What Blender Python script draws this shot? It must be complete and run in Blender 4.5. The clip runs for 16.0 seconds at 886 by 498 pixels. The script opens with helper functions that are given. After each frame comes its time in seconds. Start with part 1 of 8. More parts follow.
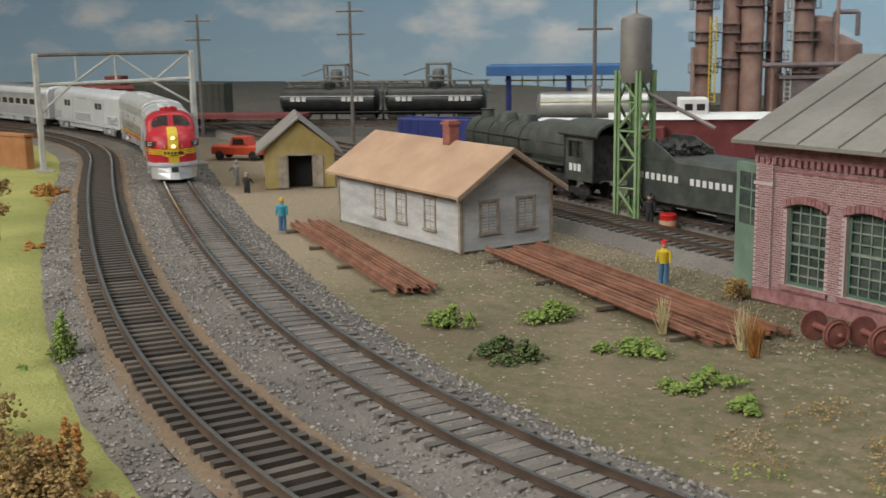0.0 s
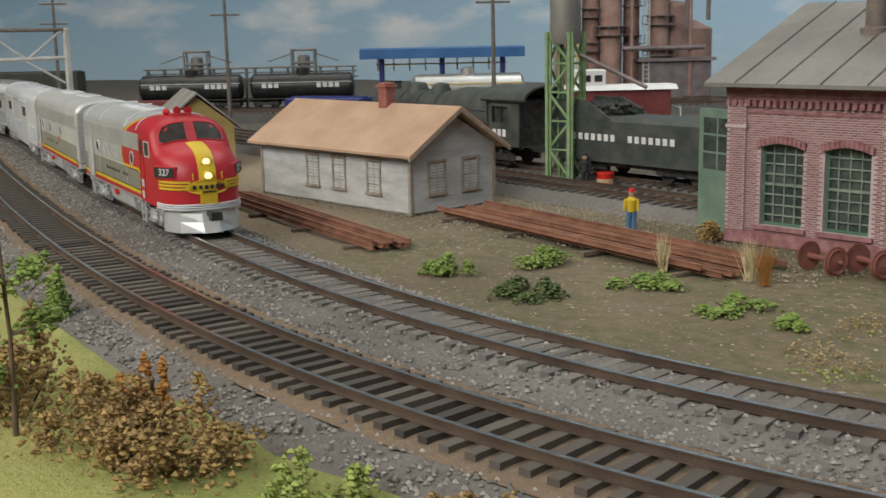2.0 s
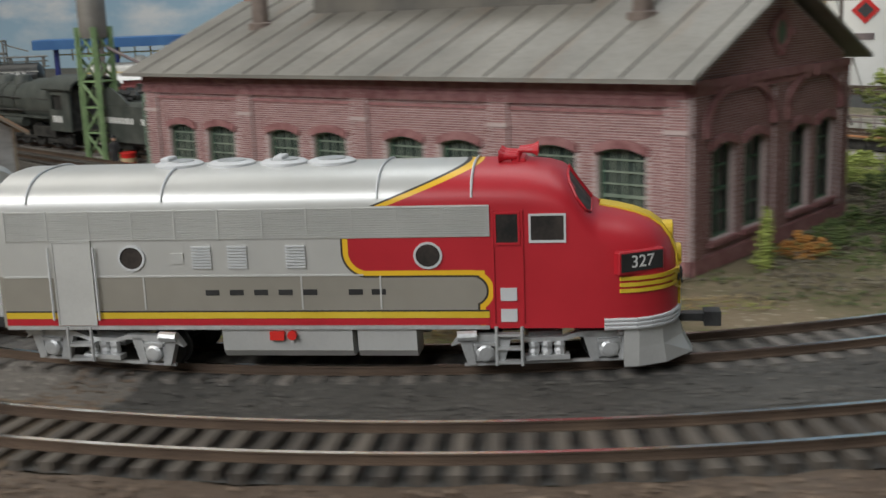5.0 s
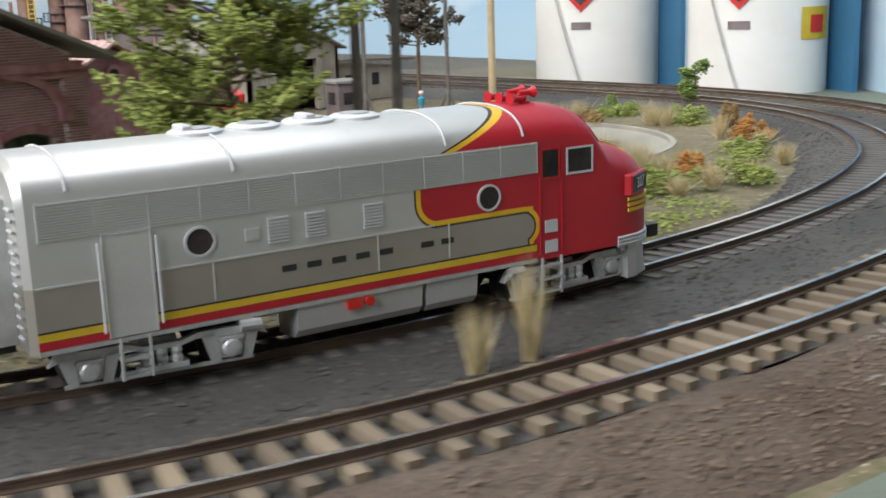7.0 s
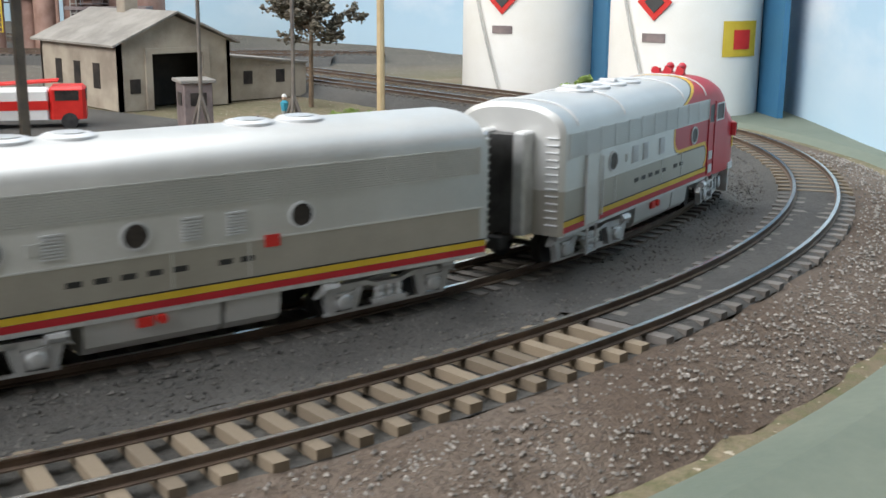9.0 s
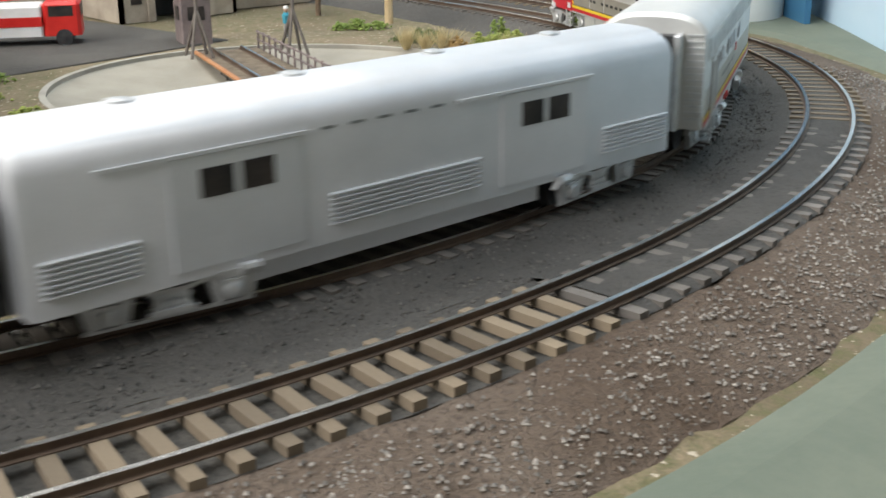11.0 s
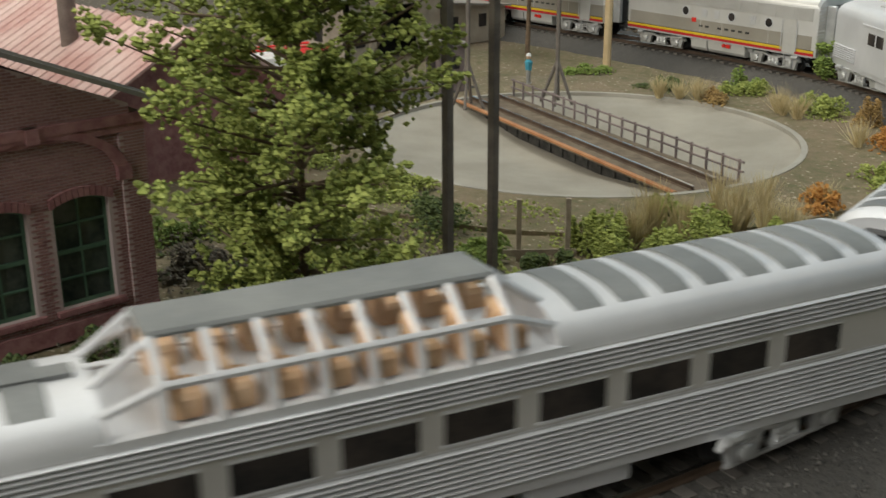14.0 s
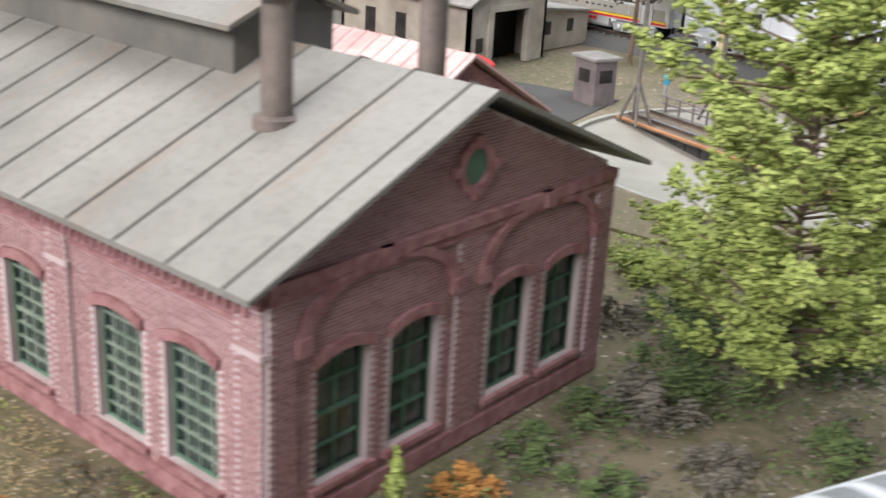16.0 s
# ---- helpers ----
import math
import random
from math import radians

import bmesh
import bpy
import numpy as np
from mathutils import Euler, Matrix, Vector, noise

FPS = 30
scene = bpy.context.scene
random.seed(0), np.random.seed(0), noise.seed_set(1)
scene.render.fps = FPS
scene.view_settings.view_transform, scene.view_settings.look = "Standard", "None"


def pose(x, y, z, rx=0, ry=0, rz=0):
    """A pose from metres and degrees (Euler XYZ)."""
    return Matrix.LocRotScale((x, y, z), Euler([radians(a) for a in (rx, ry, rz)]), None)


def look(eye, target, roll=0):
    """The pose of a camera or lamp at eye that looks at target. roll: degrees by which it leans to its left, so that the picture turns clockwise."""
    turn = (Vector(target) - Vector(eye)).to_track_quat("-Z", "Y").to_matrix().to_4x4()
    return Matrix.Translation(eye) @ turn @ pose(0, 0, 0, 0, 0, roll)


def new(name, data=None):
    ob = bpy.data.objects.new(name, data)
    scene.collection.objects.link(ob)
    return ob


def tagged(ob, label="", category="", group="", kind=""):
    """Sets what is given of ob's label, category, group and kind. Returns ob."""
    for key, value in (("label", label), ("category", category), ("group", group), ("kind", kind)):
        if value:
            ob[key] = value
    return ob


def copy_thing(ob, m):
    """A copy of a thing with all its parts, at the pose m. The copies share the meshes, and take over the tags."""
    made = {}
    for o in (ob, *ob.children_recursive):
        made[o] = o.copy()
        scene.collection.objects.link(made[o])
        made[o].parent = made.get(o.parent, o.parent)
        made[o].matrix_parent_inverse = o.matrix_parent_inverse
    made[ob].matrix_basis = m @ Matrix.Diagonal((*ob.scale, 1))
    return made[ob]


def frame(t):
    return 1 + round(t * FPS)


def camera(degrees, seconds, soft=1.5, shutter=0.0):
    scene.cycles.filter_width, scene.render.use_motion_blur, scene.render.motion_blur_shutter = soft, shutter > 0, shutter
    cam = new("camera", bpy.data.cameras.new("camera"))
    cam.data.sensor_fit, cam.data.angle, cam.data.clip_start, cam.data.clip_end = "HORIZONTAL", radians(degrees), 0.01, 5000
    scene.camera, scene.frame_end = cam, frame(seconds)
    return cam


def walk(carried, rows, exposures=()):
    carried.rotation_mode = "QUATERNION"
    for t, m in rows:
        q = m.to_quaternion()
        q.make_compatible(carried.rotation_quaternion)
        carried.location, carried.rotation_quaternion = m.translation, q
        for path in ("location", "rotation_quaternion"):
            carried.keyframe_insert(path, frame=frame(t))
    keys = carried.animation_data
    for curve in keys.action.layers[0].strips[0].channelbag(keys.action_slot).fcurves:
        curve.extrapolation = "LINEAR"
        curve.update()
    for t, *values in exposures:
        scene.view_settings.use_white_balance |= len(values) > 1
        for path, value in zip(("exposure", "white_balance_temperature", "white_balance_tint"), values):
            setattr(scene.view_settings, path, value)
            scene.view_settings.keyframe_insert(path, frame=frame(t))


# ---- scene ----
# camera and its way
cam = camera(42.36, 16.0, shutter=0.5)
PATH = [
    (0.0, (0.3308, -0.3742, 0.1163, 79.07, 0.89, 56.88)),
    (0.5, (0.3109, -0.3914, 0.1105, 78.83, 1.38, 53.95)),
    (1.0, (0.2920, -0.4032, 0.1041, 78.72, 1.37, 52.43)),
    (1.5, (0.2817, -0.4110, 0.0975, 79.24, 1.34, 49.42)),
    (2.0, (0.2809, -0.4262, 0.0923, 79.24, 1.13, 47.32)),
    (2.5, (0.2859, -0.4288, 0.0955, 78.89, 1.04, 45.35)),
    (3.0, (0.2980, -0.4275, 0.0993, 78.87, 1.59, 43.95)),
    (3.5, (0.3274, -0.4250, 0.0973, 78.89, 1.79, 41.90)),
    (4.0, (0.3687, -0.4053, 0.0957, 78.97, 2.72, 40.45)),
    (4.2, (0.3876, -0.3987, 0.0907, 79.25, 2.91, 39.69)),
    (6.3, (0.6363, -0.1750, 0.1034, 76.11, 1.43, 41.29)),
    (6.5, (0.6456, -0.1400, 0.0973, 76.57, 1.97, 41.31)),
    (7.0, (0.6620, -0.0717, 0.0867, 77.26, 1.88, 42.02)),
    (7.5, (0.6921, -0.0228, 0.0849, 77.37, 1.04, 43.30)),
    (8.0, (0.7040, 0.0297, 0.0818, 77.88, 0.09, 44.35)),
    (8.2, (0.7143, 0.0395, 0.0845, 77.71, -0.25, 44.90)),
    (10.3, (0.7232, 0.1245, 0.0986, 73.46, 0.85, 49.31)),
    (10.5, (0.7213, 0.1225, 0.1005, 72.52, 0.90, 49.34)),
    (11.0, (0.7163, 0.1101, 0.1071, 70.94, 0.39, 48.73)),
    (11.5, (0.7051, 0.0809, 0.1155, 69.76, -0.41, 49.06)),
    (12.0, (0.6948, 0.0647, 0.1172, 69.72, -0.52, 48.96)),
    (12.5, (0.6800, 0.0462, 0.1251, 69.57, -0.40, 48.63)),
    (13.5, (0.6303, -0.0170, 0.1410, 69.90, 0.90, 46.24)),
    (14.0, (0.6223, -0.0232, 0.1425, 70.76, 0.29, 47.86)),
    (14.5, (0.5994, -0.0518, 0.1502, 70.90, -0.49, 47.43)),
    (15.0, (0.5505, -0.0898, 0.1555, 70.94, -2.10, 44.98)),
    (15.5, (0.5126, -0.1213, 0.1672, 69.44, -3.24, 41.88)),
    (16.0, (0.4766, -0.1524, 0.1642, 69.28, -3.15, 40.44)),
]
EXPOSURES = [(0.0, -0.70, 6550, 9), (4.2, -0.95, 6500, 8), (6.3, -0.40, 6300, 11), (7.5, 0.05, 6300, 11), (12.0, 0.08, 6800, 10), (13.3, -0.45, 7000, 9), (14.4, -0.72, 6950, 7), (15.0, 0.0, 6300, 9), (16.0, 0.27, 6200, 14)]
walk(cam, [(t, pose(*p)) for t, p in PATH], EXPOSURES)

# room light: dim surroundings, four unseen lamps added over and before the layout
world = bpy.data.worlds.new("room_air")
scene.world = world
world.use_nodes = True
world.node_tree.nodes["Background"].inputs[0].default_value = (0.75, 0.85, 1.0, 1)
world.node_tree.nodes["Background"].inputs[1].default_value = 0.26
U = 0.01  # the plan below is in centimetres


def area_light(x, y, z, target, sx, sy, watts, colour):
    data = bpy.data.lights.new("ceiling_lamp", "AREA")
    data.shape, data.size, data.size_y, data.energy, data.color = "RECTANGLE", sx * U, sy * U, watts, colour
    ob = new("ceiling_lamp", data)
    ob.matrix_world = look((x * U, y * U, z * U), tuple(v * U for v in target))
    return ob


area_light(-70, -140, 120, (-20, 0, 0), 160, 60, 27.0, (1.0, 0.94, 0.84))
# added low and frontal, to brighten the train sides and front wall
area_light(50, -165, 105, (42, 10, 2), 120, 70, 39.0, (0.97, 0.98, 1.0))
# added over the back yard, to brighten the white tanks and backdrop
area_light(5, 52, 118, (18, 84, 10), 160, 60, 17.0, (0.93, 0.97, 1.0))
area_light(-110, 20, 150, (-85, 40, 0), 120, 60, 9.0, (1.0, 0.95, 0.88))


# ---- materials ----
class Nodes:
    """Short node building."""

    def __init__(self, name):
        self.m = bpy.data.materials.new(name)
        self.m.use_nodes = True
        self.t = self.m.node_tree
        self.b = self.t.nodes["Principled BSDF"]
        self.tex = self.t.nodes.new("ShaderNodeTexCoord")

    def put(self, socket, v):
        if hasattr(v, "is_linked"):
            self.t.links.new(v, socket)
        else:
            socket.default_value = v

    def math(self, op, a, b=0.0, c=0.0):
        n = self.t.nodes.new("ShaderNodeMath")
        n.operation = op
        for i, v in enumerate((a, b, c)):
            self.put(n.inputs[i], v)
        return n.outputs[0]

    def noise(self, scale, detail=4.0, rough=0.6, stretch=None, coord="Object"):
        n = self.t.nodes.new("ShaderNodeTexNoise")
        n.inputs["Scale"].default_value = scale
        n.inputs["Detail"].default_value = detail
        n.inputs["Roughness"].default_value = rough
        src = self.tex.outputs[coord]
        if stretch:
            m = self.t.nodes.new("ShaderNodeMapping")
            m.inputs["Scale"].default_value = stretch
            self.t.links.new(src, m.inputs["Vector"])
            src = m.outputs[0]
        self.t.links.new(src, n.inputs["Vector"])
        return n.outputs["Fac"]

    def ramp(self, fac, lo, hi):
        n = self.t.nodes.new("ShaderNodeMapRange")
        n.inputs["From Min"].default_value, n.inputs["From Max"].default_value = lo, hi
        self.put(n.inputs["Value"], fac)
        return n.outputs[0]

    def mix(self, fac, a, b):
        n = self.t.nodes.new("ShaderNodeMix")
        n.data_type = "RGBA"
        self.put(n.inputs[0], fac)
        for i, v in ((6, a), (7, b)):
            self.put(n.inputs[i], v if hasattr(v, "is_linked") else (*v, 1))
        return n.outputs[2]

    def random(self):
        return self.t.nodes.new("ShaderNodeObjectInfo").outputs["Random"]

    def island(self):
        return self.t.nodes.new("ShaderNodeNewGeometry").outputs["Random Per Island"]

    def done(self, colour, rough=0.8, metal=0.0, bump=None, depth=0.02, spec=None):
        self.put(self.b.inputs["Base Color"], colour if hasattr(colour, "is_linked") else (*colour, 1))
        self.put(self.b.inputs["Roughness"], rough)
        self.put(self.b.inputs["Metallic"], metal)
        if spec is not None:
            self.b.inputs["Specular IOR Level"].default_value = spec
        if bump is not None:
            n = self.t.nodes.new("ShaderNodeBump")
            n.inputs["Distance"].default_value = depth * U
            n.inputs["Strength"].default_value = 1.0
            self.t.links.new(bump, n.inputs["Height"])
            self.t.links.new(n.outputs[0], self.b.inputs["Normal"])
        return self.m


def plain(name, a, b, size=1.0, rough=0.7, metal=0.0, depth=0.01, grain=0.08, stretch=None, spec=None):
    """Two tones: wide stains of about size cm and a fine grain of grain cm."""
    n = Nodes(name)
    wide = n.ramp(n.noise(100 / size, 4, 0.6, stretch), 0.35, 0.65)
    fine = n.noise(100 / grain, 3, 0.6, stretch)
    f = n.math("MULTIPLY_ADD", fine, 0.5, n.math("MULTIPLY", wide, 0.6))
    return n.done(n.mix(n.ramp(f, 0.25, 0.85), a, b), rough, metal, fine if depth else None, depth, spec)


def pieces(name, a, b, rough=0.8, depth=0.01, by="island", grain=0.06):
    """A tone of its own for each piece."""
    n = Nodes(name)
    rnd = n.island() if by == "island" else n.random()
    fine = n.noise(100 / grain, 3, 0.6)
    f = n.math("MULTIPLY_ADD", fine, 0.4, n.math("MULTIPLY", rnd, 0.75))
    return n.done(n.mix(n.ramp(f, 0.15, 0.95), a, b), rough, 0.0, fine, depth)


def glow(name, colour, strength):
    n = Nodes(name)
    n.b.inputs["Emission Color"].default_value = (*colour, 1)
    n.b.inputs["Emission Strength"].default_value = strength
    return n.done(colour, 0.4)


def clear_glass(name, tint=(0.8, 0.85, 0.85)):
    n = Nodes(name)
    n.b.inputs["Transmission Weight"].default_value = 1.0
    n.b.inputs["IOR"].default_value = 1.1
    return n.done(tint, 0.08)


def ground_material():
    n = Nodes("yard_earth")
    grit = n.noise(900, 3, 0.7)
    stain = n.noise(9, 5, 0.6)
    green = n.noise(14, 6, 0.65)
    base = n.mix(n.ramp(stain, 0.35, 0.65), (0.17, 0.13, 0.08), (0.30, 0.235, 0.15))
    base = n.mix(n.ramp(n.math("MULTIPLY", n.ramp(green, 0.33, 0.50), n.ramp(n.noise(160, 3, 0.7), 0.3, 0.7)), 0.1, 0.9), base, (0.12, 0.125, 0.05))
    base = n.mix(n.ramp(grit, 0.3, 0.75), n.mix(0.45, base, (0.08, 0.06, 0.04)), base)
    sep = n.t.nodes.new("ShaderNodeSeparateXYZ")
    n.t.links.new(n.tex.outputs["Object"], sep.inputs[0])
    spread = n.math("ADD", n.math("MULTIPLY", sep.outputs[0], -1.0), n.math("MULTIPLY", n.noise(18, 4, 0.6), 0.16))
    sand = n.mix(n.ramp(grit, 0.3, 0.7), (0.25, 0.19, 0.125), (0.37, 0.30, 0.21))
    back = n.ramp(sep.outputs[1], 0.05, 0.13)
    west = n.ramp(spread, 0.16, 0.30)
    base = n.mix(n.math("MULTIPLY", n.math("MULTIPLY", west, n.math("SUBTRACT", 1.0, back)), 0.85), base, sand)
    base = n.mix(n.math("MULTIPLY", n.math("MULTIPLY", west, back), 0.8), base, n.mix(stain, (0.075, 0.068, 0.06), (0.13, 0.115, 0.10)))
    speck = n.ramp(n.noise(420, 1, 0.4), 0.68, 0.74)
    base = n.mix(speck, base, (0.45, 0.39, 0.30))
    return n.done(base, 0.95, 0.0, n.math("ADD", grit, n.noise(250, 3, 0.6)), 0.05)


def scatter_material(name, a, b, c, depth=0.06):
    n = Nodes(name)
    grit = n.noise(700, 4, 0.75)
    base = n.mix(n.ramp(n.noise(12, 5, 0.6), 0.35, 0.65), a, b)
    base = n.mix(n.ramp(grit, 0.5, 0.75), base, c)
    return n.done(base, 0.95, 0.0, n.math("ADD", grit, n.noise(200, 3, 0.6)), depth)


def leaf_material(name, a, b):
    n = Nodes(name)
    f = n.math("MULTIPLY_ADD", n.noise(250, 3, 0.6), 0.5, n.math("MULTIPLY", n.island(), 0.6))
    return n.done(n.mix(n.ramp(f, 0.2, 0.85), a, b), 0.85, 0.0, n.noise(900, 2, 0.6), 0.03)


EARTH = ground_material()
LAWN = scatter_material("lawn_flock", (0.29, 0.31, 0.085), (0.44, 0.42, 0.14), (0.19, 0.22, 0.055), 0.1)
BALLAST = scatter_material("grey_ballast", (0.14, 0.125, 0.11), (0.22, 0.20, 0.175), (0.08, 0.072, 0.064), 0.08)
BROWNDIRT = scatter_material("brown_dirt", (0.13, 0.09, 0.062), (0.20, 0.155, 0.12), (0.06, 0.042, 0.032), 0.2)
CINDER = scatter_material("dark_cinder", (0.06, 0.057, 0.052), (0.105, 0.098, 0.088), (0.035, 0.033, 0.031), 0.09)
CORK = scatter_material("brown_shoulder", (0.21, 0.145, 0.09), (0.16, 0.115, 0.075), (0.28, 0.21, 0.14), 0.04)
STONE = pieces("ballast_stone", (0.10, 0.09, 0.08), (0.38, 0.35, 0.31), 0.95)
DARKSTONE = pieces("cinder_stone", (0.035, 0.034, 0.032), (0.145, 0.135, 0.122), 0.95)
CLOD = pieces("dirt_clod", (0.09, 0.062, 0.043), (0.25, 0.185, 0.135), 0.95)
DIRTSTONE = pieces("yard_stone", (0.15, 0.12, 0.08), (0.44, 0.38, 0.29), 0.95)
EDGE = plain("green_grey_board", (0.12, 0.145, 0.11), (0.165, 0.185, 0.14), 8, 0.75, 0, 0.02, 0.3)
CONCRETE = plain("pale_concrete", (0.28, 0.265, 0.225), (0.38, 0.36, 0.31), 3, 0.9)
RAILSIDE = plain("rusty_rail", (0.085, 0.06, 0.045), (0.15, 0.105, 0.075), 1.5, 0.6, 0.4)
RAILTOP = plain("polished_railhead", (0.62, 0.60, 0.57), (0.75, 0.73, 0.70), 2, 0.25, 1.0, 0.004)
TIE = pieces("dark_tie", (0.045, 0.038, 0.032), (0.13, 0.11, 0.09), 0.9, 0.012, "random")
TIEPALE = pieces("weathered_tie", (0.14, 0.11, 0.077), (0.28, 0.22, 0.15), 0.9, 0.012, "random")
TIEGREY = pieces("grey_tie", (0.10, 0.09, 0.08), (0.20, 0.18, 0.16), 0.9, 0.012, "random")
BRICK = pieces("red_brick", (0.215, 0.098, 0.095), (0.36, 0.20, 0.19), 0.9, 0.006)
BRICKONE = pieces("red_brick_single", (0.215, 0.098, 0.095), (0.36, 0.20, 0.19), 0.9, 0.006, "random")
MORTAR = plain("pale_mortar", (0.44, 0.34, 0.33), (0.55, 0.45, 0.43), 2, 0.95)
BRICKTRIM = plain("brick_trim", (0.23, 0.095, 0.095), (0.37, 0.19, 0.185), 0.4, 0.9)


def rusty_tin():
    n = Nodes("weathered_grey_roof")
    wide = n.ramp(n.noise(16, 4, 0.6), 0.35, 0.65)
    streak = n.ramp(n.noise(30, 4, 0.65, (1.6, 0.18, 0.4)), 0.57, 0.74)
    fine = n.noise(350, 3, 0.6)
    base = n.mix(wide, (0.17, 0.16, 0.14), (0.26, 0.245, 0.215))
    base = n.mix(n.math("MULTIPLY", streak, 0.7), base, (0.25, 0.155, 0.095))
    base = n.mix(n.math("MULTIPLY", n.ramp(fine, 0.45, 0.75), 0.35), base, (0.12, 0.112, 0.10))
    return n.done(base, 0.6, 0.05, fine, 0.006)


ROOFTIN = rusty_tin()
SEAM = plain("roof_seam", (0.10, 0.095, 0.085), (0.17, 0.155, 0.13), 3, 0.6)
RUST = plain("rust_brown", (0.16, 0.055, 0.045), (0.28, 0.105, 0.08), 0.8, 0.85)
STACK = plain("sooty_stack", (0.14, 0.11, 0.095), (0.24, 0.19, 0.16), 1.2, 0.7, 0.2)
BARGREEN = plain("weathered_bar_paint", (0.14, 0.185, 0.14), (0.26, 0.30, 0.235), 0.6, 0.7)
GREENFRAME = plain("green_window_paint", (0.06, 0.13, 0.085), (0.10, 0.19, 0.12), 1, 0.6)
DOORGREEN = plain("dull_green_door", (0.13, 0.20, 0.15), (0.19, 0.27, 0.20), 1.5, 0.7)
DARK = plain("unlit_inside", (0.012, 0.012, 0.012), (0.03, 0.028, 0.025), 2, 0.9)
PANE = plain("grimy_pane", (0.03, 0.045, 0.04), (0.085, 0.10, 0.085), 1.2, 0.12, 0, 0.0, 0.3)
CLAP = plain("grey_clapboard", (0.38, 0.375, 0.36), (0.55, 0.545, 0.53), 0.7, 0.9, 0, 0.006, 0.06, (0.3, 0.3, 1))
DEPOTROOF = plain("faded_tan_roof", (0.40, 0.255, 0.165), (0.50, 0.335, 0.225), 3, 0.95)
WOODTRIM = plain("weathered_trim", (0.26, 0.21, 0.16), (0.40, 0.34, 0.27), 0.5, 0.85)
CHIMNEY = plain("chimney_brick", (0.27, 0.09, 0.07), (0.36, 0.14, 0.11), 0.3, 0.9)
MUSTARD = plain("mustard_plaster", (0.34, 0.25, 0.085), (0.46, 0.36, 0.15), 2, 0.9)
GREYROOF = plain("grey_felt_roof", (0.20, 0.185, 0.165), (0.29, 0.27, 0.24), 2, 0.95)
TOWERGREEN = plain("tower_green", (0.17, 0.27, 0.12), (0.27, 0.38, 0.19), 1, 0.7)
TOWERTANK = plain("tower_tank_grey", (0.15, 0.14, 0.125), (0.23, 0.215, 0.19), 2, 0.6, 0.2)
ENGINE = plain("engine_black_green", (0.035, 0.042, 0.036), (0.075, 0.082, 0.072), 1, 0.6)
ENGINEDARK = plain("engine_running_gear", (0.02, 0.02, 0.02), (0.07, 0.068, 0.062), 0.4, 0.55, 0.3)
LETTER = plain("white_lettering", (0.62, 0.62, 0.60), (0.75, 0.75, 0.72), 0.5, 0.7, 0, 0)
TANKBLACK = plain("glossy_black_tank", (0.012, 0.013, 0.013), (0.035, 0.036, 0.035), 1, 0.35)
SILVERTANK = plain("silver_tank", (0.55, 0.54, 0.50), (0.68, 0.67, 0.63), 2, 0.35, 0.7)
BLUE = plain("blue_canopy", (0.03, 0.11, 0.28), (0.05, 0.15, 0.34), 3, 0.5)
DARKBLUE = plain("dark_blue_paint", (0.02, 0.03, 0.14), (0.04, 0.05, 0.2), 2, 0.4)
MAROON = plain("maroon_car", (0.14, 0.028, 0.028), (0.21, 0.05, 0.045), 1.5, 0.7)
WHITE = plain("white_paint", (0.70, 0.69, 0.66), (0.80, 0.79, 0.77), 2, 0.6)
REFINERY = plain("rust_red_column", (0.25, 0.145, 0.11), (0.37, 0.235, 0.19), 2, 0.8)
PIPE = plain("dull_pipe", (0.16, 0.13, 0.13), (0.26, 0.21, 0.20), 1.2, 0.6, 0.3)
YELLOW = plain("yellow_paint", (0.62, 0.42, 0.02), (0.70, 0.50, 0.04), 1.5, 0.5)
POLE = plain("pole_wood", (0.11, 0.095, 0.085), (0.19, 0.165, 0.14), 1, 0.85)
PALEPOLE = plain("pale_wood_pole", (0.48, 0.36, 0.20), (0.58, 0.45, 0.27), 1, 0.8)
GANTRYGREY = plain("pale_grey_steel", (0.42, 0.41, 0.38), (0.55, 0.54, 0.50), 1, 0.6)
RACKGREY = plain("dull_rack_steel", (0.17, 0.165, 0.15), (0.26, 0.25, 0.23), 1, 0.7, 0.2)
RUSTRAIL = plain("stacked_rusty_rail", (0.17, 0.075, 0.045), (0.30, 0.14, 0.085), 1.2, 0.85)
SLEEPER = plain("old_sleeper", (0.10, 0.075, 0.05), (0.19, 0.15, 0.105), 0.8, 0.9)
RED = plain("red_paint", (0.55, 0.015, 0.012), (0.66, 0.03, 0.022), 1.5, 0.4)
REDORANGE = plain("orange_red_paint", (0.58, 0.06, 0.02), (0.68, 0.10, 0.04), 1.5, 0.4)
ORANGEWALL = plain("orange_brown_wall", (0.36, 0.15, 0.06), (0.45, 0.22, 0.10), 1.5, 0.85)
FLESH = plain("figure_paint", (0.45, 0.28, 0.19), (0.52, 0.33, 0.22), 0.5, 0.7)
DENIM = plain("blue_overalls", (0.06, 0.14, 0.24), (0.09, 0.20, 0.32), 0.4, 0.8)
TEAL = plain("teal_shirt", (0.04, 0.26, 0.36), (0.06, 0.34, 0.44), 0.4, 0.8)
BLACKISH = plain("black_clothes", (0.02, 0.02, 0.022), (0.045, 0.045, 0.045), 0.4, 0.8)
GREYISH = plain("grey_clothes", (0.28, 0.27, 0.25), (0.36, 0.35, 0.33), 0.4, 0.8)
LEAF = leaf_material("green_foliage", (0.13, 0.17, 0.03), (0.40, 0.45, 0.12))
LEAFBRIGHT = leaf_material("bright_foliage", (0.10, 0.16, 0.03), (0.26, 0.34, 0.08))
LEAFDARK = leaf_material("deep_foliage", (0.035, 0.06, 0.02), (0.13, 0.17, 0.05))
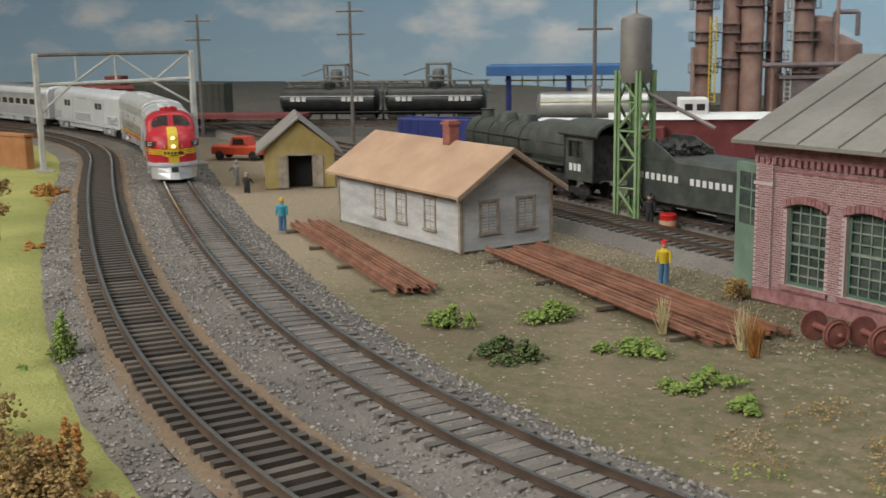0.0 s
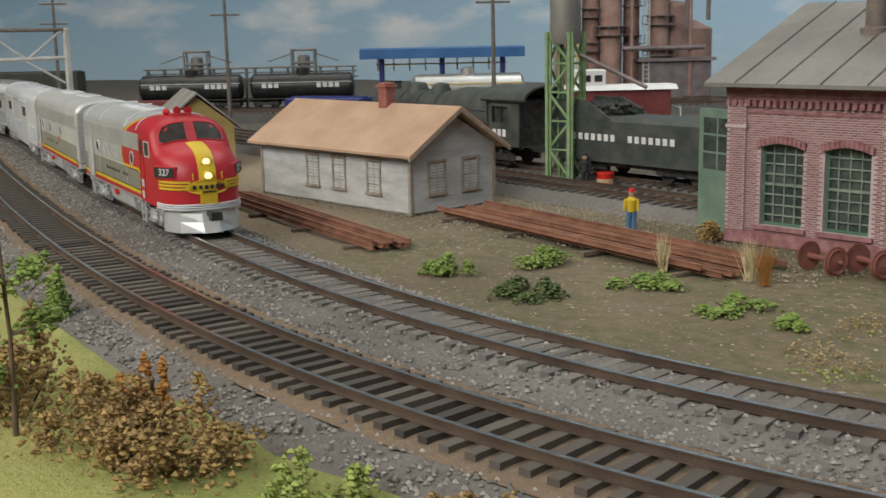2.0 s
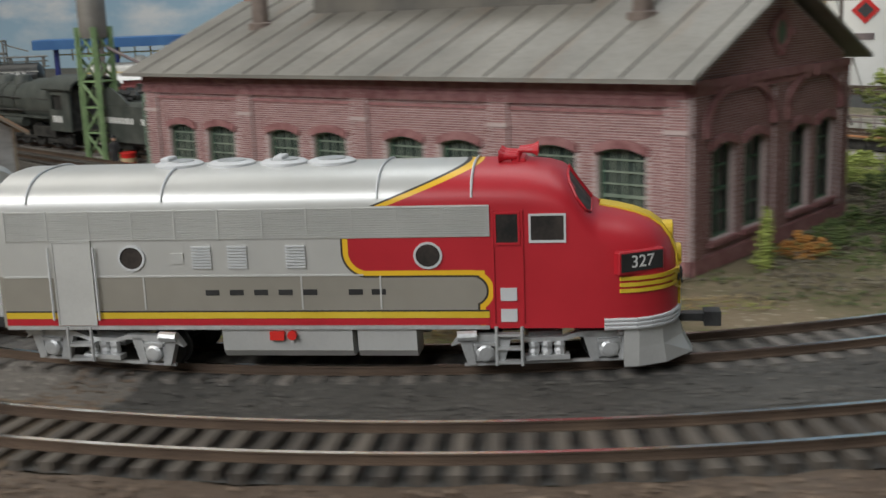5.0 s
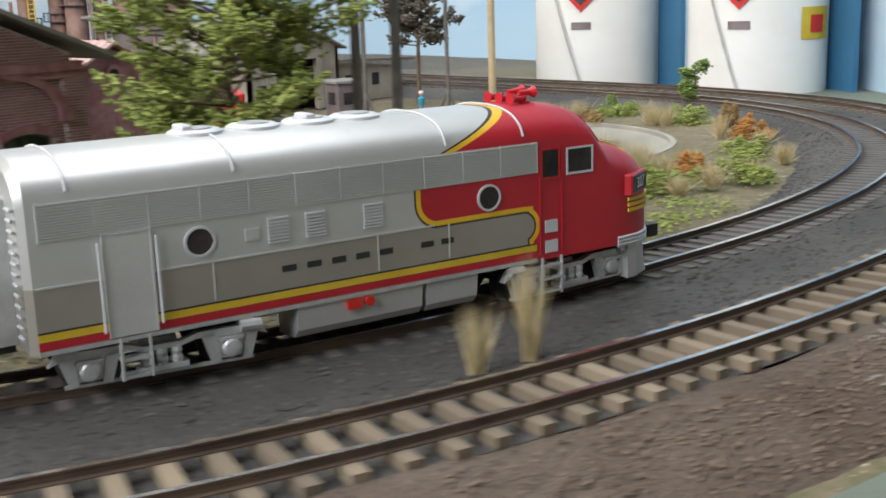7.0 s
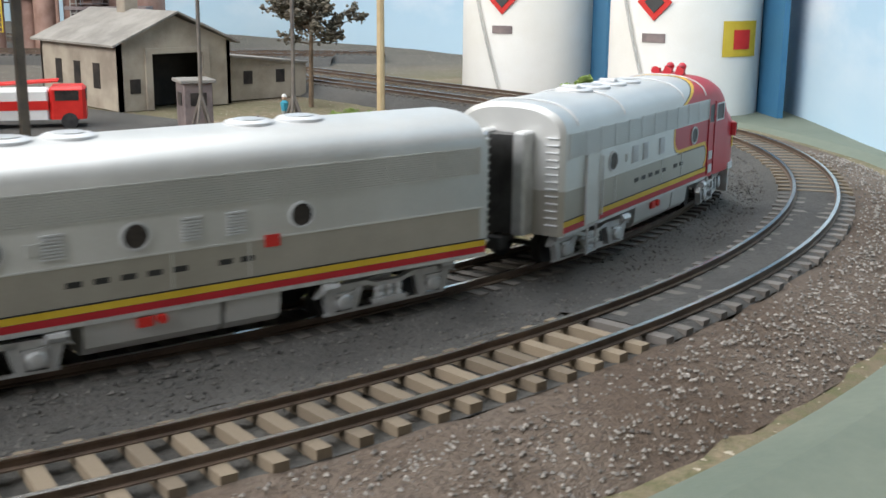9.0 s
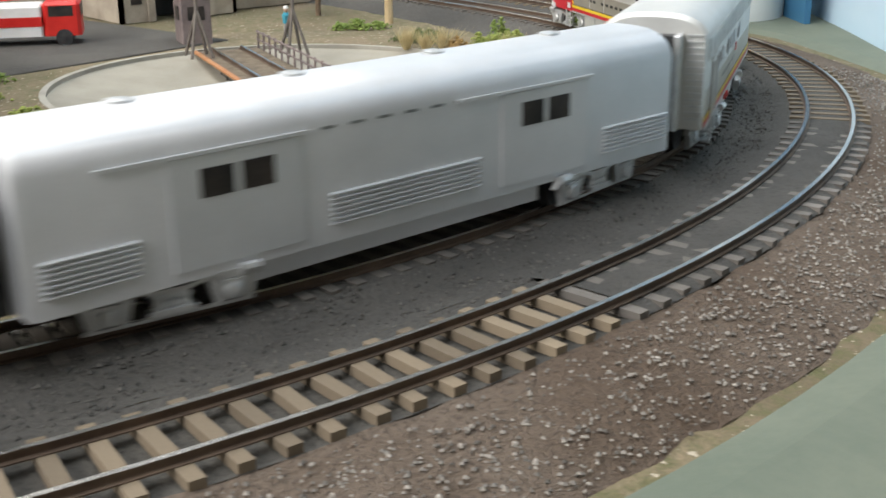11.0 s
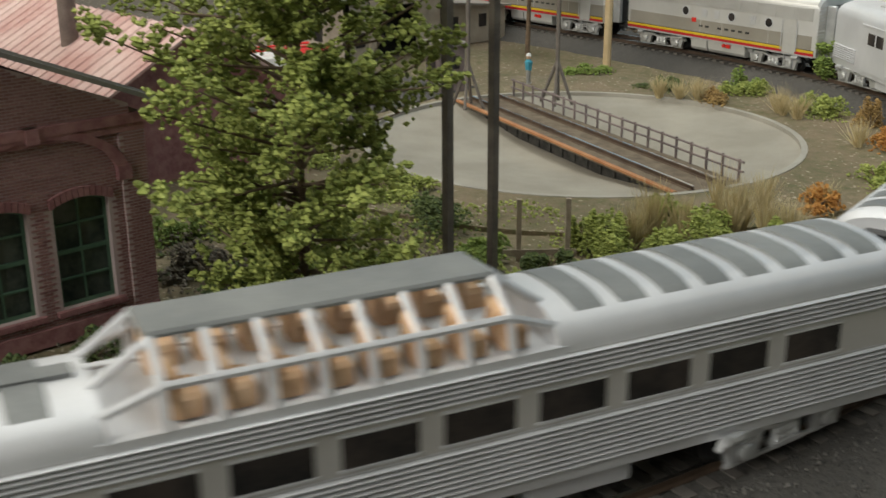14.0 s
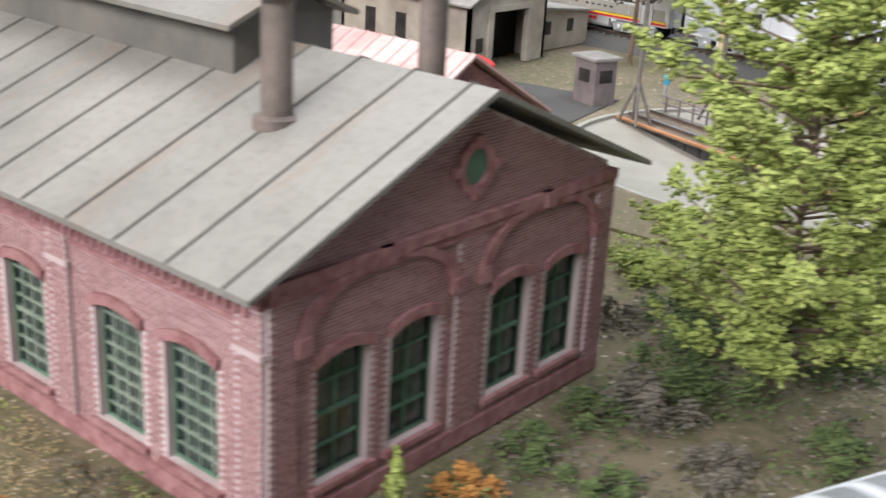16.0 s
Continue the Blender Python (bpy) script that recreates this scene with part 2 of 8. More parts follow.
LEAFBROWN = leaf_material("autumn_foliage", (0.16, 0.095, 0.035), (0.42, 0.28, 0.10))
LEAFORANGE = leaf_material("orange_foliage", (0.32, 0.13, 0.03), (0.50, 0.25, 0.06))
LEAFGREY = leaf_material("grey_brown_foliage", (0.07, 0.06, 0.045), (0.20, 0.175, 0.13))
SCRUB = leaf_material("dry_scrub", (0.24, 0.18, 0.085), (0.46, 0.36, 0.19))
STRAW = leaf_material("dry_grass", (0.50, 0.40, 0.20), (0.72, 0.63, 0.40))
BARK = plain("twig_bark", (0.10, 0.07, 0.045), (0.20, 0.14, 0.09), 0.5, 0.9)
PINKROOF = plain("faded_red_roof", (0.50, 0.29, 0.26), (0.64, 0.47, 0.43), 3, 0.8, 0, 0.006, 0.3)
PALESTONE = plain("stained_pale_wall", (0.26, 0.22, 0.175), (0.40, 0.35, 0.28), 2.5, 0.9)
PITFLOOR = plain("pit_concrete", (0.27, 0.25, 0.205), (0.36, 0.335, 0.28), 5, 0.95)
TANKWHITE = plain("white_storage_tank", (0.74, 0.72, 0.66), (0.82, 0.81, 0.77), 8, 0.45)
SILVER = plain("silver_body", (0.55, 0.55, 0.53), (0.64, 0.64, 0.62), 3, 0.42, 0.35, 0.002)
SILVERROOF = plain("silver_roof", (0.56, 0.57, 0.58), (0.64, 0.65, 0.66), 3, 0.6, 0.2, 0.002)
COACHSIDE = plain("brushed_coach_side", (0.60, 0.612, 0.63), (0.69, 0.70, 0.72), 3, 0.45, 0.25, 0.002)
# coach silver made darker, for the shade in the grooves between flutes
FLUTESHADE = plain("flute_groove_shade", (0.40, 0.40, 0.39), (0.48, 0.48, 0.47), 3, 0.5, 0.3, 0.002)
ROOFPANEL = plain("grey_roof_panel", (0.17, 0.18, 0.18), (0.25, 0.26, 0.255), 3, 0.55, 0.2, 0.002)
COACHDARK = plain("coach_window_band", (0.52, 0.515, 0.50), (0.60, 0.595, 0.58), 3, 0.4, 0.3, 0.002)
GUNMETAL = plain("truck_silver", (0.52, 0.53, 0.53), (0.66, 0.67, 0.67), 0.6, 0.38, 0.55, 0.01)
COUPLER = plain("coupler_black", (0.015, 0.015, 0.015), (0.04, 0.04, 0.04), 0.5, 0.5)
SMOKEPANE = plain("smoked_pane", (0.02, 0.02, 0.02), (0.06, 0.05, 0.045), 1.0, 0.35, 0, 0, spec=0.15)
LAMPGLOW = glow("headlamp_glow", (1.0, 0.74, 0.42), 2.6)
BLACKPAINT = plain("black_line_paint", (0.02, 0.02, 0.02), (0.03, 0.03, 0.03), 1, 0.5, 0, 0)
# silver toned taupe by a reflection that is put into the colour
TAUPESHEEN = plain("taupe_reflection", (0.34, 0.32, 0.275), (0.42, 0.395, 0.345), 3, 0.4, 0.35, 0.002)
FLAMESIGN = plain("black_sign", (0.03, 0.03, 0.03), (0.05, 0.05, 0.05), 1, 0.6, 0, 0)
ROOMWALL = plain("room_wall_paint", (0.55, 0.55, 0.53), (0.62, 0.62, 0.60), 40, 0.9, 0, 0.01, 1.0)
ROOMFLOOR = plain("room_carpet", (0.13, 0.125, 0.12), (0.18, 0.17, 0.16), 20, 0.95, 0, 0.03, 0.5)
DOMEGLASS = clear_glass("dome_glass", (0.92, 0.95, 0.96))
SEATTAN = plain("tan_seat", (0.52, 0.32, 0.18), (0.64, 0.44, 0.28), 0.5, 0.8)


def sky_paint():
    n = Nodes("painted_sky")
    h = n.t.nodes.new("ShaderNodeSeparateXYZ")
    n.t.links.new(n.tex.outputs["Object"], h.inputs[0])
    z = h.outputs[2]
    base = n.mix(n.ramp(z, 0.02, 0.32), (0.42, 0.58, 0.70), (0.24, 0.42, 0.60))
    puff = n.noise(4.5, 6, 0.55, (1, 1, 2.6))
    low = n.math("SUBTRACT", 1.0, n.ramp(n.math("ABSOLUTE", n.math("SUBTRACT", z, 0.13)), 0.03, 0.12))
    cloud = n.math("MULTIPLY", n.ramp(puff, 0.50, 0.68), n.math("MAXIMUM", low, 0.15))
    return n.done(n.mix(cloud, base, (0.74, 0.77, 0.80)), 0.95)


SKYPAINT = sky_paint()


# ---- mesh kit (centimetres) ----
class G:
    def __init__(self):
        self.v, self.f, self.m = [], [], []

    def add(self, verts, faces, m=0):
        k = len(self.v)
        self.v += [tuple(p) for p in verts]
        self.f += [tuple(i + k for i in q) for q in faces]
        self.m += [m] * len(faces)
        return self

    def box(self, x0, x1, y0, y1, z0, z1, m=0):
        p = [(x, y, z) for z in (z0, z1) for y in (y0, y1) for x in (x0, x1)]
        return self.add(p, [(0, 2, 3, 1), (4, 5, 7, 6), (0, 1, 5, 4), (2, 6, 7, 3), (0, 4, 6, 2), (1, 3, 7, 5)], m)

    def bevelbox(self, x0, x1, y0, y1, z0, z1, r, m=0):
        """A box with its upright edges and its top rim chamfered."""
        out = lambda e, z: [(x0 + e, y0 + r, z), (x0 + r, y0 + e, z), (x1 - r, y0 + e, z), (x1 - e, y0 + r, z), (x1 - e, y1 - r, z), (x1 - r, y1 - e, z), (x0 + r, y1 - e, z), (x0 + e, y1 - r, z)]
        rings = [out(0, z0), out(0, z1 - r), [(min(max(x, x0 + r), x1 - r), min(max(y, y0 + r), y1 - r), z1) for x, y, _ in out(0, z1)]]
        return self.loft(rings, m)

    def loft(self, rings, m=0, caps=True, closed=True):
        n, k = len(rings[0]), len(self.v)
        for r in rings:
            self.v += [tuple(p) for p in r]
        for a in range(len(rings) - 1):
            for b in range(n if closed else n - 1):
                c = (b + 1) % n
                self.f.append((k + a * n + b, k + a * n + c, k + (a + 1) * n + c, k + (a + 1) * n + b))
                self.m.append(m)
        if caps:
            self.f += [tuple(range(k + n - 1, k - 1, -1)), tuple(range(k + (len(rings) - 1) * n, k + len(rings) * n))]
            self.m += [m, m]
        return self

    def rod(self, a, b, r, m=0, seg=8, r2=None):
        a, b = Vector(a), Vector(b)
        d = (b - a).normalized()
        u = d.orthogonal().normalized()
        w = d.cross(u)
        ring = lambda c, q: [c + (u * math.cos(2 * math.pi * i / seg) + w * math.sin(2 * math.pi * i / seg)) * q for i in range(seg)]
        return self.loft([ring(a, r), ring(b, r if r2 is None else r2)], m)

    def turn(self, profile, m=0, seg=20, centre=(0, 0, 0), axis="z"):
        """A solid of revolution: profile of (radius, height)."""
        rings = []
        for r, h in profile:
            ring = []
            for i in range(seg):
                a = 2 * math.pi * i / seg
                p = (r * math.cos(a), r * math.sin(a), h)
                if axis == "x":
                    p = (h, r * math.cos(a), r * math.sin(a))
                elif axis == "y":
                    p = (r * math.sin(a), h, r * math.cos(a))
                ring.append(tuple(p[k] + centre[k] for k in range(3)))
            rings.append(ring)
        return self.loft(rings, m)

    def hoop(self, profile, seg=64):
        """An open ring: a closed profile turned about z with no end discs."""
        self.turn(list(profile) + [profile[0]], 0, seg)
        self.f, self.m = self.f[:-2], self.m[:-2]
        return self

    def prism(self, poly, axis, a, b, m=0):
        """A plane outline pushed along an axis from a to b."""
        put = {"x": lambda p, h: (h, p[0], p[1]), "y": lambda p, h: (p[0], h, p[1]), "z": lambda p, h: (p[0], p[1], h)}[axis]
        return self.loft([[put(p, a) for p in poly], [put(p, b) for p in poly]], m)

    def blob(self, x, y, z, r, m=0, flat=1.0, rnd=random):
        """An uneven clump of eight faces."""
        q = lambda: r * rnd.uniform(0.65, 1.25)
        return self.add([(x + q(), y, z), (x, y + q(), z), (x - q(), y, z), (x, y - q(), z), (x, y, z + q() * flat), (x, y, z - q() * flat)],
                        [(0, 1, 4), (1, 2, 4), (2, 3, 4), (3, 0, 4), (1, 0, 5), (2, 1, 5), (3, 2, 5), (0, 3, 5)], m)

    def placed(self, other, mat):
        k = len(self.v)
        self.v += [tuple(mat @ Vector(p)) for p in other.v]
        self.f += [tuple(i + k for i in q) for q in other.f]
        self.m += other.m
        return self

    def mesh(self, name, mats, smooth=False):
        me = bpy.data.meshes.new(name)
        me.from_pydata([(x * U, y * U, z * U) for x, y, z in self.v], [], self.f)
        for mt in mats if isinstance(mats, (list, tuple)) else [mats]:
            me.materials.append(mt)
        me.polygons.foreach_set("material_index", self.m)
        me.validate()
        bm = bmesh.new()
        bm.from_mesh(me)
        bmesh.ops.recalc_face_normals(bm, faces=bm.faces)
        bm.to_mesh(me)
        bm.free()
        if smooth:
            me.shade_smooth()
            me.set_sharp_from_angle(angle=radians(38))
        me.update()
        return me


def thing(name, x, y, z=0.0, turn=0.0, label="", category="", group="", kind=""):
    ob = new(name)
    ob.empty_display_size = 0.01
    ob.matrix_world = pose(x * U, y * U, z * U, 0, 0, turn)
    return tagged(ob, label, category, group, kind)


def part(name, g, mats, parent, label="", smooth=False):
    ob = new(name, g.mesh(name, mats, smooth))
    ob.parent = parent
    if label:
        ob["label"] = label
    return ob


def solo(name, g, mats, label, category="", group="", kind="", smooth=False, at=None):
    ob = new(name, g.mesh(name, mats, smooth))
    if at:
        ob.matrix_world = pose(at[0] * U, at[1] * U, at[2] * U, 0, 0, at[3] if len(at) > 3 else 0)
    return tagged(ob, label, category, group, kind)


# ---- the track plan ----
STEP = 0.5
KNOTS = [(-280, 0.0), (-112, 0.0), (-102, -0.0125), (-74, -0.0125), (-62, 0.0012), (-50, 0.0012), (-32, 0.0013), (-14, 0.0045), (4, 0.0133), (22, 0.0253), (40, 0.0245), (58, 0.0179), (76, 0.0149), (94, 0.0184),
         (112, 0.0248), (124, 0.030), (136, 0.026), (148, 0.012), (160, 0.0), (260, 0.0)]
RAILZ, GAP = 1.015, 5.28


def plan():
    s = np.arange(-280, 260.1, STEP)
    k = np.interp(s, [a for a, _ in KNOTS], [b for _, b in KNOTS])
    th = np.concatenate([[0], np.cumsum((k[1:] + k[:-1]) / 2 * STEP)])
    zero = int(280 / STEP)
    th += -0.1003 - th[zero]
    mid = (th[1:] + th[:-1]) / 2
    x = np.concatenate([[0], np.cumsum(np.cos(mid) * STEP)])
    y = np.concatenate([[0], np.cumsum(np.sin(mid) * STEP)])
    return np.stack([x - x[zero] + 1.36, y - y[zero] - 25.55], -1), th


OUTER, HEAD = plan()
NORMAL = np.stack([-np.sin(HEAD), np.cos(HEAD)], -1)
SPREAD = GAP + 0.8 * np.interp(np.arange(len(OUTER)) * STEP - 280, (25, 50, 80, 105), (0, 1, 1, 0))
INNER = OUTER + NORMAL * SPREAD[:, None]
RUN = np.concatenate([[0], np.cumsum(np.linalg.norm(np.diff(INNER, axis=0), axis=1))])
RUN -= RUN[int(280 / STEP)]
ORUN = np.arange(-280, 260.1, STEP)


def on_inner(s):
    return np.array([np.interp(s, RUN, INNER[:, 0]), np.interp(s, RUN, INNER[:, 1])])


def ribbon(line, normals, offs, heights, m=0, g=None, wobble=0.0):
    """A strip of ground along a line, with its cross-section given by offsets and heights."""
    g = g or G()
    rows = []
    for i in range(0, len(line)):
        rows.append([(line[i][0] + normals[i][0] * o, line[i][1] + normals[i][1] * o,
                      h + (noise.noise(Vector((line[i][0] + o * 3.1, line[i][1] + o, 0)) * 0.8) * wobble)) for o, h in zip(offs, heights)])
    return g.loft(rows, m, caps=False, closed=False)


def rail_profile(line, normals, off, z, g, m_side=0, m_top=1):
    sec = [(-0.13, -0.22), (-0.13, -0.19), (-0.035, -0.17), (-0.035, -0.06), (-0.065, -0.045), (-0.065, 0.0), (0.065, 0.0), (0.065, -0.045), (0.035, -0.06), (0.035, -0.17), (0.13, -0.19), (0.13, -0.22)]
    n = len(sec)
    rings = [[(p[0] + q[0] * (off + o), p[1] + q[1] * (off + o), z + h) for o, h in sec] for p, q in zip(line, normals)]
    k = len(g.f)
    g.loft(rings, m_side, caps=True)
    for a in range(len(rings) - 1):
        g.m[k + a * n + 5] = m_top
    return g


# ---- room, board and ground ----
def room():
    g = G().box(-330, 330, -330, 250, -100, -96)
    solo("floor", g, ROOMFLOOR, "grey carpet floor of the layout room", "floor", kind="structure")
    solo("ceiling", G().box(-330, 330, -330, 250, 156, 160), ROOMWALL, "white painted room ceiling", "ceiling", kind="structure")
    for name, b in (("wall_north", (-330, 330, 250, 256)), ("wall_south", (-330, 330, -336, -330)), ("wall_west", (-336, -330, -330, 250)), ("wall_east", (330, 336, -330, 250))):
        solo(name, G().box(*b, -100, 156), ROOMWALL, "plain painted room wall", "wall", kind="structure")


def ground():
    xs, ys = np.arange(-300, 77, 2.5), np.arange(-62, 130, 2.5)
    g = G()
    v = [(x, y, -0.06 + 0.14 * noise.noise(Vector((x * 0.11, y * 0.11, 3))) + 0.05 * noise.noise(Vector((x * 0.5, y * 0.5, 1)))) for y in ys for x in xs]
    n = len(xs)
    f = []
    for j in range(len(ys) - 1):
        for i in range(n - 1):
            cx, cy = xs[i] + 1.25 - 23.4, ys[j] + 1.25 - 42.4
            if cx * cx + cy * cy < 13.6 ** 2:
                continue
            f.append((j * n + i, j * n + i + 1, (j + 1) * n + i + 1, (j + 1) * n + i))
    g.add(v, f)
    solo("ground", g, EARTH, "sandy yard earth with thin grass scatter", "ground", kind="structure", smooth=True)
    b = G()
    b.box(-300, 76, -62, 129, -10, -6)
    b.box(-300, 76, -62, -61, -6, -0.3)
    b.box(75, 76, -61, 129, -6, -0.3)
    solo("layout_board", b, EDGE, "green painted plywood board under the layout", "board", kind="structure")


def board_edge():
    """Painted bare board outside the outer track, on the right-hand side."""
    i0, i1 = int((280 + 38) / STEP), int((280 + 150) / STEP)
    g = ribbon(OUTER[i0:i1:4], NORMAL[i0:i1:4], (-34, -16, -6.6, -5.4), (0.14, 0.16, 0.17, -0.1))
    solo("painted_board_edge", g, EDGE, "bare board edge painted dull green", "board", kind="structure")


def lawn():
    i0, i1 = int(60 / STEP), int((280 + 14) / STEP)
    g = ribbon(OUTER[i0:i1:3], NORMAL[i0:i1:3], (-34, -22, -14, -9, -5.0, -3.6, -3.0), (0.1, 0.35, 0.5, 0.5, 0.52, 0.46, 0.1), 0, None, 0.25)
    solo("lawn", g, LAWN, "yellow-green flocked grass beside the track", "grass", kind="structure", smooth=True)


def roadbed():
    a, m, z = 0, int((280 + 26) / STEP), len(OUTER)
    far = int((280 + 90) / STEP)
    for i0, i1, mats, who in ((a, m + 1, [BALLAST, CORK], "grey"), (m, far + 1, [BROWNDIRT, CINDER], "dark"), (far, z, [BROWNDIRT, CINDER], "deep")):
        L, N = OUTER[i0:i1:2], NORMAL[i0:i1:2]
        g = G()
        lip = -2.0 if who == "grey" else -1.52
        ribbon(L, N, (-5.0, -4.2, -3.0, lip), (-0.15, 0.15, 0.42, 0.60), 0, g, 0.16)
        # past the grey part, the dark bed colour also paints shade between ties
        bed = (0.60, 0.66, 0.62, 0.66, 0.6) if who == "grey" else (0.60, 0.54, 0.53, 0.54, 0.6) if who == "dark" else (0.62, 0.75, 0.785, 0.75, 0.62)
        ribbon(L, N, (lip, -1.2, 0, 1.2, 2.1), bed, 1, g, 0.03)
        ribbon(L, N, (2.1, 2.8, 3.4, 4.0, 5.28, 6.6, 7.4, 8.4, 9.2), (0.6, 0.5, 0.55, 0.73, 0.785, 0.73, 0.52, 0.12, -0.15), 0 if who == "grey" else 1, g, 0.08)
        solo("ballast_bed", g, mats, who + " stone ballast under the two main tracks", "ballast", kind="structure", smooth=True)
    rnd = random.Random(5)
    big, darkg, clods = G(), G(), G()
    for k in range(44000):
        s = rnd.uniform(-75, 125)
        i = int((s + 280) / STEP)
        o = rnd.choice((rnd.uniform(-4.9, -1.7), rnd.uniform(-4.9, -2.2), rnd.uniform(1.9, 4.3), rnd.uniform(6.2, 9.0), rnd.uniform(4.0, 6.6)))
        h = float(np.interp(o, (-5.0, -4.2, -3.0, -2.0, 2.1, 2.8, 3.4, 4.0, 6.6, 7.4, 8.4, 9.2), (-0.1, 0.18, 0.44, 0.60, 0.6, 0.5, 0.55, 0.73, 0.73, 0.52, 0.14, -0.1)))
        if s < 14 and o < -3.3:
            continue
        r = rnd.uniform(0.035, 0.10) * (0.75 if s > 48 else 1)
        p = OUTER[i] + NORMAL[i] * o + np.array([NORMAL[i][1], -NORMAL[i][0]]) * rnd.uniform(-0.5, 0.5)
        (darkg if s > 26 and o > 1.5 else clods if 24 < s < 78 + 10 * noise.noise(Vector((s * 0.3, o, 0))) else big).blob(p[0], p[1], h + r * 0.2, r, 0, 0.8, rnd)
    solo("ballast_stones", big, STONE, "loose grey ballast stones", "stones", kind="stuff")
    solo("dirt_clods", clods, CLOD, "loose brown clods and gravel beside the outer track", "stones", kind="stuff")
    solo("cinder_stones", darkg, DARKSTONE, "loose dark ballast stones", "stones", kind="stuff")
    yard = G()
    for k in range(5200):
        x, y = rnd.uniform(-48, 34), rnd.uniform(-22, 4)
        if y > -2 and x > -1:
            continue
        i = int(np.argmin(np.abs(OUTER[:, 0] - x)))
        if y < OUTER[i][1] + 8.8:
            continue
        r = rnd.uniform(0.018, 0.05)
        yard.blob(x, y, 0.02, r, 0, 0.8, rnd)
    for k in range(6500):
        x, y = rnd.uniform(-26, 8), rnd.uniform(-6, 9)
        if x > -0.5 and y > -0.6:
            continue
        yard.blob(x, y, 0.03, rnd.uniform(0.025, 0.075), 0, 0.8, rnd)
    solo("yard_stones", yard, DIRTSTONE, "scattered pale gravel in the yard", "stones", kind="stuff")


def straight(x0, y0, x1, y1, step=1.0):
    n = max(2, int(math.hypot(x1 - x0, y1 - y0) / step))
    line = np.stack([np.linspace(x0, x1, n), np.linspace(y0, y1, n)], -1)
    d = (line[-1] - line[0]) / np.linalg.norm(line[-1] - line[0])
    return line, np.tile(np.array([-d[1], d[0]]), (n, 1))


def track(label, line, normals, run, z, tie_mat, near, pitch=0.68, far_mat=None):
    ob = thing("railway_track", 0, 0, 0, 0, label, "railway track", kind="structure")
    for off, who in ((-0.86, "rail"), (0.86, "rail")):
        g = rail_profile(line, normals, off, z, G())
        part(who, g, [RAILSIDE, RAILTOP], ob, "steel rail with a polished head")
    rnd = random.Random(len(line))
    top = z - 0.215
    far_mat = far_mat or tie_mat
    half = 0.15
    base = G().box(-half, half, -1.5, 1.5, -0.24, 0.0).mesh("tie", tie_mat)
    pale = G().box(-0.17, 0.17, -1.5, 1.5, -0.24, 0.0).mesh("tie", far_mat)
    sunk = G().box(-0.18, 0.18, -1.5, 1.5, -0.24, -0.03).mesh("tie", TIEGREY)
    rest = G()
    s = run[0] + 1
    while s < run[-1] - 1:
        p = np.array([np.interp(s, run, line[:, 0]), np.interp(s, run, line[:, 1])])
        q = np.array([np.interp(s, run, normals[:, 0]), np.interp(s, run, normals[:, 1])])
        a = math.atan2(q[1], q[0]) - math.pi / 2 + rnd.uniform(-0.03, 0.03)
        p = p + q * rnd.uniform(-0.06, 0.06)
        if near and near[0] < s < near[1]:
            t = new("tie", base if s < 46 or far_mat is tie_mat else pale if s < 89 else sunk)
            t.parent = ob
            t.matrix_basis = Matrix.LocRotScale((p[0] * U, p[1] * U, top * U), Euler((0, 0, a)), None)
        else:
            rest.placed(G().box(-0.16, 0.16, -1.5, 1.5, -0.24, 0.0, 1 if s > 46 else 0), Matrix.LocRotScale((p[0], p[1], top), Euler((0, 0, a)), None))
        s += 0.93 if s > 46 and far_mat is not tie_mat else pitch
    if rest.v:
        tagged(part("far_ties", rest, [tie_mat, far_mat], ob), kind="stuff")
    return ob


# ---- brick engine house ----
HX, HY, EAVE, RIDGE, RY = 30.34, 13.95, 6.75, 10.0, 7.0


def arch_outline(x0, x1, z0, z1, rise, n=8):
    xm, h = (x0 + x1) / 2, (x1 - x0) / 2
    top = [(xm + h * (1 - 2 * i / n), z1 + rise * (1 - (1 - 2 * i / n) ** 2)) for i in range(n + 1)]
    return [(x0, z0), (x1, z0)] + top


def in_arch(x, z, o, pad=0.0):
    x0, x1, z0, z1, rise = o
    if not (x0 - pad < x < x1 + pad and z > z0 - pad):
        return False
    u = (x - (x0 + x1) / 2) / ((x1 - x0) / 2 + pad)
    return z < z1 + pad + rise * max(0.0, 1 - u * u)


def wall_shell(u0, u1, top, openings, put, depth, g):
    """A wall of upright strips with its openings cut through; top is a function of u."""
    us = sorted({u0, u1, *[o[0] for o in openings], *[o[1] for o in openings], *[o[0] + (o[1] - o[0]) * k / 8 for o in openings for k in range(9)], (u0 + u1) / 2})
    for a, b in zip(us, us[1:]):
        if b - a < 1e-4:
            continue
        m = (a + b) / 2
        inside = [o for o in openings if o[0] < m < o[1]]
        def zarch(o, u):
            q = (u - (o[0] + o[1]) / 2) / ((o[1] - o[0]) / 2)
            return o[3] + o[4] * max(0.0, 1 - q * q)
        spans = [((0.0, 0.0), (top(a), top(b)))]
        for o in sorted(inside, key=lambda q: q[2]):
            (l0, l1), hi = spans.pop()
            spans += [((l0, l1), (o[2], o[2])), ((zarch(o, a), zarch(o, b)), hi)]
        for (l0, l1), (h0, h1) in spans:
            p = [put(a, 0, l0), put(b, 0, l1), put(b, 0, h1), put(a, 0, h0), put(a, depth, l0), put(b, depth, l1), put(b, depth, h1), put(a, depth, h0)]
            g.add(p, [(0, 1, 2, 3), (4, 7, 6, 5), (0, 4, 5, 1), (3, 2, 6, 7), (0, 3, 7, 4), (1, 5, 6, 2)])
    return g


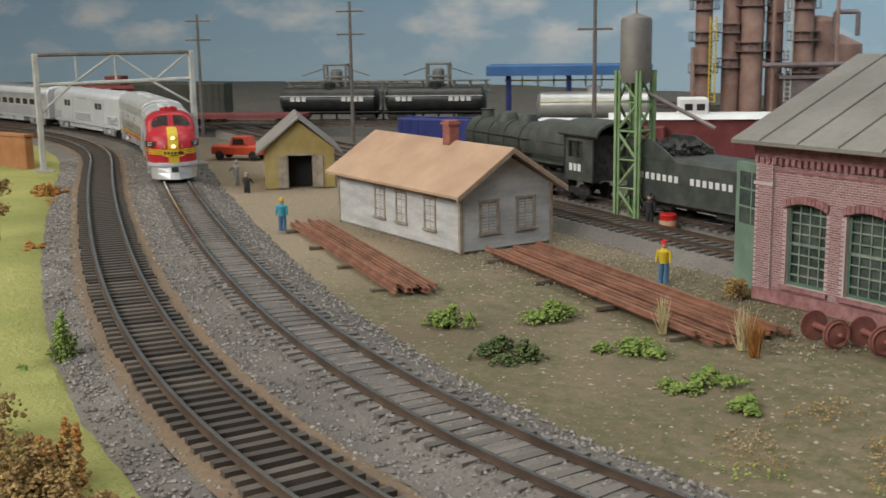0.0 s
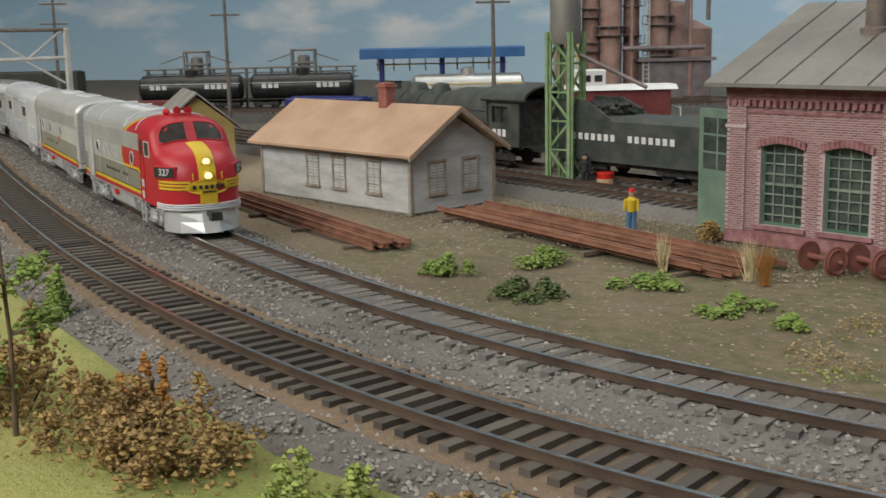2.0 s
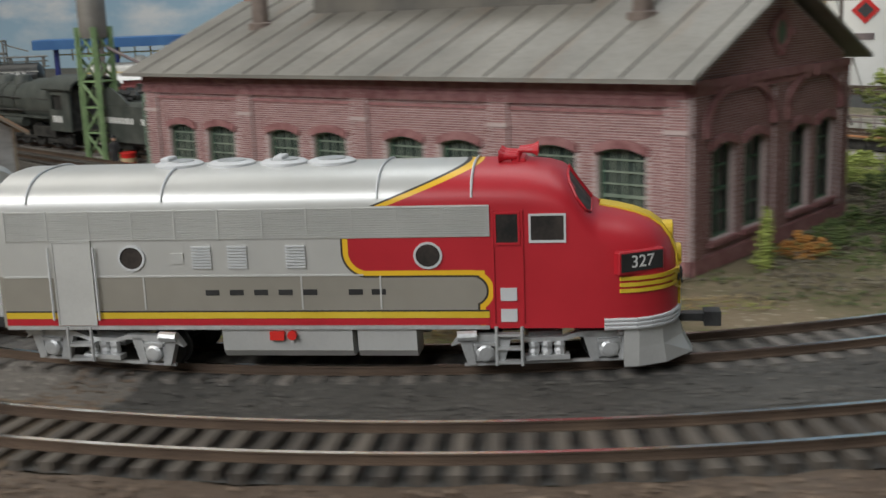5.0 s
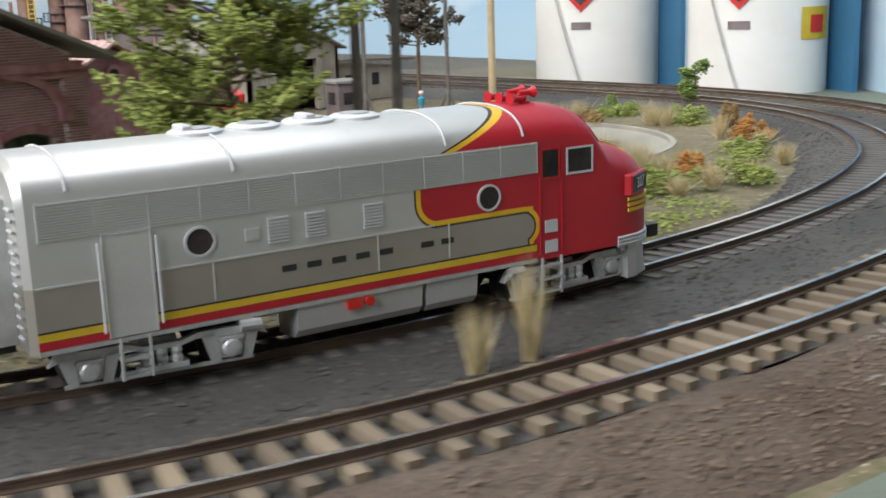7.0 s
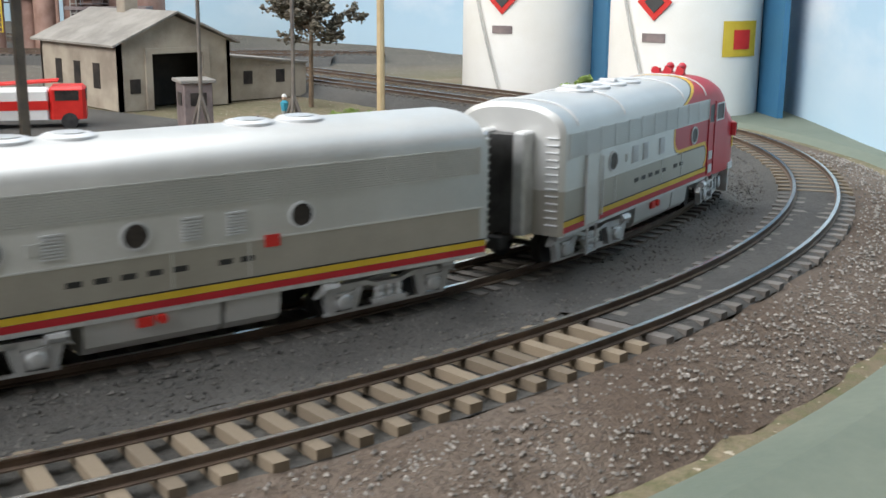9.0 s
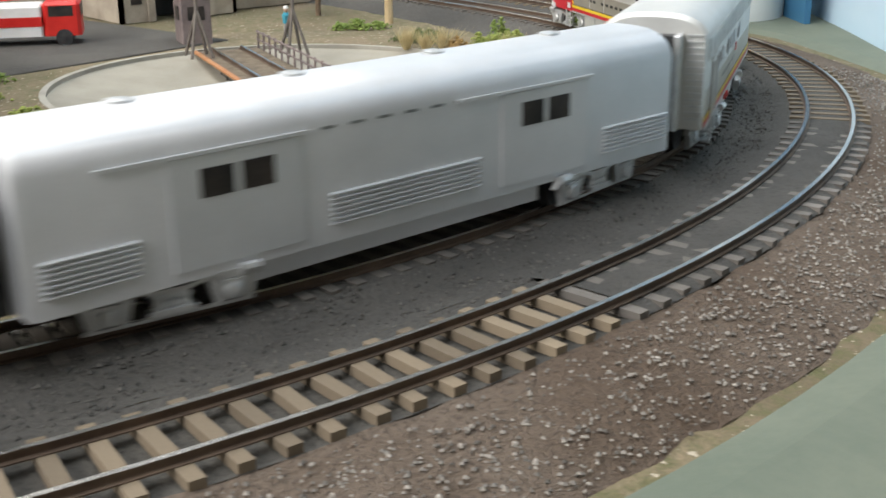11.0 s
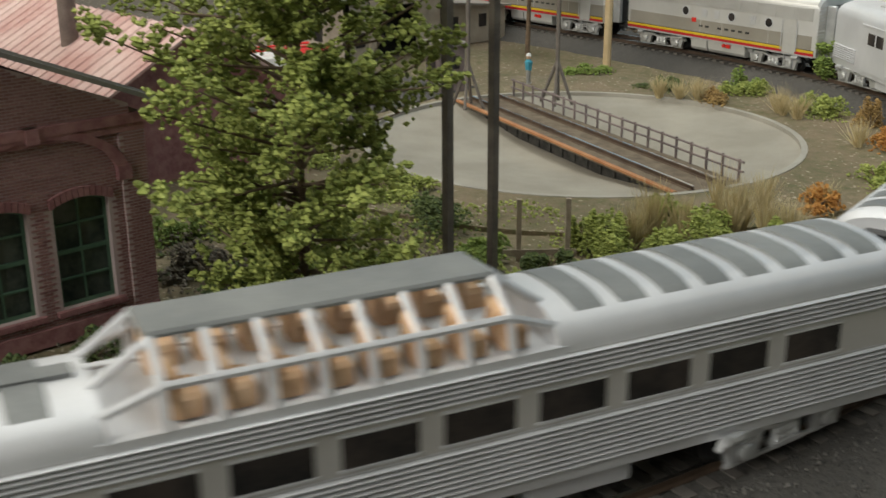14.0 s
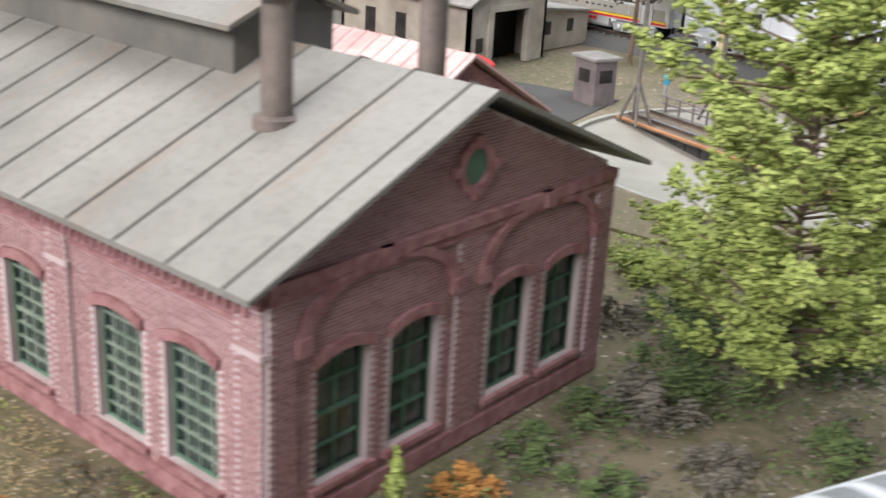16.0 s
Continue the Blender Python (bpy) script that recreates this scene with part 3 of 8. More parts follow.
def lay_bricks(u0, u1, top, openings, put, near, bw=0.29, bh=0.098, proud=0.018):
    """Courses of bricks on a wall's face; returns the joined rest and the places of the nearest ones."""
    g, single = G(), []
    zc, row = bh / 2, 0
    while zc < max(top(u0), top(u1), top((u0 + u1) / 2)):
        u = u0 + (bw / 2 if row % 2 else 0)
        while u < u1 - 0.05:
            a, b = u, min(u + bw - 0.032, u1)
            z0, z1 = zc - bh / 2 + 0.016, zc + bh / 2 - 0.016
            mid = (a + b) / 2
            if z1 < min(top(a), top(b)) and not any(in_arch(q, zc, o, 0.02) for o in openings for q in (a, mid, b)):
                if near(mid, zc) and b - a > bw - 0.04:
                    single.append((mid, zc))
                else:
                    p = [put(q, d, z) for d in (0.01, -proud) for z in (z0, z1) for q in (a, b)]
                    g.add(p, [(4, 5, 7, 6), (0, 4, 6, 2), (1, 3, 7, 5), (2, 6, 7, 3), (0, 1, 5, 4)])
            u += bw
        zc += bh
        row += 1
    return g, single


def factory_window(put, o, parent, cols, rows, mats, deep=0.28):
    """Frame, glazing bars and panes of one arched window, in its wall's own axes."""
    x0, x1, z0, z1, rise = o
    fr = G()
    outer = [put(x, deep - 0.06, z) for x, z in arch_outline(x0, x1, z0, z1, rise)]
    inner = [put(x, deep - 0.06, z) for x, z in arch_outline(x0 + 0.12, x1 - 0.12, z0 + 0.14, z1 - 0.05, rise - 0.03)]
    outer2 = [put(x, deep + 0.06, z) for x, z in arch_outline(x0, x1, z0, z1, rise)]
    n = len(outer)
    k = len(fr.v)
    fr.add(outer + inner + outer2, [(i, (i + 1) % n, n + (i + 1) % n, n + i) for i in range(n)] + [(i, 2 * n + i, 2 * n + (i + 1) % n, (i + 1) % n) for i in range(n)])
    win = part("window", fr, mats[0], parent, "arched window in a dull green frame")
    bars = G()
    for c in range(1, cols):
        x = x0 + (x1 - x0) * c / cols
        p = [put(x + dx, deep + dy, z) for dy in (-0.03, 0.04) for dx, z in ((-0.028, z0), (0.028, z0), (0.028, z1 + rise * 0.85), (-0.028, z1 + rise * 0.85))]
        bars.add(p, [(0, 1, 2, 3), (0, 4, 5, 1), (1, 5, 6, 2), (3, 7, 4, 0)])
    for r in range(1, rows):
        z = z0 + (z1 + rise - z0) * r / rows
        w = 0.06 if r == rows // 2 else 0.03
        p = [put(x, deep + dy, z + dz) for dy in (-0.04, 0.05) for x, dz in ((x0 + 0.05, -w), (x1 - 0.05, -w), (x1 - 0.05, w), (x0 + 0.05, w))]
        bars.add(p, [(0, 1, 2, 3), (0, 4, 5, 1), (1, 5, 6, 2), (3, 2, 6, 7), (3, 7, 4, 0)])
    part("glazing_bar", bars, BARGREEN if cols > 2 else mats[0], win)
    pane = G()
    pane.add([put(x, deep + 0.05, z) for x, z in arch_outline(x0 + 0.02, x1 - 0.02, z0 + 0.02, z1, rise)] , [tuple(range(n))])
    part("pane", pane, mats[1], win, "grimy dark pane")
    sill = G()
    p = [put(x, d, z) for d in (-0.16, 0.25) for x, z in ((x0 - 0.22, z0 - 0.18), (x1 + 0.22, z0 - 0.18), (x1 + 0.22, z0 - 0.01), (x0 - 0.22, z0 - 0.01))]
    sill.add(p, [(0, 1, 2, 3), (4, 7, 6, 5), (0, 4, 5, 1), (3, 2, 6, 7), (0, 3, 7, 4), (1, 5, 6, 2)])
    part("sill", sill, BRICKTRIM, win, "projecting brick sill")
    m = 11
    xm, h = (x0 + x1) / 2, (x1 - x0) / 2
    ring = lambda u, e: (xm + h * u * (1 + e * 0.12), z1 + rise * (1 - u * u) + 0.02 + e)
    for i in range(m):
        a0, a1 = -1.12 + 2.24 * i / m + 0.012, -1.12 + 2.24 * (i + 1) / m - 0.012
        q = [ring(a0, 0), ring(a1, 0), ring(a1, 0.3), ring(a0, 0.3)]
        brick = G().add([put(x, d, z) for d in (-0.13, 0.05) for x, z in q], [(0, 1, 2, 3), (0, 4, 5, 1), (2, 1, 5, 6), (3, 2, 6, 7), (0, 3, 7, 4)])
        part("voussoir", brick, BRICKTRIM, win)
    return win


def engine_house():
    ob = thing("engine_house", 0, 0, 0, 0, "long red brick engine house with a grey sheet roof", "building")
    fput = lambda u, d, z: (u, d, z)
    gput = lambda u, d, z: (HX - d, u, z)
    bput = lambda u, d, z: (u, HY - d, z)
    lput = lambda u, d, z: (d, u, z)
    front = []
    for k in range(4):
        b = 1.6 + 7.36 * k
        front += [(b, b + 2.0, 0.85, 4.15, 0.2), (b + 2.95, b + 4.95, 0.85, 4.15, 0.2)]
    gable = [(1.55, 3.35, 1.0, 4.25, 0.2), (4.15, 5.95, 1.0, 4.25, 0.2), (8.2, 10.0, 1.0, 4.25, 0.2), (10.8, 12.6, 1.0, 4.25, 0.2)]
    flat = lambda u: EAVE
    peak = lambda u: EAVE + 0.1 + (RIDGE - EAVE - 0.35) * (1 - abs(u - RY) / RY)
    walls = (("front_wall", fput, front, flat, 0, HX), ("gable_wall", gput, gable, peak, 0.4, HY - 0.4), ("back_wall", bput, front, flat, 0, HX))
    for name, put, op, top, u0, u1 in walls:
        part(name, wall_shell(u0, u1, top, op, put, 0.4, G()), MORTAR, ob, "brick wall with pale mortar")
    # engine doors at the far end
    doorway = [(0.9, 6.3, 0.02, 5.2, 0.6), (7.6, 13.0, 0.02, 5.2, 0.6)]
    part("door_wall", wall_shell(0.4, HY - 0.4, peak, doorway, lput, 0.4, G()), MORTAR, ob, "brick end wall with two engine doorways")
    nearf = lambda u, z: u > 26.9 and z < 1.9 or u > 29.1 and z < 4.6
    g, singles = lay_bricks(0, HX, flat, front, fput, nearf)
    tagged(part("front_bricks", g, BRICK, ob, "red bricks"), kind="stuff")
    nearg = lambda u, z: False
    for put, op, top, u0, u1 in ((gput, gable, peak, 0.4, HY - 0.4), (lput, doorway, peak, 0.4, HY - 0.4)):
        g2, _ = lay_bricks(u0, u1, top, op, put, nearg)
        tagged(part("gable_bricks", g2, BRICK, ob, "red bricks"), kind="stuff")
    me = G().add([(x, y, z) for y in (0.01, -0.018) for z in (-0.033, 0.033) for x in (-0.129, 0.129)], [(4, 5, 7, 6), (0, 4, 6, 2), (1, 3, 7, 5), (2, 6, 7, 3), (0, 1, 5, 4)]).mesh("brick", BRICKONE)
    for u, z in singles[:300]:
        b = new("brick", me)
        b.parent = ob
        b.matrix_basis = pose(u * U, 0, z * U)
    for o in front:
        factory_window(fput, o, ob, 4, 8, (GREENFRAME, PANE))
    for o in gable:
        factory_window(gput, o, ob, 2, 4, (GREENFRAME, PANE))
    # pilasters and bands
    for k, x in enumerate((0.0, 7.1, 14.46, 21.82, HX - 0.9)):
        g = G().box(x, x + 0.9, -0.14, 0.1, 0, EAVE - 0.6)
        g.box(x - 0.06, x + 0.96, -0.2, 0.1, 4.95, 5.1)
        part("pilaster", g, MORTAR, ob, "brick pilaster")
        gg, _ = lay_bricks(x, x + 0.9, lambda u: EAVE - 0.62, [], lambda u, d, z: (u, d - 0.14, z), nearg)
        tagged(part("pilaster_bricks", gg, BRICK, ob), kind="stuff")
    band = G().box(0, HX, -0.2, 0.05, EAVE - 0.6, EAVE - 0.42).box(0, HX, -0.3, 0.05, EAVE - 0.42, EAVE - 0.05)
    for i in range(int(HX / 0.32)):
        band.box(i * 0.32, i * 0.32 + 0.18, -0.25, 0.0, EAVE - 0.85, EAVE - 0.6)
    band.box(0, HX, -0.06, 0.05, EAVE - 1.15, EAVE - 1.05)
    band.box(0, HX, -0.18, 0.05, 0.0, 0.55)
    part("cornice", band, BRICKTRIM, ob, "stepped brick cornice with dentils")
    part("string_course", G().box(HX - 0.05, HX + 0.18, 0.0, HY, 6.45, 6.75).box(HX - 0.05, HX + 0.12, 0.0, HY, 6.2, 6.45), BRICKTRIM, ob)
    for y0, y1 in ((0.0, 0.85), (6.55, 7.6), (HY - 0.85, HY)):
        pier = part("gable_pier", G().box(HX - 0.05, HX + 0.10, y0, y1, 0.55, 6.2), MORTAR, ob, "brick pier")
        gg, _ = lay_bricks(y0, y1, lambda u: 6.2, [], lambda u, d, z: (HX + 0.10 - d, u, z), nearg)
        tagged(part("pier_bricks", gg, BRICK, pier), kind="stuff")
    part("plinth", G().box(HX - 0.05, HX + 0.14, 0, HY, 0, 0.55), BRICKTRIM, ob)
    for yc in (3.75, 10.4):
        g = G()
        n = 16
        for i in range(n):
            a0, a1 = math.pi * i / n, math.pi * (i + 1) / n
            q = [(yc + r * math.cos(a), 4.95 + r * 0.56 * math.sin(a)) for a, r in ((a0, 2.55), (a1, 2.55), (a1, 2.95), (a0, 2.95))]
            g.add([(HX + d, y, z) for d in (0.16, -0.02) for y, z in q], [(0, 1, 2, 3), (0, 4, 5, 1), (3, 2, 6, 7)])
        arch = part("blind_arch", g, BRICKTRIM, ob, "projecting relieving arch")
        for y in (yc - 2.75, yc + 2.75):
            part("springer", G().box(HX, HX + 0.22, y - 0.22, y + 0.22, 4.75, 5.2), BRICKTRIM, arch)
        part("keystone", G().box(HX, HX + 0.24, yc - 0.2, yc + 0.2, 6.3, 6.75), BRICKTRIM, arch)
    g = G().turn([(0.75, -0.02), (0.75, 0.16), (0.5, 0.16), (0.5, -0.02)], 0, 18, (HX, RY, 8.1), "x")
    r = part("round_window", g, BRICKTRIM, ob, "round gable window with a brick rim")
    part("louvre", G().turn([(0.01, 0.02), (0.5, 0.02), (0.5, 0.05), (0.01, 0.05)], 0, 16, (HX, RY, 8.1), "x"), GREENFRAME, r, "green round louvre")
    part("keystone", G().box(HX, HX + 0.22, RY - 0.14, RY + 0.14, 7.25, 7.5).box(HX, HX + 0.22, RY - 0.14, RY + 0.14, 8.7, 8.95).box(HX, HX + 0.22, RY - 0.95, RY - 0.7, 7.97, 8.23).box(HX, HX + 0.22, RY + 0.7, RY + 0.95, 7.97, 8.23), BRICKTRIM, r)
    # roof: two slabs with standing seams
    for side, name in ((-1, "front_roof_slope"), (1, "back_roof_slope")):
        ye, yr = (RY - 8.05, RY) if side < 0 else (RY + 8.05, RY)
        ze, zr = 6.72, 10.05
        g = G().prism([(ye, ze), (yr, zr), (yr, zr + 0.16), (ye, ze + 0.16)], "x", -0.62, HX + 0.66)
        slope = part(name, g, ROOFTIN, ob, "weathered grey sheet roof")
        x = 0.9
        while x < HX:
            s = G()
            dy, dz = yr - ye, zr - ze
            s.add([(x + a, ye + dy * t, ze + 0.16 + dz * t + h) for t in (0.0, 1.0) for a, h in ((-0.045, -0.02), (0.045, -0.02), (0.0, 0.07))], [(0, 1, 4, 3), (1, 2, 5, 4), (2, 0, 3, 5), (0, 2, 1), (3, 4, 5)])
            part("standing_seam", s, SEAM, slope)
            x += 1.95
    # monitor on the ridge
    g = G().box(7.1, 23.2, RY - 1.9, RY + 1.9, 9.1, 10.95)
    mon = part("roof_monitor", g, SEAM, ob, "raised ridge monitor with dark sides")
    g = G()
    for side in (-1, 1):
        g.prism([(RY + side * 2.5, 10.75), (RY, 11.75), (RY, 11.9), (RY + side * 2.5, 10.9)], "x", 6.7, 23.7)
    part("monitor_roof", g, ROOFTIN, mon)
    g = G().prism([(RY - 1.9, 10.9), (RY + 1.9, 10.9), (RY, 11.72)], "x", 7.12, 23.18)
    part("monitor_end", g, SEAM, mon)
    for x, y in ((4.4, 4.0), (26.2, 4.0), (4.4, 10.0), (26.2, 10.0)):
        zb = 10.05 - abs(y - RY) / 8.05 * 3.33
        g = G().turn([(0.62, zb - 0.25), (0.62, zb + 0.22), (0.42, zb + 0.3), (0.40, zb + 3.2), (0.56, zb + 3.2), (0.56, zb + 3.35), (0.2, zb + 3.5)], 0, 16, (x, y, 0))
        st = part("roof_stack", g, STACK, ob, "sooty round roof stack", True)
        part("stack_cap", G().turn([(0.72, zb + 3.3), (0.72, zb + 3.38), (0.05, zb + 3.62)], 0, 16, (x, y, 0)), RUST, st, "rusty cap")
    # open doors and floor inside
    for y, a in ((0.75, 162), (6.4, 30), (7.5, 150), (13.1, 200)):
        e = G()
        e.box(0, 2.65, -0.1, 0.1, 0.05, 5.6)
        for i in range(2):
            for j in range(3):
                e.box(0.35 + i * 1.05, 1.25 + i * 1.05, -0.13, 0.13, 2.9 + j * 0.8, 3.6 + j * 0.8, 1)
        d = part("engine_door", e, [DOORGREEN, PANE], ob, "green wooden engine door standing open")
        d.matrix_basis = pose(0.0, y * U, 0, 0, 0, a)
    part("house_floor", G().box(0.4, HX - 0.4, 0.4, HY - 0.4, -0.1, 0.03), CINDER, ob)
    return ob


# ---- the train ----
def side_curve(w, h, n=10, base=1.15, knee=0.78):
    """Half cross-section from the sill up over the roof: width w, height h."""
    zk = base + (h - base) * knee
    pts = [(w, base), (w, base + (zk - base) * 0.33), (w, base + (zk - base) * 0.66), (w, zk)]
    for i in range(1, n + 1):
        a = math.pi / 2 * i / n
        pts.append((w * math.cos(a) ** 0.75, zk + (h - zk) * math.sin(a) ** 0.9))
    pts[-1] = (0.0, h)
    return pts


def body_loft(stations, base=1.15, knee=0.78):
    """Stations (x, half width, height) along a car body."""
    g, rings = G(), []
    for x, w, h, *k in stations:
        half = side_curve(w, h, 10, k[1] if len(k) > 1 else base, k[0] if k else knee)
        rings.append([(x, y, z) for y, z in half] + [(x, -y, z) for y, z in reversed(half[:-1])])
    return g.loft(rings)


def warbonnet_paint():
    """Red nose sweeping back over a silver body, with yellow and black edging lines."""
    n = Nodes("red_and_silver_livery")
    sep = n.t.nodes.new("ShaderNodeSeparateXYZ")
    n.t.links.new(n.tex.outputs["Object"], sep.inputs[0])
    x, z = n.math("MULTIPLY", sep.outputs[0], 100.0), n.math("MULTIPLY", sep.outputs[2], 100.0)
    # signed distances in cm; positive is red
    # lower silver capsule
    dx = n.math("MAXIMUM", n.math("SUBTRACT", x, 3.35), 0.0)
    dz = n.math("SUBTRACT", z, 2.1)
    cap = n.math("SUBTRACT", n.math("SQRT", n.math("ADD", n.math("MULTIPLY", dx, dx), n.math("MULTIPLY", dz, dz))), 0.46)
    # upper left end of the red field, rounded at its lower corner
    ax = n.math("MAXIMUM", n.math("SUBTRACT", 0.95, x), 0.0)
    az = n.math("MAXIMUM", n.math("SUBTRACT", 3.1, z), 0.0)
    up = n.math("SUBTRACT", 0.55, n.math("SQRT", n.math("ADD", n.math("MULTIPLY", ax, ax), n.math("MULTIPLY", az, az))))
    low = n.math("SUBTRACT", x, 3.6)
    side = n.math("MAXIMUM", up, low)
    side = n.math("MINIMUM", side, cap)
    # roof sweep
    roof = n.math("MULTIPLY", n.math("SUBTRACT", n.math("SUBTRACT", x, 1.3), n.math("MULTIPLY", n.math("SUBTRACT", z, 4.25), 2.5)), 0.42)
    is_roof = n.ramp(z, 4.235, 4.24)
    grille = n.math("MULTIPLY", n.ramp(z, 3.44, 3.45), n.math("SUBTRACT", 1.0, is_roof))
    d = n.math("ADD", n.math("MULTIPLY", roof, is_roof), n.math("MULTIPLY", side, n.math("SUBTRACT", 1.0, is_roof)))
    gd = n.math("SUBTRACT", x, 3.8)
    d = n.math("ADD", n.math("MULTIPLY", gd, grille), n.math("MULTIPLY", d, n.math("SUBTRACT", 1.0, grille)))
    nogrille = n.math("SUBTRACT", 1.0, grille)
    red = n.ramp(d, -0.01, 0.01)
    ad = n.math("ABSOLUTE", d)
    yellow = n.math("MULTIPLY", n.math("SUBTRACT", 1.0, n.ramp(ad, 0.055, 0.07)), nogrille)
    black = n.math("MULTIPLY", n.math("SUBTRACT", 1.0, n.ramp(ad, 0.105, 0.12)), nogrille)
    # below this height the silver takes a painted taupe reflection
    lower = n.math("SUBTRACT", 1.0, n.ramp(z, 2.52, 2.53))
    stain = n.noise(30, 4, 0.6)
    silver = n.mix(n.ramp(stain, 0.3, 0.7), (0.55, 0.55, 0.53), (0.64, 0.64, 0.62))
    taupe = n.mix(n.ramp(stain, 0.3, 0.7), (0.34, 0.32, 0.275), (0.42, 0.395, 0.345))
    base = n.mix(lower, silver, taupe)
    base = n.mix(black, base, (0.03, 0.025, 0.02))
    base = n.mix(red, base, n.mix(n.ramp(stain, 0.3, 0.7), (0.40, 0.012, 0.022), (0.50, 0.020, 0.032)))
    base = n.mix(yellow, base, (0.78, 0.47, 0.02))
    return n.done(base, 0.42, n.math("MULTIPLY", n.math("SUBTRACT", 1.0, n.math("MAXIMUM", red, black)), 0.5), n.noise(500, 2, 0.5), 0.002)


LIVERY = warbonnet_paint()
CRIMSON = plain("crimson_paint", (0.40, 0.012, 0.022), (0.50, 0.020, 0.032), 2, 0.4, 0, 0.002)


def stripes(ob, x0, x1, w):
    """Black, yellow and red lines along the lower side, on both sides."""
    for s in (-1, 1):
        for name, z0, z1, mt, pr in (("yellow_stripe", 1.42, 1.58, YELLOW, 0.02), ("red_stripe", 1.24, 1.41, CRIMSON, 0.018), ("black_stripe", 1.585, 1.62, BLACKPAINT, 0.016)):
            y = s * w
            part(name, G().box(x0, x1, min(y, y + s * pr), max(y, y + s * pr), z0, z1), mt, ob)
        part("sill_strip", G().box(x0, x1, min(s * w, s * (w + 0.03)), max(s * w, s * (w + 0.03)), 1.13, 1.22), GUNMETAL, ob)


def truck(parent, x, base=2.9, passenger=False):
    """A two-axle truck with silver side frames."""
    e = G()
    b = base / 2
    for s in (-1, 1):
        y = s * 1.38
        slab = lambda d0, d1: sorted((y + s * d0, y + s * d1))
        # arched top beam and bottom tie strap
        e.prism([(-b - 0.8, 0.72), (-b - 0.62, 0.98), (-0.75, 0.98), (-0.4, 0.86), (0.4, 0.86), (0.75, 0.98), (b + 0.62, 0.98), (b + 0.8, 0.72), (b + 0.55, 0.82), (0.7, 0.84), (0.35, 0.74), (-0.35, 0.74), (-0.7, 0.84), (-b - 0.55, 0.82)], "y", *slab(0, 0.2))
        e.box(-b - 0.5, b + 0.5, *slab(0.02, 0.12), 0.17, 0.24)
        for xx in (-b, b):
            # flared pedestal with a round journal lid
            for k in (-1, 1):
                e.prism([(xx + k * 0.62, 0.9), (xx + k * 0.34, 0.9), (xx + k * 0.22, 0.24), (xx + k * 0.42, 0.22)], "y", *slab(0, 0.2))
            e.box(xx - 0.36, xx + 0.36, *slab(-0.02, 0.16), 0.3, 0.84)
            e.turn([(0.22, 0), (0.22, s * 0.1), (0.16, s * 0.14), (0.05, s * 0.15)], 0, 12, (xx, y + s * 0.16, 0.52), "y")
            e.box(xx - 0.26, xx + 0.26, *slab(0.1, 0.26), 0.7, 0.78)
        e.box(-0.52, 0.52, *slab(0, 0.28), 0.3, 0.42)
        for k in (-0.3, 0, 0.3):
            e.turn([(0.12, 0.42), (0.14, 0.5), (0.12, 0.58), (0.14, 0.66), (0.12, 0.76)], 0, 8, (k, y + s * 0.12, 0))
        for k in (-1, 1):
            e.turn([(0.13, k * (b + 0.66)), (0.13, k * (b + 0.2))], 0, 8, (0, y + s * 0.22, 0.98), "x")
    e.box(-0.4, 0.4, -1.2, 1.2, 0.55, 0.9)
    t = part("truck", e, GUNMETAL, parent, "silver cast truck side frames")
    for xx in (-base / 2, base / 2):
        w = G()
        for s in (-1, 1):
            w.turn([(0.05, s * 0.70), (0.56, s * 0.70), (0.56, s * 0.76), (0.52, s * 0.78), (0.50, s * 0.95), (0.3, s * 0.90), (0.05, s * 0.95)], 0, 18, (xx, 0, 0.50), "y")
        w.rod((xx, -0.8, 0.5), (xx, 0.8, 0.5), 0.1)
        part("wheelset", w, COUPLER, t, "blackened wheelset", True)
    t.location.x = x * U
    t["truck_x"] = x
    return t


def coupler(parent, x, s):
    g = G().box(*sorted((x, x + s * 0.75)), -0.16, 0.16, 0.85, 1.05).box(*sorted((x + s * 0.6, x + s * 1.0)), -0.26, 0.22, 0.75, 1.12)
    part("coupler", g, COUPLER, parent, "black knuckle coupler")


def roof_fans(parent, z, xs):
    for x in xs:
        f = part("radiator_fan", G().turn([(0.6, z - 0.1), (0.6, z + 0.05), (0.5, z + 0.1), (0.05, z + 0.1)], 0, 18, (x, 0, 0)), SILVERROOF, parent, "round silver roof fan", True)
        part("fan_grille", G().turn([(0.36, z + 0.1), (0.36, z + 0.13), (0.05, z + 0.13)], 0, 14, (x, 0, 0)), GUNMETAL, f)


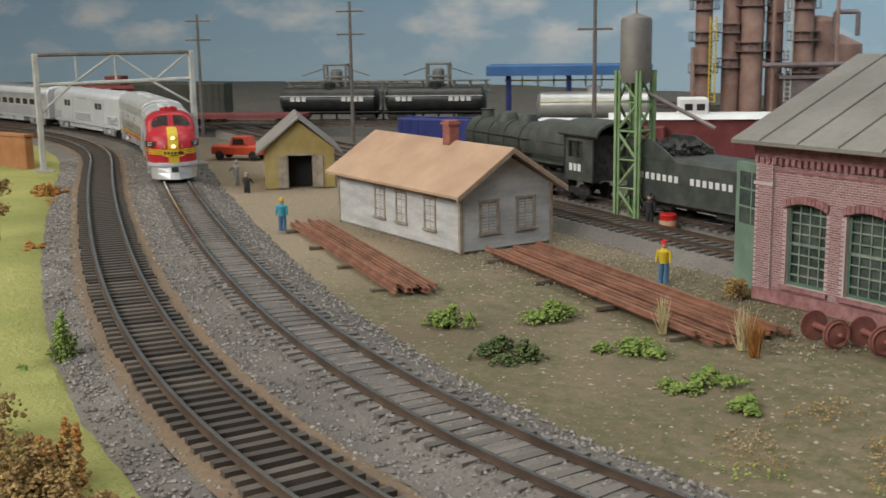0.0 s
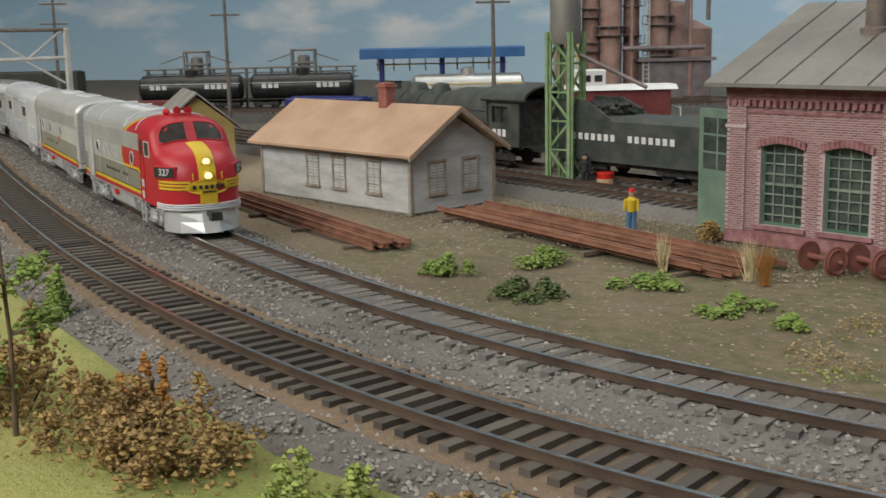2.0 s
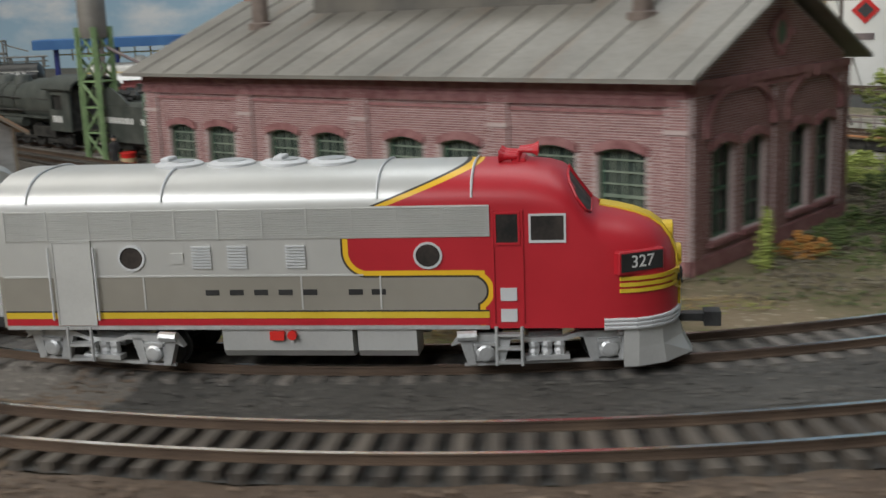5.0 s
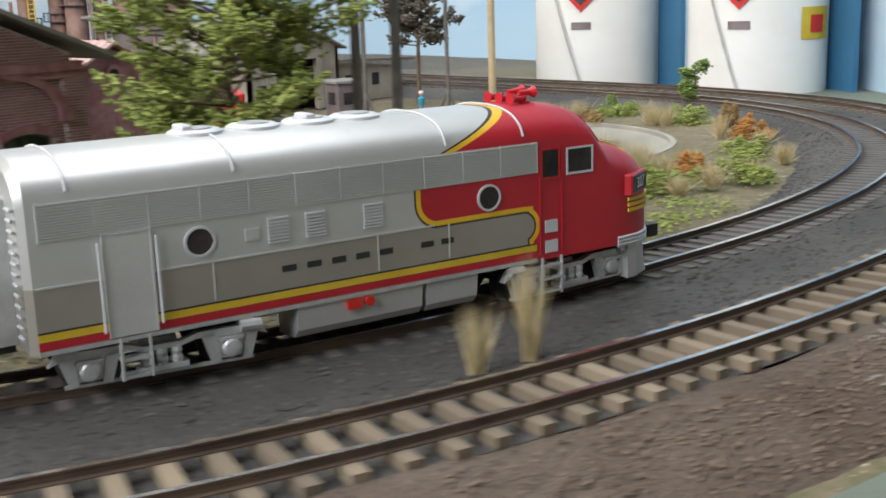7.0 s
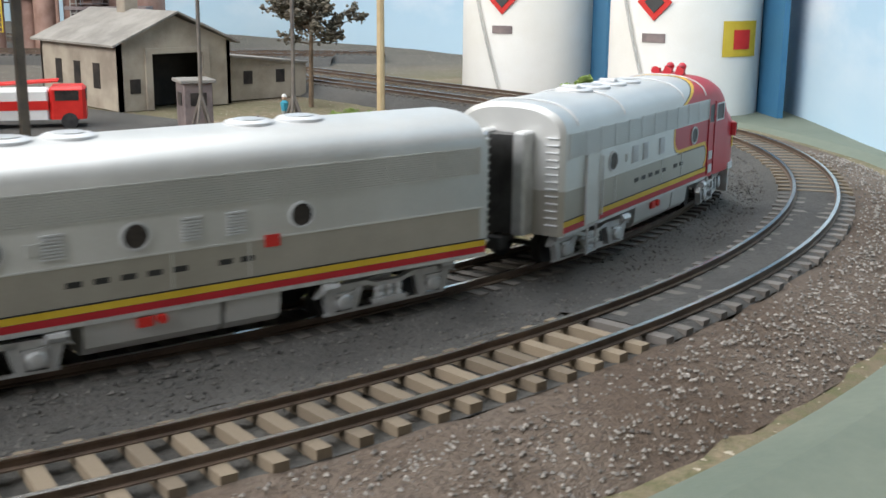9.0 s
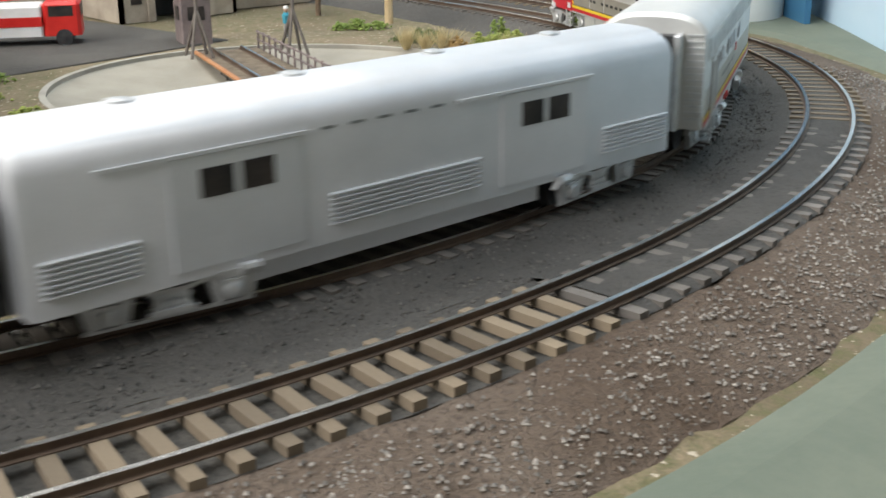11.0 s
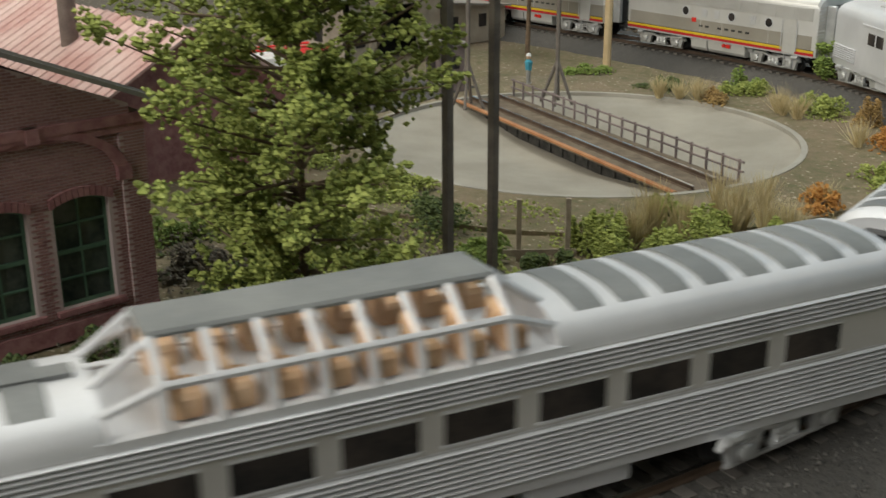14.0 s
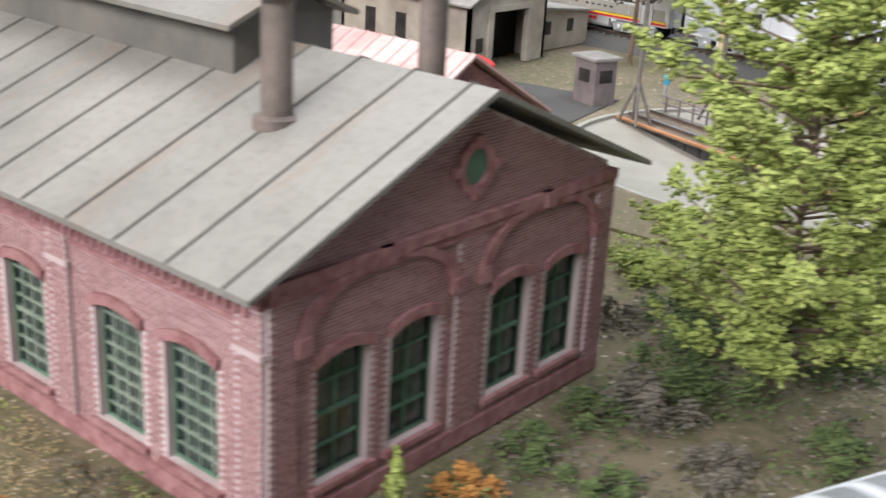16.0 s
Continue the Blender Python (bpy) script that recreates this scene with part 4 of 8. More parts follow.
def engine_details(ob, x0, x1, w, lead):
    """Grilles, doors, portholes, louvres, ladders and tank of an engine body."""
    for s in (-1, 1):
        gr = G()
        for k in range(13):
            z = 3.47 + k * 0.059
            gr.box(x0 + 0.35, 3.78 if lead else x1 - 0.35, *sorted((s * w, s * (w + 0.035))), z, z + 0.034)
        for k in range(12):
            gx = x0 + 0.35 + k * ((3.78 if lead else x1 - 0.35) - x0 - 0.35) / 11
            gr.box(gx - 0.02, gx + 0.02, *sorted((s * w, s * (w + 0.04))), 3.46, 4.23)
        part("side_grille", gr, SILVER, ob, "horizontal silver grille strips")
        for px in ((-4.85, 2.35) if lead else (-4.6, -1.5, 2.6)):
            r = G().turn([(0.34, s * w), (0.34, s * (w + 0.04)), (0.285, s * (w + 0.04)), (0.285, s * w)], 0, 20, (px, 0, 3.0), "y")
            p = part("porthole", r, SILVERROOF, ob, "round porthole with a bright rim")
            part("pane", G().turn([(0.01, s * (w + 0.012)), (0.285, s * (w + 0.012)), (0.285, s * (w + 0.016)), (0.01, s * (w + 0.016))], 0, 16, (px, 0, 3.0), "y"), SMOKEPANE, p)
        for lx in ((-3.1, -2.22, -0.8) if lead else (-3.3, -0.2, 0.9)):
            l = G()
            for k in range(8):
                l.box(lx - 0.24, lx + 0.24, *sorted((s * w, s * (w + 0.045))), 2.72 + k * 0.075, 2.76 + k * 0.075)
            part("louvre", l, SILVERROOF, ob)
        l = G().box(-3.85, -3.55, *sorted((s * w, s * (w + 0.03))), 2.85, 3.12)
        part("vent_box", l, SILVER, ob)
        dx = x0 + 2.0
        d = G().box(dx - 0.46, dx + 0.46, *sorted((s * w, s * (w + 0.04))), 1.25, 3.42).box(dx - 0.5, dx - 0.46, *sorted((s * w, s * (w + 0.06))), 1.25, 3.46).box(dx + 0.46, dx + 0.5, *sorted((s * w, s * (w + 0.06))), 1.25, 3.46).box(dx - 0.5, dx + 0.5, *sorted((s * w, s * (w + 0.06))), 3.42, 3.46)
        dd = part("engine_room_door", d, SILVER, ob, "silver side door")
        part("grab_rail", G().rod((dx - 0.58, s * (w + 0.09), 1.4), (dx - 0.58, s * (w + 0.09), 3.3), 0.03, 0, 6).rod((dx + 0.58, s * (w + 0.09), 1.4), (dx + 0.58, s * (w + 0.09), 3.3), 0.03, 0, 6), SILVERROOF, dd)
        st = G()
        for k in (0.3, 0.68):
            st.box(dx - 0.3, dx + 0.3, *sorted((s * 1.5, s * (w + 0.05))), k, k + 0.07)
        st.rod((dx - 0.3, s * (w + 0.03), 0.28), (dx - 0.3, s * (w + 0.03), 1.2), 0.04, 0, 6).rod((dx + 0.3, s * (w + 0.03), 0.28), (dx + 0.3, s * (w + 0.03), 1.2), 0.04, 0, 6)
        part("step_ladder", st, GUNMETAL, ob)
        tk = G().prism([(s * 0.7, 0.3), (s * 1.5, 0.36), (s * 1.66, 0.55), (s * 1.72, 1.14), (s * 0.7, 1.14)], "x", -2.75, 0.45)
        part("fuel_tank", tk, SILVER, ob, "silver fuel tank skirt", False)
        tk = G().prism([(s * 0.7, 0.3), (s * 1.5, 0.36), (s * 1.66, 0.55), (s * 1.72, 1.14), (s * 0.7, 1.14)], "x", 0.58, 2.0)
        part("battery_box", tk, SILVER, ob, "silver battery box skirt")
        part("fuel_filler", G().box(-1.55, -1.2, *sorted((s * 1.72, s * 1.8)), 0.85, 1.08).turn([(0.12, s * 1.72), (0.12, s * 1.83)], 0, 8, (-1.0, 0, 0.98), "y"), RED, ob, "red filler")
        seam = G()
        for bx in (-4.6, -0.7, 1.2):
            seam.box(bx - 0.02, bx + 0.02, *sorted((s * w, s * (w + 0.015))), 1.65, 2.5)
        seam.box(x0 + 0.2, 0.8 if lead else x1 - 0.2, *sorted((s * w, s * (w + 0.02))), 2.5, 2.54)
        part("panel_batten", seam, SILVER, ob)
        # name along the side, as bars
        bars = G()
        for k, bx in enumerate((-2.9, -2.3, -1.7, -1.1, -0.5, 0.6, 1.15)):
            bars.box(bx - 0.17, bx + 0.17, *sorted((s * w, s * (w + 0.012))), 2.02, 2.16)
        part("side_lettering", bars, BLACKPAINT, ob, "small dark lettering bars")


def lead_engine():
    ob = thing("diesel_engine", 0, 0, RAILZ, 0, "streamlined diesel engine in red, yellow and silver paint", "locomotive")
    w = 1.75
    st = [(-8.35, w - 0.12, 4.95), (-8.2, w, 5.1), (-4, w, 5.1), (0, w, 5.1), (3.6, w, 5.1), (4.6, w, 5.09, 0.77), (5.15, w, 5.03, 0.76), (5.45, w, 4.93, 0.75), (5.62, w, 4.80, 0.75), (5.9, w, 4.38, 0.74), (6.12, w, 4.06, 0.72), (6.3, w - 0.01, 3.94, 0.70), (6.75, w - 0.04, 3.85, 0.66), (7.15, w - 0.13, 3.74, 0.62),
          (7.5, w - 0.29, 3.60, 0.58), (7.75, w - 0.48, 3.41, 0.54), (7.95, w - 0.74, 3.14, 0.5), (8.08, w - 1.02, 2.8, 0.45), (8.16, w - 1.36, 2.38, 0.4)]
    part("body", body_loft(st), LIVERY, ob, "red nose sweeping into a silver body", True)
    stripes(ob, -8.2, 3.75, w)
    engine_details(ob, -8.35, 4.0, w, True)
    # windscreens
    for s in (-1, 1):
        q = [(5.58, 0.16), (5.58, 0.75), (5.62, 1.15), (5.78, 1.38), (5.98, 1.42), (6.1, 1.25), (6.12, 0.7), (6.12, 0.2)]
        hz = lambda x: float(np.interp(x, (5.15, 5.45, 5.62, 5.9, 6.12, 6.3), (5.03, 4.93, 4.80, 4.38, 4.06, 3.94)))
        def top(x, y):
            h = hz(x)
            zk = 1.15 + (h - 1.15) * 0.74
            c = min(1.0, abs(y) / 1.75)
            a = math.acos(c ** (1 / 0.75))
            return zk + (h - zk) * math.sin(a) ** 0.9
        g = G()
        n = len(q)
        up = [(x + 0.02, s * y, top(x, y) + 0.015) for x, y in q]
        dn = [(x - 0.03, s * y, top(x, y) - 0.12) for x, y in q]
        g.add(up + dn, [tuple(range(n))] + [(i, (i + 1) % n, n + (i + 1) % n, n + i) for i in range(n)])
        ws = part("windscreen", g, SMOKEPANE, ob, "dark raked windscreen")
        fr = G()
        for a, b in zip(up, up[1:] + up[:1]):
            fr.rod(a, b, 0.028, 0, 6)
        part("windscreen_frame", fr, CRIMSON, ws)
        for x0, x1, z0, z1 in ((3.95, 4.45, 3.3, 4.0), (4.75, 5.5, 3.35, 3.95)):
            g = G().box(x0, x1, *sorted((s * w, s * (w + 0.012))), z0, z1)
            cw = part("cab_window", g, SMOKEPANE, ob, "dark cab side window")
            part("window_frame", G().box(x0 - 0.05, x1 + 0.05, *sorted((s * w, s * (w + 0.03))), z0 - 0.06, z0).box(x0 - 0.05, x1 + 0.05, *sorted((s * w, s * (w + 0.03))), z1, z1 + 0.05).box(x0 - 0.05, x0, *sorted((s * w, s * (w + 0.03))), z0, z1).box(x1, x1 + 0.05, *sorted((s * w, s * (w + 0.03))), z0, z1), CRIMSON if x0 < 4.5 else SILVERROOF, cw)
        door = G().box(3.85, 3.89, *sorted((s * w, s * (w + 0.035))), 1.3, 4.1).box(4.53, 4.57, *sorted((s * w, s * (w + 0.035))), 1.3, 4.1)
        part("cab_door", door, CRIMSON, ob, "red cab door edge")
        ft = G()
        for k in (1.32, 1.85):
            ft.box(4.02, 4.4, *sorted((s * w, s * (w + 0.03))), k, k + 0.32)
        part("foot_hole", ft, SILVERROOF, ob, "pale step holes")
        lad = G().rod((3.9, s * 1.78, 0.2), (3.9, s * 1.78, 1.2), 0.045, 0, 6).rod((4.5, s * 1.78, 0.2), (4.5, s * 1.78, 1.2), 0.045, 0, 6)
        for k in (0.25, 0.6, 0.95):
            lad.box(3.9, 4.5, *sorted((s * 1.6, s * 1.82)), k, k + 0.06)
        part("cab_ladder", lad, GUNMETAL, ob)
        # number boards on the nose, set at an angle
        nb = G().bevelbox(-0.62, 0.62, -0.12, 0.12, -0.28, 0.28, 0.04)
        b = part("number_board", nb, CRIMSON, ob, "angled number board")
        b.matrix_basis = pose(7.2 * U, s * 1.5 * U, 2.78 * U, 0, 0, s * -31 + (180 if s > 0 else 0))
        part("board_face", G().box(-0.55, 0.55, -0.15, -0.10, -0.22, 0.22), BLACKPAINT, b)
        font = bpy.data.curves.new("digits", "FONT")
        font.body, font.size, font.align_x, font.align_y, font.extrude = "327", 0.42 * U, "CENTER", "CENTER", 0.006 * U
        tmp = bpy.data.objects.new("digits", font)
        scene.collection.objects.link(tmp)
        me = bpy.data.meshes.new_from_object(tmp.evaluated_get(bpy.context.evaluated_depsgraph_get()))
        bpy.data.objects.remove(tmp)
        me.materials.clear()
        me.materials.append(LETTER)
        t = new("road_number", me)
        t.parent = b
        t.matrix_basis = pose(0, -0.155 * U, 0, 90, 0, 0)
        # nose whiskers: three yellow lines
        wh = G()
        for k in range(3):
            z = 2.02 + k * 0.15
            pts = [(6.75, 1.715), (7.15, 1.63), (7.5, 1.47), (7.75, 1.28), (7.95, 1.02), (8.08, 0.74)]
            for (xa, ya), (xb, yb) in zip(pts, pts[1:]):
                wh.add([(xx + e * 0.03, s * (yy + e * 0.03), zz) for xx, yy in ((xa, ya), (xb, yb)) for zz in (z, z + 0.09) for e in (0, 1)],
                       [(1, 3, 7, 5), (0, 1, 5, 4), (3, 2, 6, 7), (0, 2, 3, 1), (4, 5, 7, 6)])
        part("nose_stripe", wh, YELLOW, ob, "three yellow nose lines")
        rail = G().rod((8.12, s * 0.62, 2.45), (8.1, s * 0.62, 2.75), 0.03, 0, 6)
        part("grab_iron", rail, YELLOW, ob)
    # yellow nose centre, draped over the nose profile
    prof = [(6.3, 3.95), (6.75, 3.87), (7.15, 3.76), (7.5, 3.62), (7.75, 3.43), (7.95, 3.16), (8.08, 2.82), (8.17, 2.40), (8.2, 1.9), (8.2, 1.5), (8.2, 1.3)]
    g = G()
    rings = []
    for x, z in prof:
        ww = 0.36
        rings.append([(x - 0.05, -ww - 0.02, z - 0.10), (x + 0.02, -ww, z + 0.02), (x + 0.045, 0, z + 0.045), (x + 0.02, ww, z + 0.02), (x - 0.05, ww + 0.02, z - 0.10)])
    g.loft(rings, 0, False, False)
    part("nose_band", g, YELLOW, ob, "yellow band down the nose", True)
    badge = G()
    n = 20
    ring = [(0.95 * math.cos(2 * math.pi * i / n), 0.33 * math.sin(2 * math.pi * i / n)) for i in range(n)]
    fx = lambda y: 8.27 - 0.3 * abs(y) ** 2
    badge.add([(fx(y), y, 2.12 + z) for y, z in ring] + [(fx(y) - 0.25, y, 2.12 + z) for y, z in ring], [tuple(range(n))] + [(i, (i + 1) % n, n + (i + 1) % n, n + i) for i in range(n)])
    bd = part("nose_emblem", badge, YELLOW, ob, "oval yellow nose emblem")
    bb = G()
    for k in range(6):
        y = -0.6 + k * 0.24
        bb.box(fx(y) - 0.02, fx(y) + 0.02, y - 0.07, y + 0.07, 2.05, 2.22)
    bb.box(fx(0) - 0.02, fx(0) + 0.015, -0.28, 0.28, 1.9, 1.96)
    part("emblem_lettering", bb, BLACKPAINT, bd)
    for z, x in ((3.22, 7.92), (2.62, 8.12)):
        h = G().turn([(0.25, -0.3), (0.25, 0.12), (0.19, 0.14), (0.19, 0.06)], 0, 16, (x, 0, z), "x")
        hd = part("headlight", h, YELLOW, ob, "round yellow headlight housing")
        part("lamp", G().turn([(0.01, 0.10), (0.12, 0.10), (0.18, 0.05)], 0, 12, (x, 0, z), "x"), LAMPGLOW, hd, "lit warm lamp")
    # pilot
    pl = G()
    rings = []
    for z, f in ((1.2, 0.0), (0.95, 0.02), (0.6, 0.12), (0.12, 0.36)):
        rings.append([(6.85, -1.62, z), (7.2, -1.56, z), (7.75 + f * 0.3, -1.2, z), (8.15 + f, -0.35, z), (8.2 + f, 0, z), (8.15 + f, 0.35, z), (7.75 + f * 0.3, 1.2, z), (7.2, 1.56, z), (6.85, 1.62, z)])
    pl.loft(rings, 0, True, True)
    part("pilot", pl, SILVER, ob, "silver pilot skirt")
    lip = G()
    for z in (1.14, 1.24, 1.34):
        pts = [(6.4, 1.74), (7.15, 1.65), (7.5, 1.49), (7.75, 1.3), (7.97, 1.03), (8.14, 0.6), (8.22, 0)]
        pts = pts + [(x, -y) for x, y in reversed(pts[:-1])]
        for (xa, ya), (xb, yb) in zip(pts, pts[1:]):
            lip.rod((xa, ya, z), (xb, yb, z), 0.05, 0, 6)
    part("anticlimber", lip, SILVERROOF, ob, "bright ribbed anticlimber")
    coupler(ob, 8.2, 1)
    coupler(ob, -8.3, -1)
    part("rear_door", G().box(-8.9, -8.3, -0.42, 0.42, 1.2, 4.2), COUPLER, ob, "black end diaphragm")
    for y in (-0.62, 0.62):
        part("diaphragm_fold", G().bevelbox(-8.95, -8.3, y - 0.2, y + 0.2, 1.2, 4.3, 0.06), GUNMETAL, ob, "grey folded diaphragm edge")
    for s in (-1, 1):
        for k in range(13):
            part("end_rung", G().rod((-8.42, s * 1.62, 1.5 + k * 0.22), (-8.42, s * 1.25, 1.5 + k * 0.22), 0.035, 0, 5), SILVERROOF, ob)
    horn = part("air_horn", G().bevelbox(4.25, 4.6, -0.5, 0.5, 5.0, 5.16, 0.04), CRIMSON, ob, "red roof horn cluster")
    for y, e in ((-0.48, -1), (-0.24, 1), (0.0, -1), (0.24, 1), (0.48, -1)):
        part("trumpet", G().turn([(0.06, 0.0), (0.075, e * 0.2), (0.1, e * 0.34), (0.17, e * 0.46)], 0, 10, (4.42, y, 5.28 + 0.06 * e), "x"), CRIMSON, horn)
        part("bracket", G().rod((4.42, y, 5.1), (4.42, y, 5.3), 0.05, 0, 6), CRIMSON, horn)
    roof_fans(ob, 5.1, (-4.1, -2.75, -1.4, -0.2))
    for x in (-4.5, -1.6):
        part("exhaust_stack", G().bevelbox(x, x + 0.24, -0.3, 0.3, 5.0, 5.32, 0.03), SILVERROOF, ob)
    for x in (-7.4, -4.0, 1.2, 3.4):
        rf = G()
        pts = side_curve(1.76, 5.13)[4:]
        pts = pts + [(-y, z) for y, z in reversed(pts[:-1])]
        for (ya, za), (yb, zb) in zip(pts, pts[1:]):
            rf.rod((x, ya, za), (x, yb, zb), 0.03, 0, 5)
        part("roof_rib", rf, SILVERROOF, ob)
    return ob, [truck(ob, -5.6), truck(ob, 4.85)]


def booster_engine():
    ob = thing("booster_engine", 0, 0, RAILZ, 0, "cabless silver booster engine with red and yellow stripes", "locomotive")
    w = 1.75
    part("body", body_loft([(-8.3, w - 0.1, 4.95), (-8.15, w, 5.1), (0, w, 5.1), (8.15, w, 5.1), (8.3, w - 0.1, 4.95)]), SILVER, ob, "silver body with a rounded roof", True)
    stripes(ob, -8.2, 8.2, w)
    engine_details(ob, -8.3, 8.3, w, False)
    for s in (-1, 1):
        # thin sheet that paints the taupe reflection on the lower silver side
        part("side_panel", G().box(-8.0, 8.0, *sorted((s * w, s * (w + 0.01))), 1.63, 2.5), TAUPESHEEN, ob, "lower silver side with a taupe reflection painted in")
        part("side_emblem", G().box(1.6, 2.0, *sorted((s * w, s * (w + 0.03))), 2.3, 2.6), RED, ob)
        for k in range(14):
            for x in (-8.33, 8.33):
                part("end_rung", G().box(x - 0.05, x + 0.05, s * 1.1 if s > 0 else -1.68, 1.68 if s > 0 else s * 1.1, 1.5 + k * 0.22, 1.56 + k * 0.22), GUNMETAL, ob)
    roof_fans(ob, 5.1, (-3.6, -2.2, 2.2, 3.6))
    for s in (-1, 1):
        part("end_diaphragm", G().box(*sorted((s * 8.25, s * 8.8)), -0.75, 0.75, 1.2, 4.4), COUPLER, ob, "black end diaphragm")
        for y in (-0.85, 0.85):
            part("diaphragm_fold", G().bevelbox(*sorted((s * 8.28, s * 8.95)), y - 0.12, y + 0.12, 1.2, 4.45, 0.05), GUNMETAL, ob, "grey folded diaphragm edge")
    coupler(ob, 8.3, 1), coupler(ob, -8.3, -1)
    return ob, [truck(ob, -5.1), truck(ob, 5.1)]


def fluting(ob, x0, x1, w, z0, z1, n, mt, gaps=()):
    """Half-round silver ribs along both sides, one after another."""
    spans, a = [], x0
    for q0, q1 in sorted(gaps):
        if a < q0:
            spans.append((a, q0))
        a = q1
    if a < x1:
        spans.append((a, x1))
    for s in (-1, 1):
        for k in range(n):
            z = z0 + (z1 - z0) * (k + 0.5) / n
            h = (z1 - z0) / n * 0.3
            y = s * w
            for a, b in spans:
                g = G().add([(x, yy, zz) for x in (a, b) for yy, zz in ((y, z - h), (y + s * 0.085, z - h * 0.5), (y + s * 0.10, z + h * 0.2), (y + s * 0.06, z + h * 0.8), (y, z + h))],
                            [(0, 5, 6, 1), (1, 6, 7, 2), (2, 7, 8, 3), (3, 8, 9, 4), (0, 1, 2, 3, 4), (9, 8, 7, 6, 5)])
                part("flute", g, mt, ob)


def passenger_car(kind, half):
    labels = {"baggage": ("baggage_car", "smooth silver baggage car with sliding doors"), "coach": ("passenger_coach", "fluted silver coach with a ribbed roof"),
              "dome": ("dome_coach", "fluted silver coach with a glazed observation dome")}
    ob = thing(labels[kind][0], 0, 0, RAILZ, 0, labels[kind][1], "railway car")
    w, h = 1.70, 4.66
    base = 0.95
    well = [(-5.35, w, h), (-5.3, w, 4.02, 0.94), (3.3, w, 4.02, 0.94), (3.35, w, h)] if kind == "dome" else [(0, w, h)]
    part("body", body_loft([(-half, w - 0.1, h - 0.15), (-half + 0.2, w, h), *well, (half - 0.2, w, h), (half, w - 0.1, h - 0.15)], base), COACHSIDE, ob, "silver body with a rounded roof", True)
    for s in (-1, 1):
        part("end_diaphragm", G().box(*sorted((s * half, s * (half + 0.45))), -0.75, 0.75, 0.9, 4.2), COUPLER, ob, "black end diaphragm")
        coupler(ob, s * half, s)
    if kind == "baggage":
        doors = [(-half * 0.52 - 1.7, -half * 0.52 + 1.7), (half * 0.44 - 1.7, half * 0.44 + 1.7)]
        fluting(ob, -half + 0.3, half - 0.3, w, 1.35, 2.2, 7, COACHSIDE, [(a - 0.8, b + 0.8) for a, b in doors])
        for a, b in doors:
            for s in (-1, 1):
                d = part("baggage_door", G().box(a, b, *sorted((s * w, s * (w + 0.05))), 1.2, 3.7), COACHSIDE, ob, "sliding silver door")
                part("pane", G().box((a + b) / 2 - 0.95, (a + b) / 2 - 0.1, *sorted((s * w, s * (w + 0.065))), 2.75, 3.4).box((a + b) / 2 + 0.1, (a + b) / 2 + 0.95, *sorted((s * w, s * (w + 0.065))), 2.75, 3.4), SMOKEPANE, d, "dark door window")
                part("door_rail", G().box(a - 1.6, b + 0.2, *sorted((s * w, s * (w + 0.08))), 3.72, 3.8), COACHSIDE, d)
        for k in range(9):
            for s in (-1, 1):
                part("vent_slot", G().box(-3.9 + k * 0.85, -3.5 + k * 0.85, *sorted((s * w, s * (w + 0.02))), 3.72, 3.79), ROOFPANEL, ob)
        for x in (-7, -2.4, 2.2, 6.8):
            part("roof_vent", G().turn([(0.3, h - 0.05), (0.3, h + 0.06), (0.1, h + 0.1)], 0, 10, (x, 0.3, 0)), GUNMETAL, ob)
    else:
        fluting(ob, -half + 0.15, half - 0.15, w, 1.2, 2.3, 9, COACHSIDE)
        fluting(ob, -half + 0.15, half - 0.15, w, 3.26, 3.84, 5, COACHSIDE)
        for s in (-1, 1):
            # the backing paints the shade between the ribs
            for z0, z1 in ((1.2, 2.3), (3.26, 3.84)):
                part("flute_backing", G().box(-half + 0.15, half - 0.15, *sorted((s * w, s * (w + 0.008))), z0, z1), FLUTESHADE, ob, "silver side between the flutes, darkened as groove shade")
        for s in (-1, 1):
            part("window_band", G().box(-half + 0.1, half - 0.1, *sorted((s * w, s * (w + 0.012))), 2.34, 3.26), COACHDARK, ob, "dull silver window band")
            xs = np.arange(-half + 2.0, half - 1.2, 1.95) if kind == "coach" else np.arange(-half + 1.8, half - 1.0, 2.1)
            for k, x in enumerate(xs):
                q = 0.62 if kind == "coach" and x > -2 else (0.4 if kind == "coach" else 0.78)
                wn = part("window", G().box(x - q, x + q, *sorted((s * w, s * (w + 0.03))), 2.46, 3.12), SMOKEPANE, ob, "dark car window")
                part("window_rim", G().box(x - q - 0.05, x + q + 0.05, *sorted((s * w, s * (w + 0.045))), 2.40, 2.46).box(x - q - 0.05, x + q + 0.05, *sorted((s * w, s * (w + 0.045))), 3.12, 3.17), COACHSIDE, wn)
            part("door", G().box(-half + 0.5, -half + 1.3, *sorted((s * w, s * (w + 0.03))), 1.2, 3.5), COACHDARK, ob, "end vestibule door")
        n = 23
        for k in range(n):
            x = -half + 0.9 + (2 * half - 1.8) * k / (n - 1)
            if kind == "dome" and -5.7 < x < 3.7:
                continue
            rb = G()
            pts = side_curve(w * 0.93, h + 0.03, 10, base)[5:]
            pts = pts + [(-y, z) for y, z in reversed(pts[:-1])]
            ring = lambda xx, up: [(xx, y, z + up) for y, z in pts]
            rb.loft([ring(x - 0.36, -0.01), ring(x - 0.34, 0.02), ring(x + 0.34, 0.02), ring(x + 0.36, -0.01)], 0, False, False)
            part("roof_panel", rb, ROOFPANEL, ob, "grey panel between pale roof ribs", True)
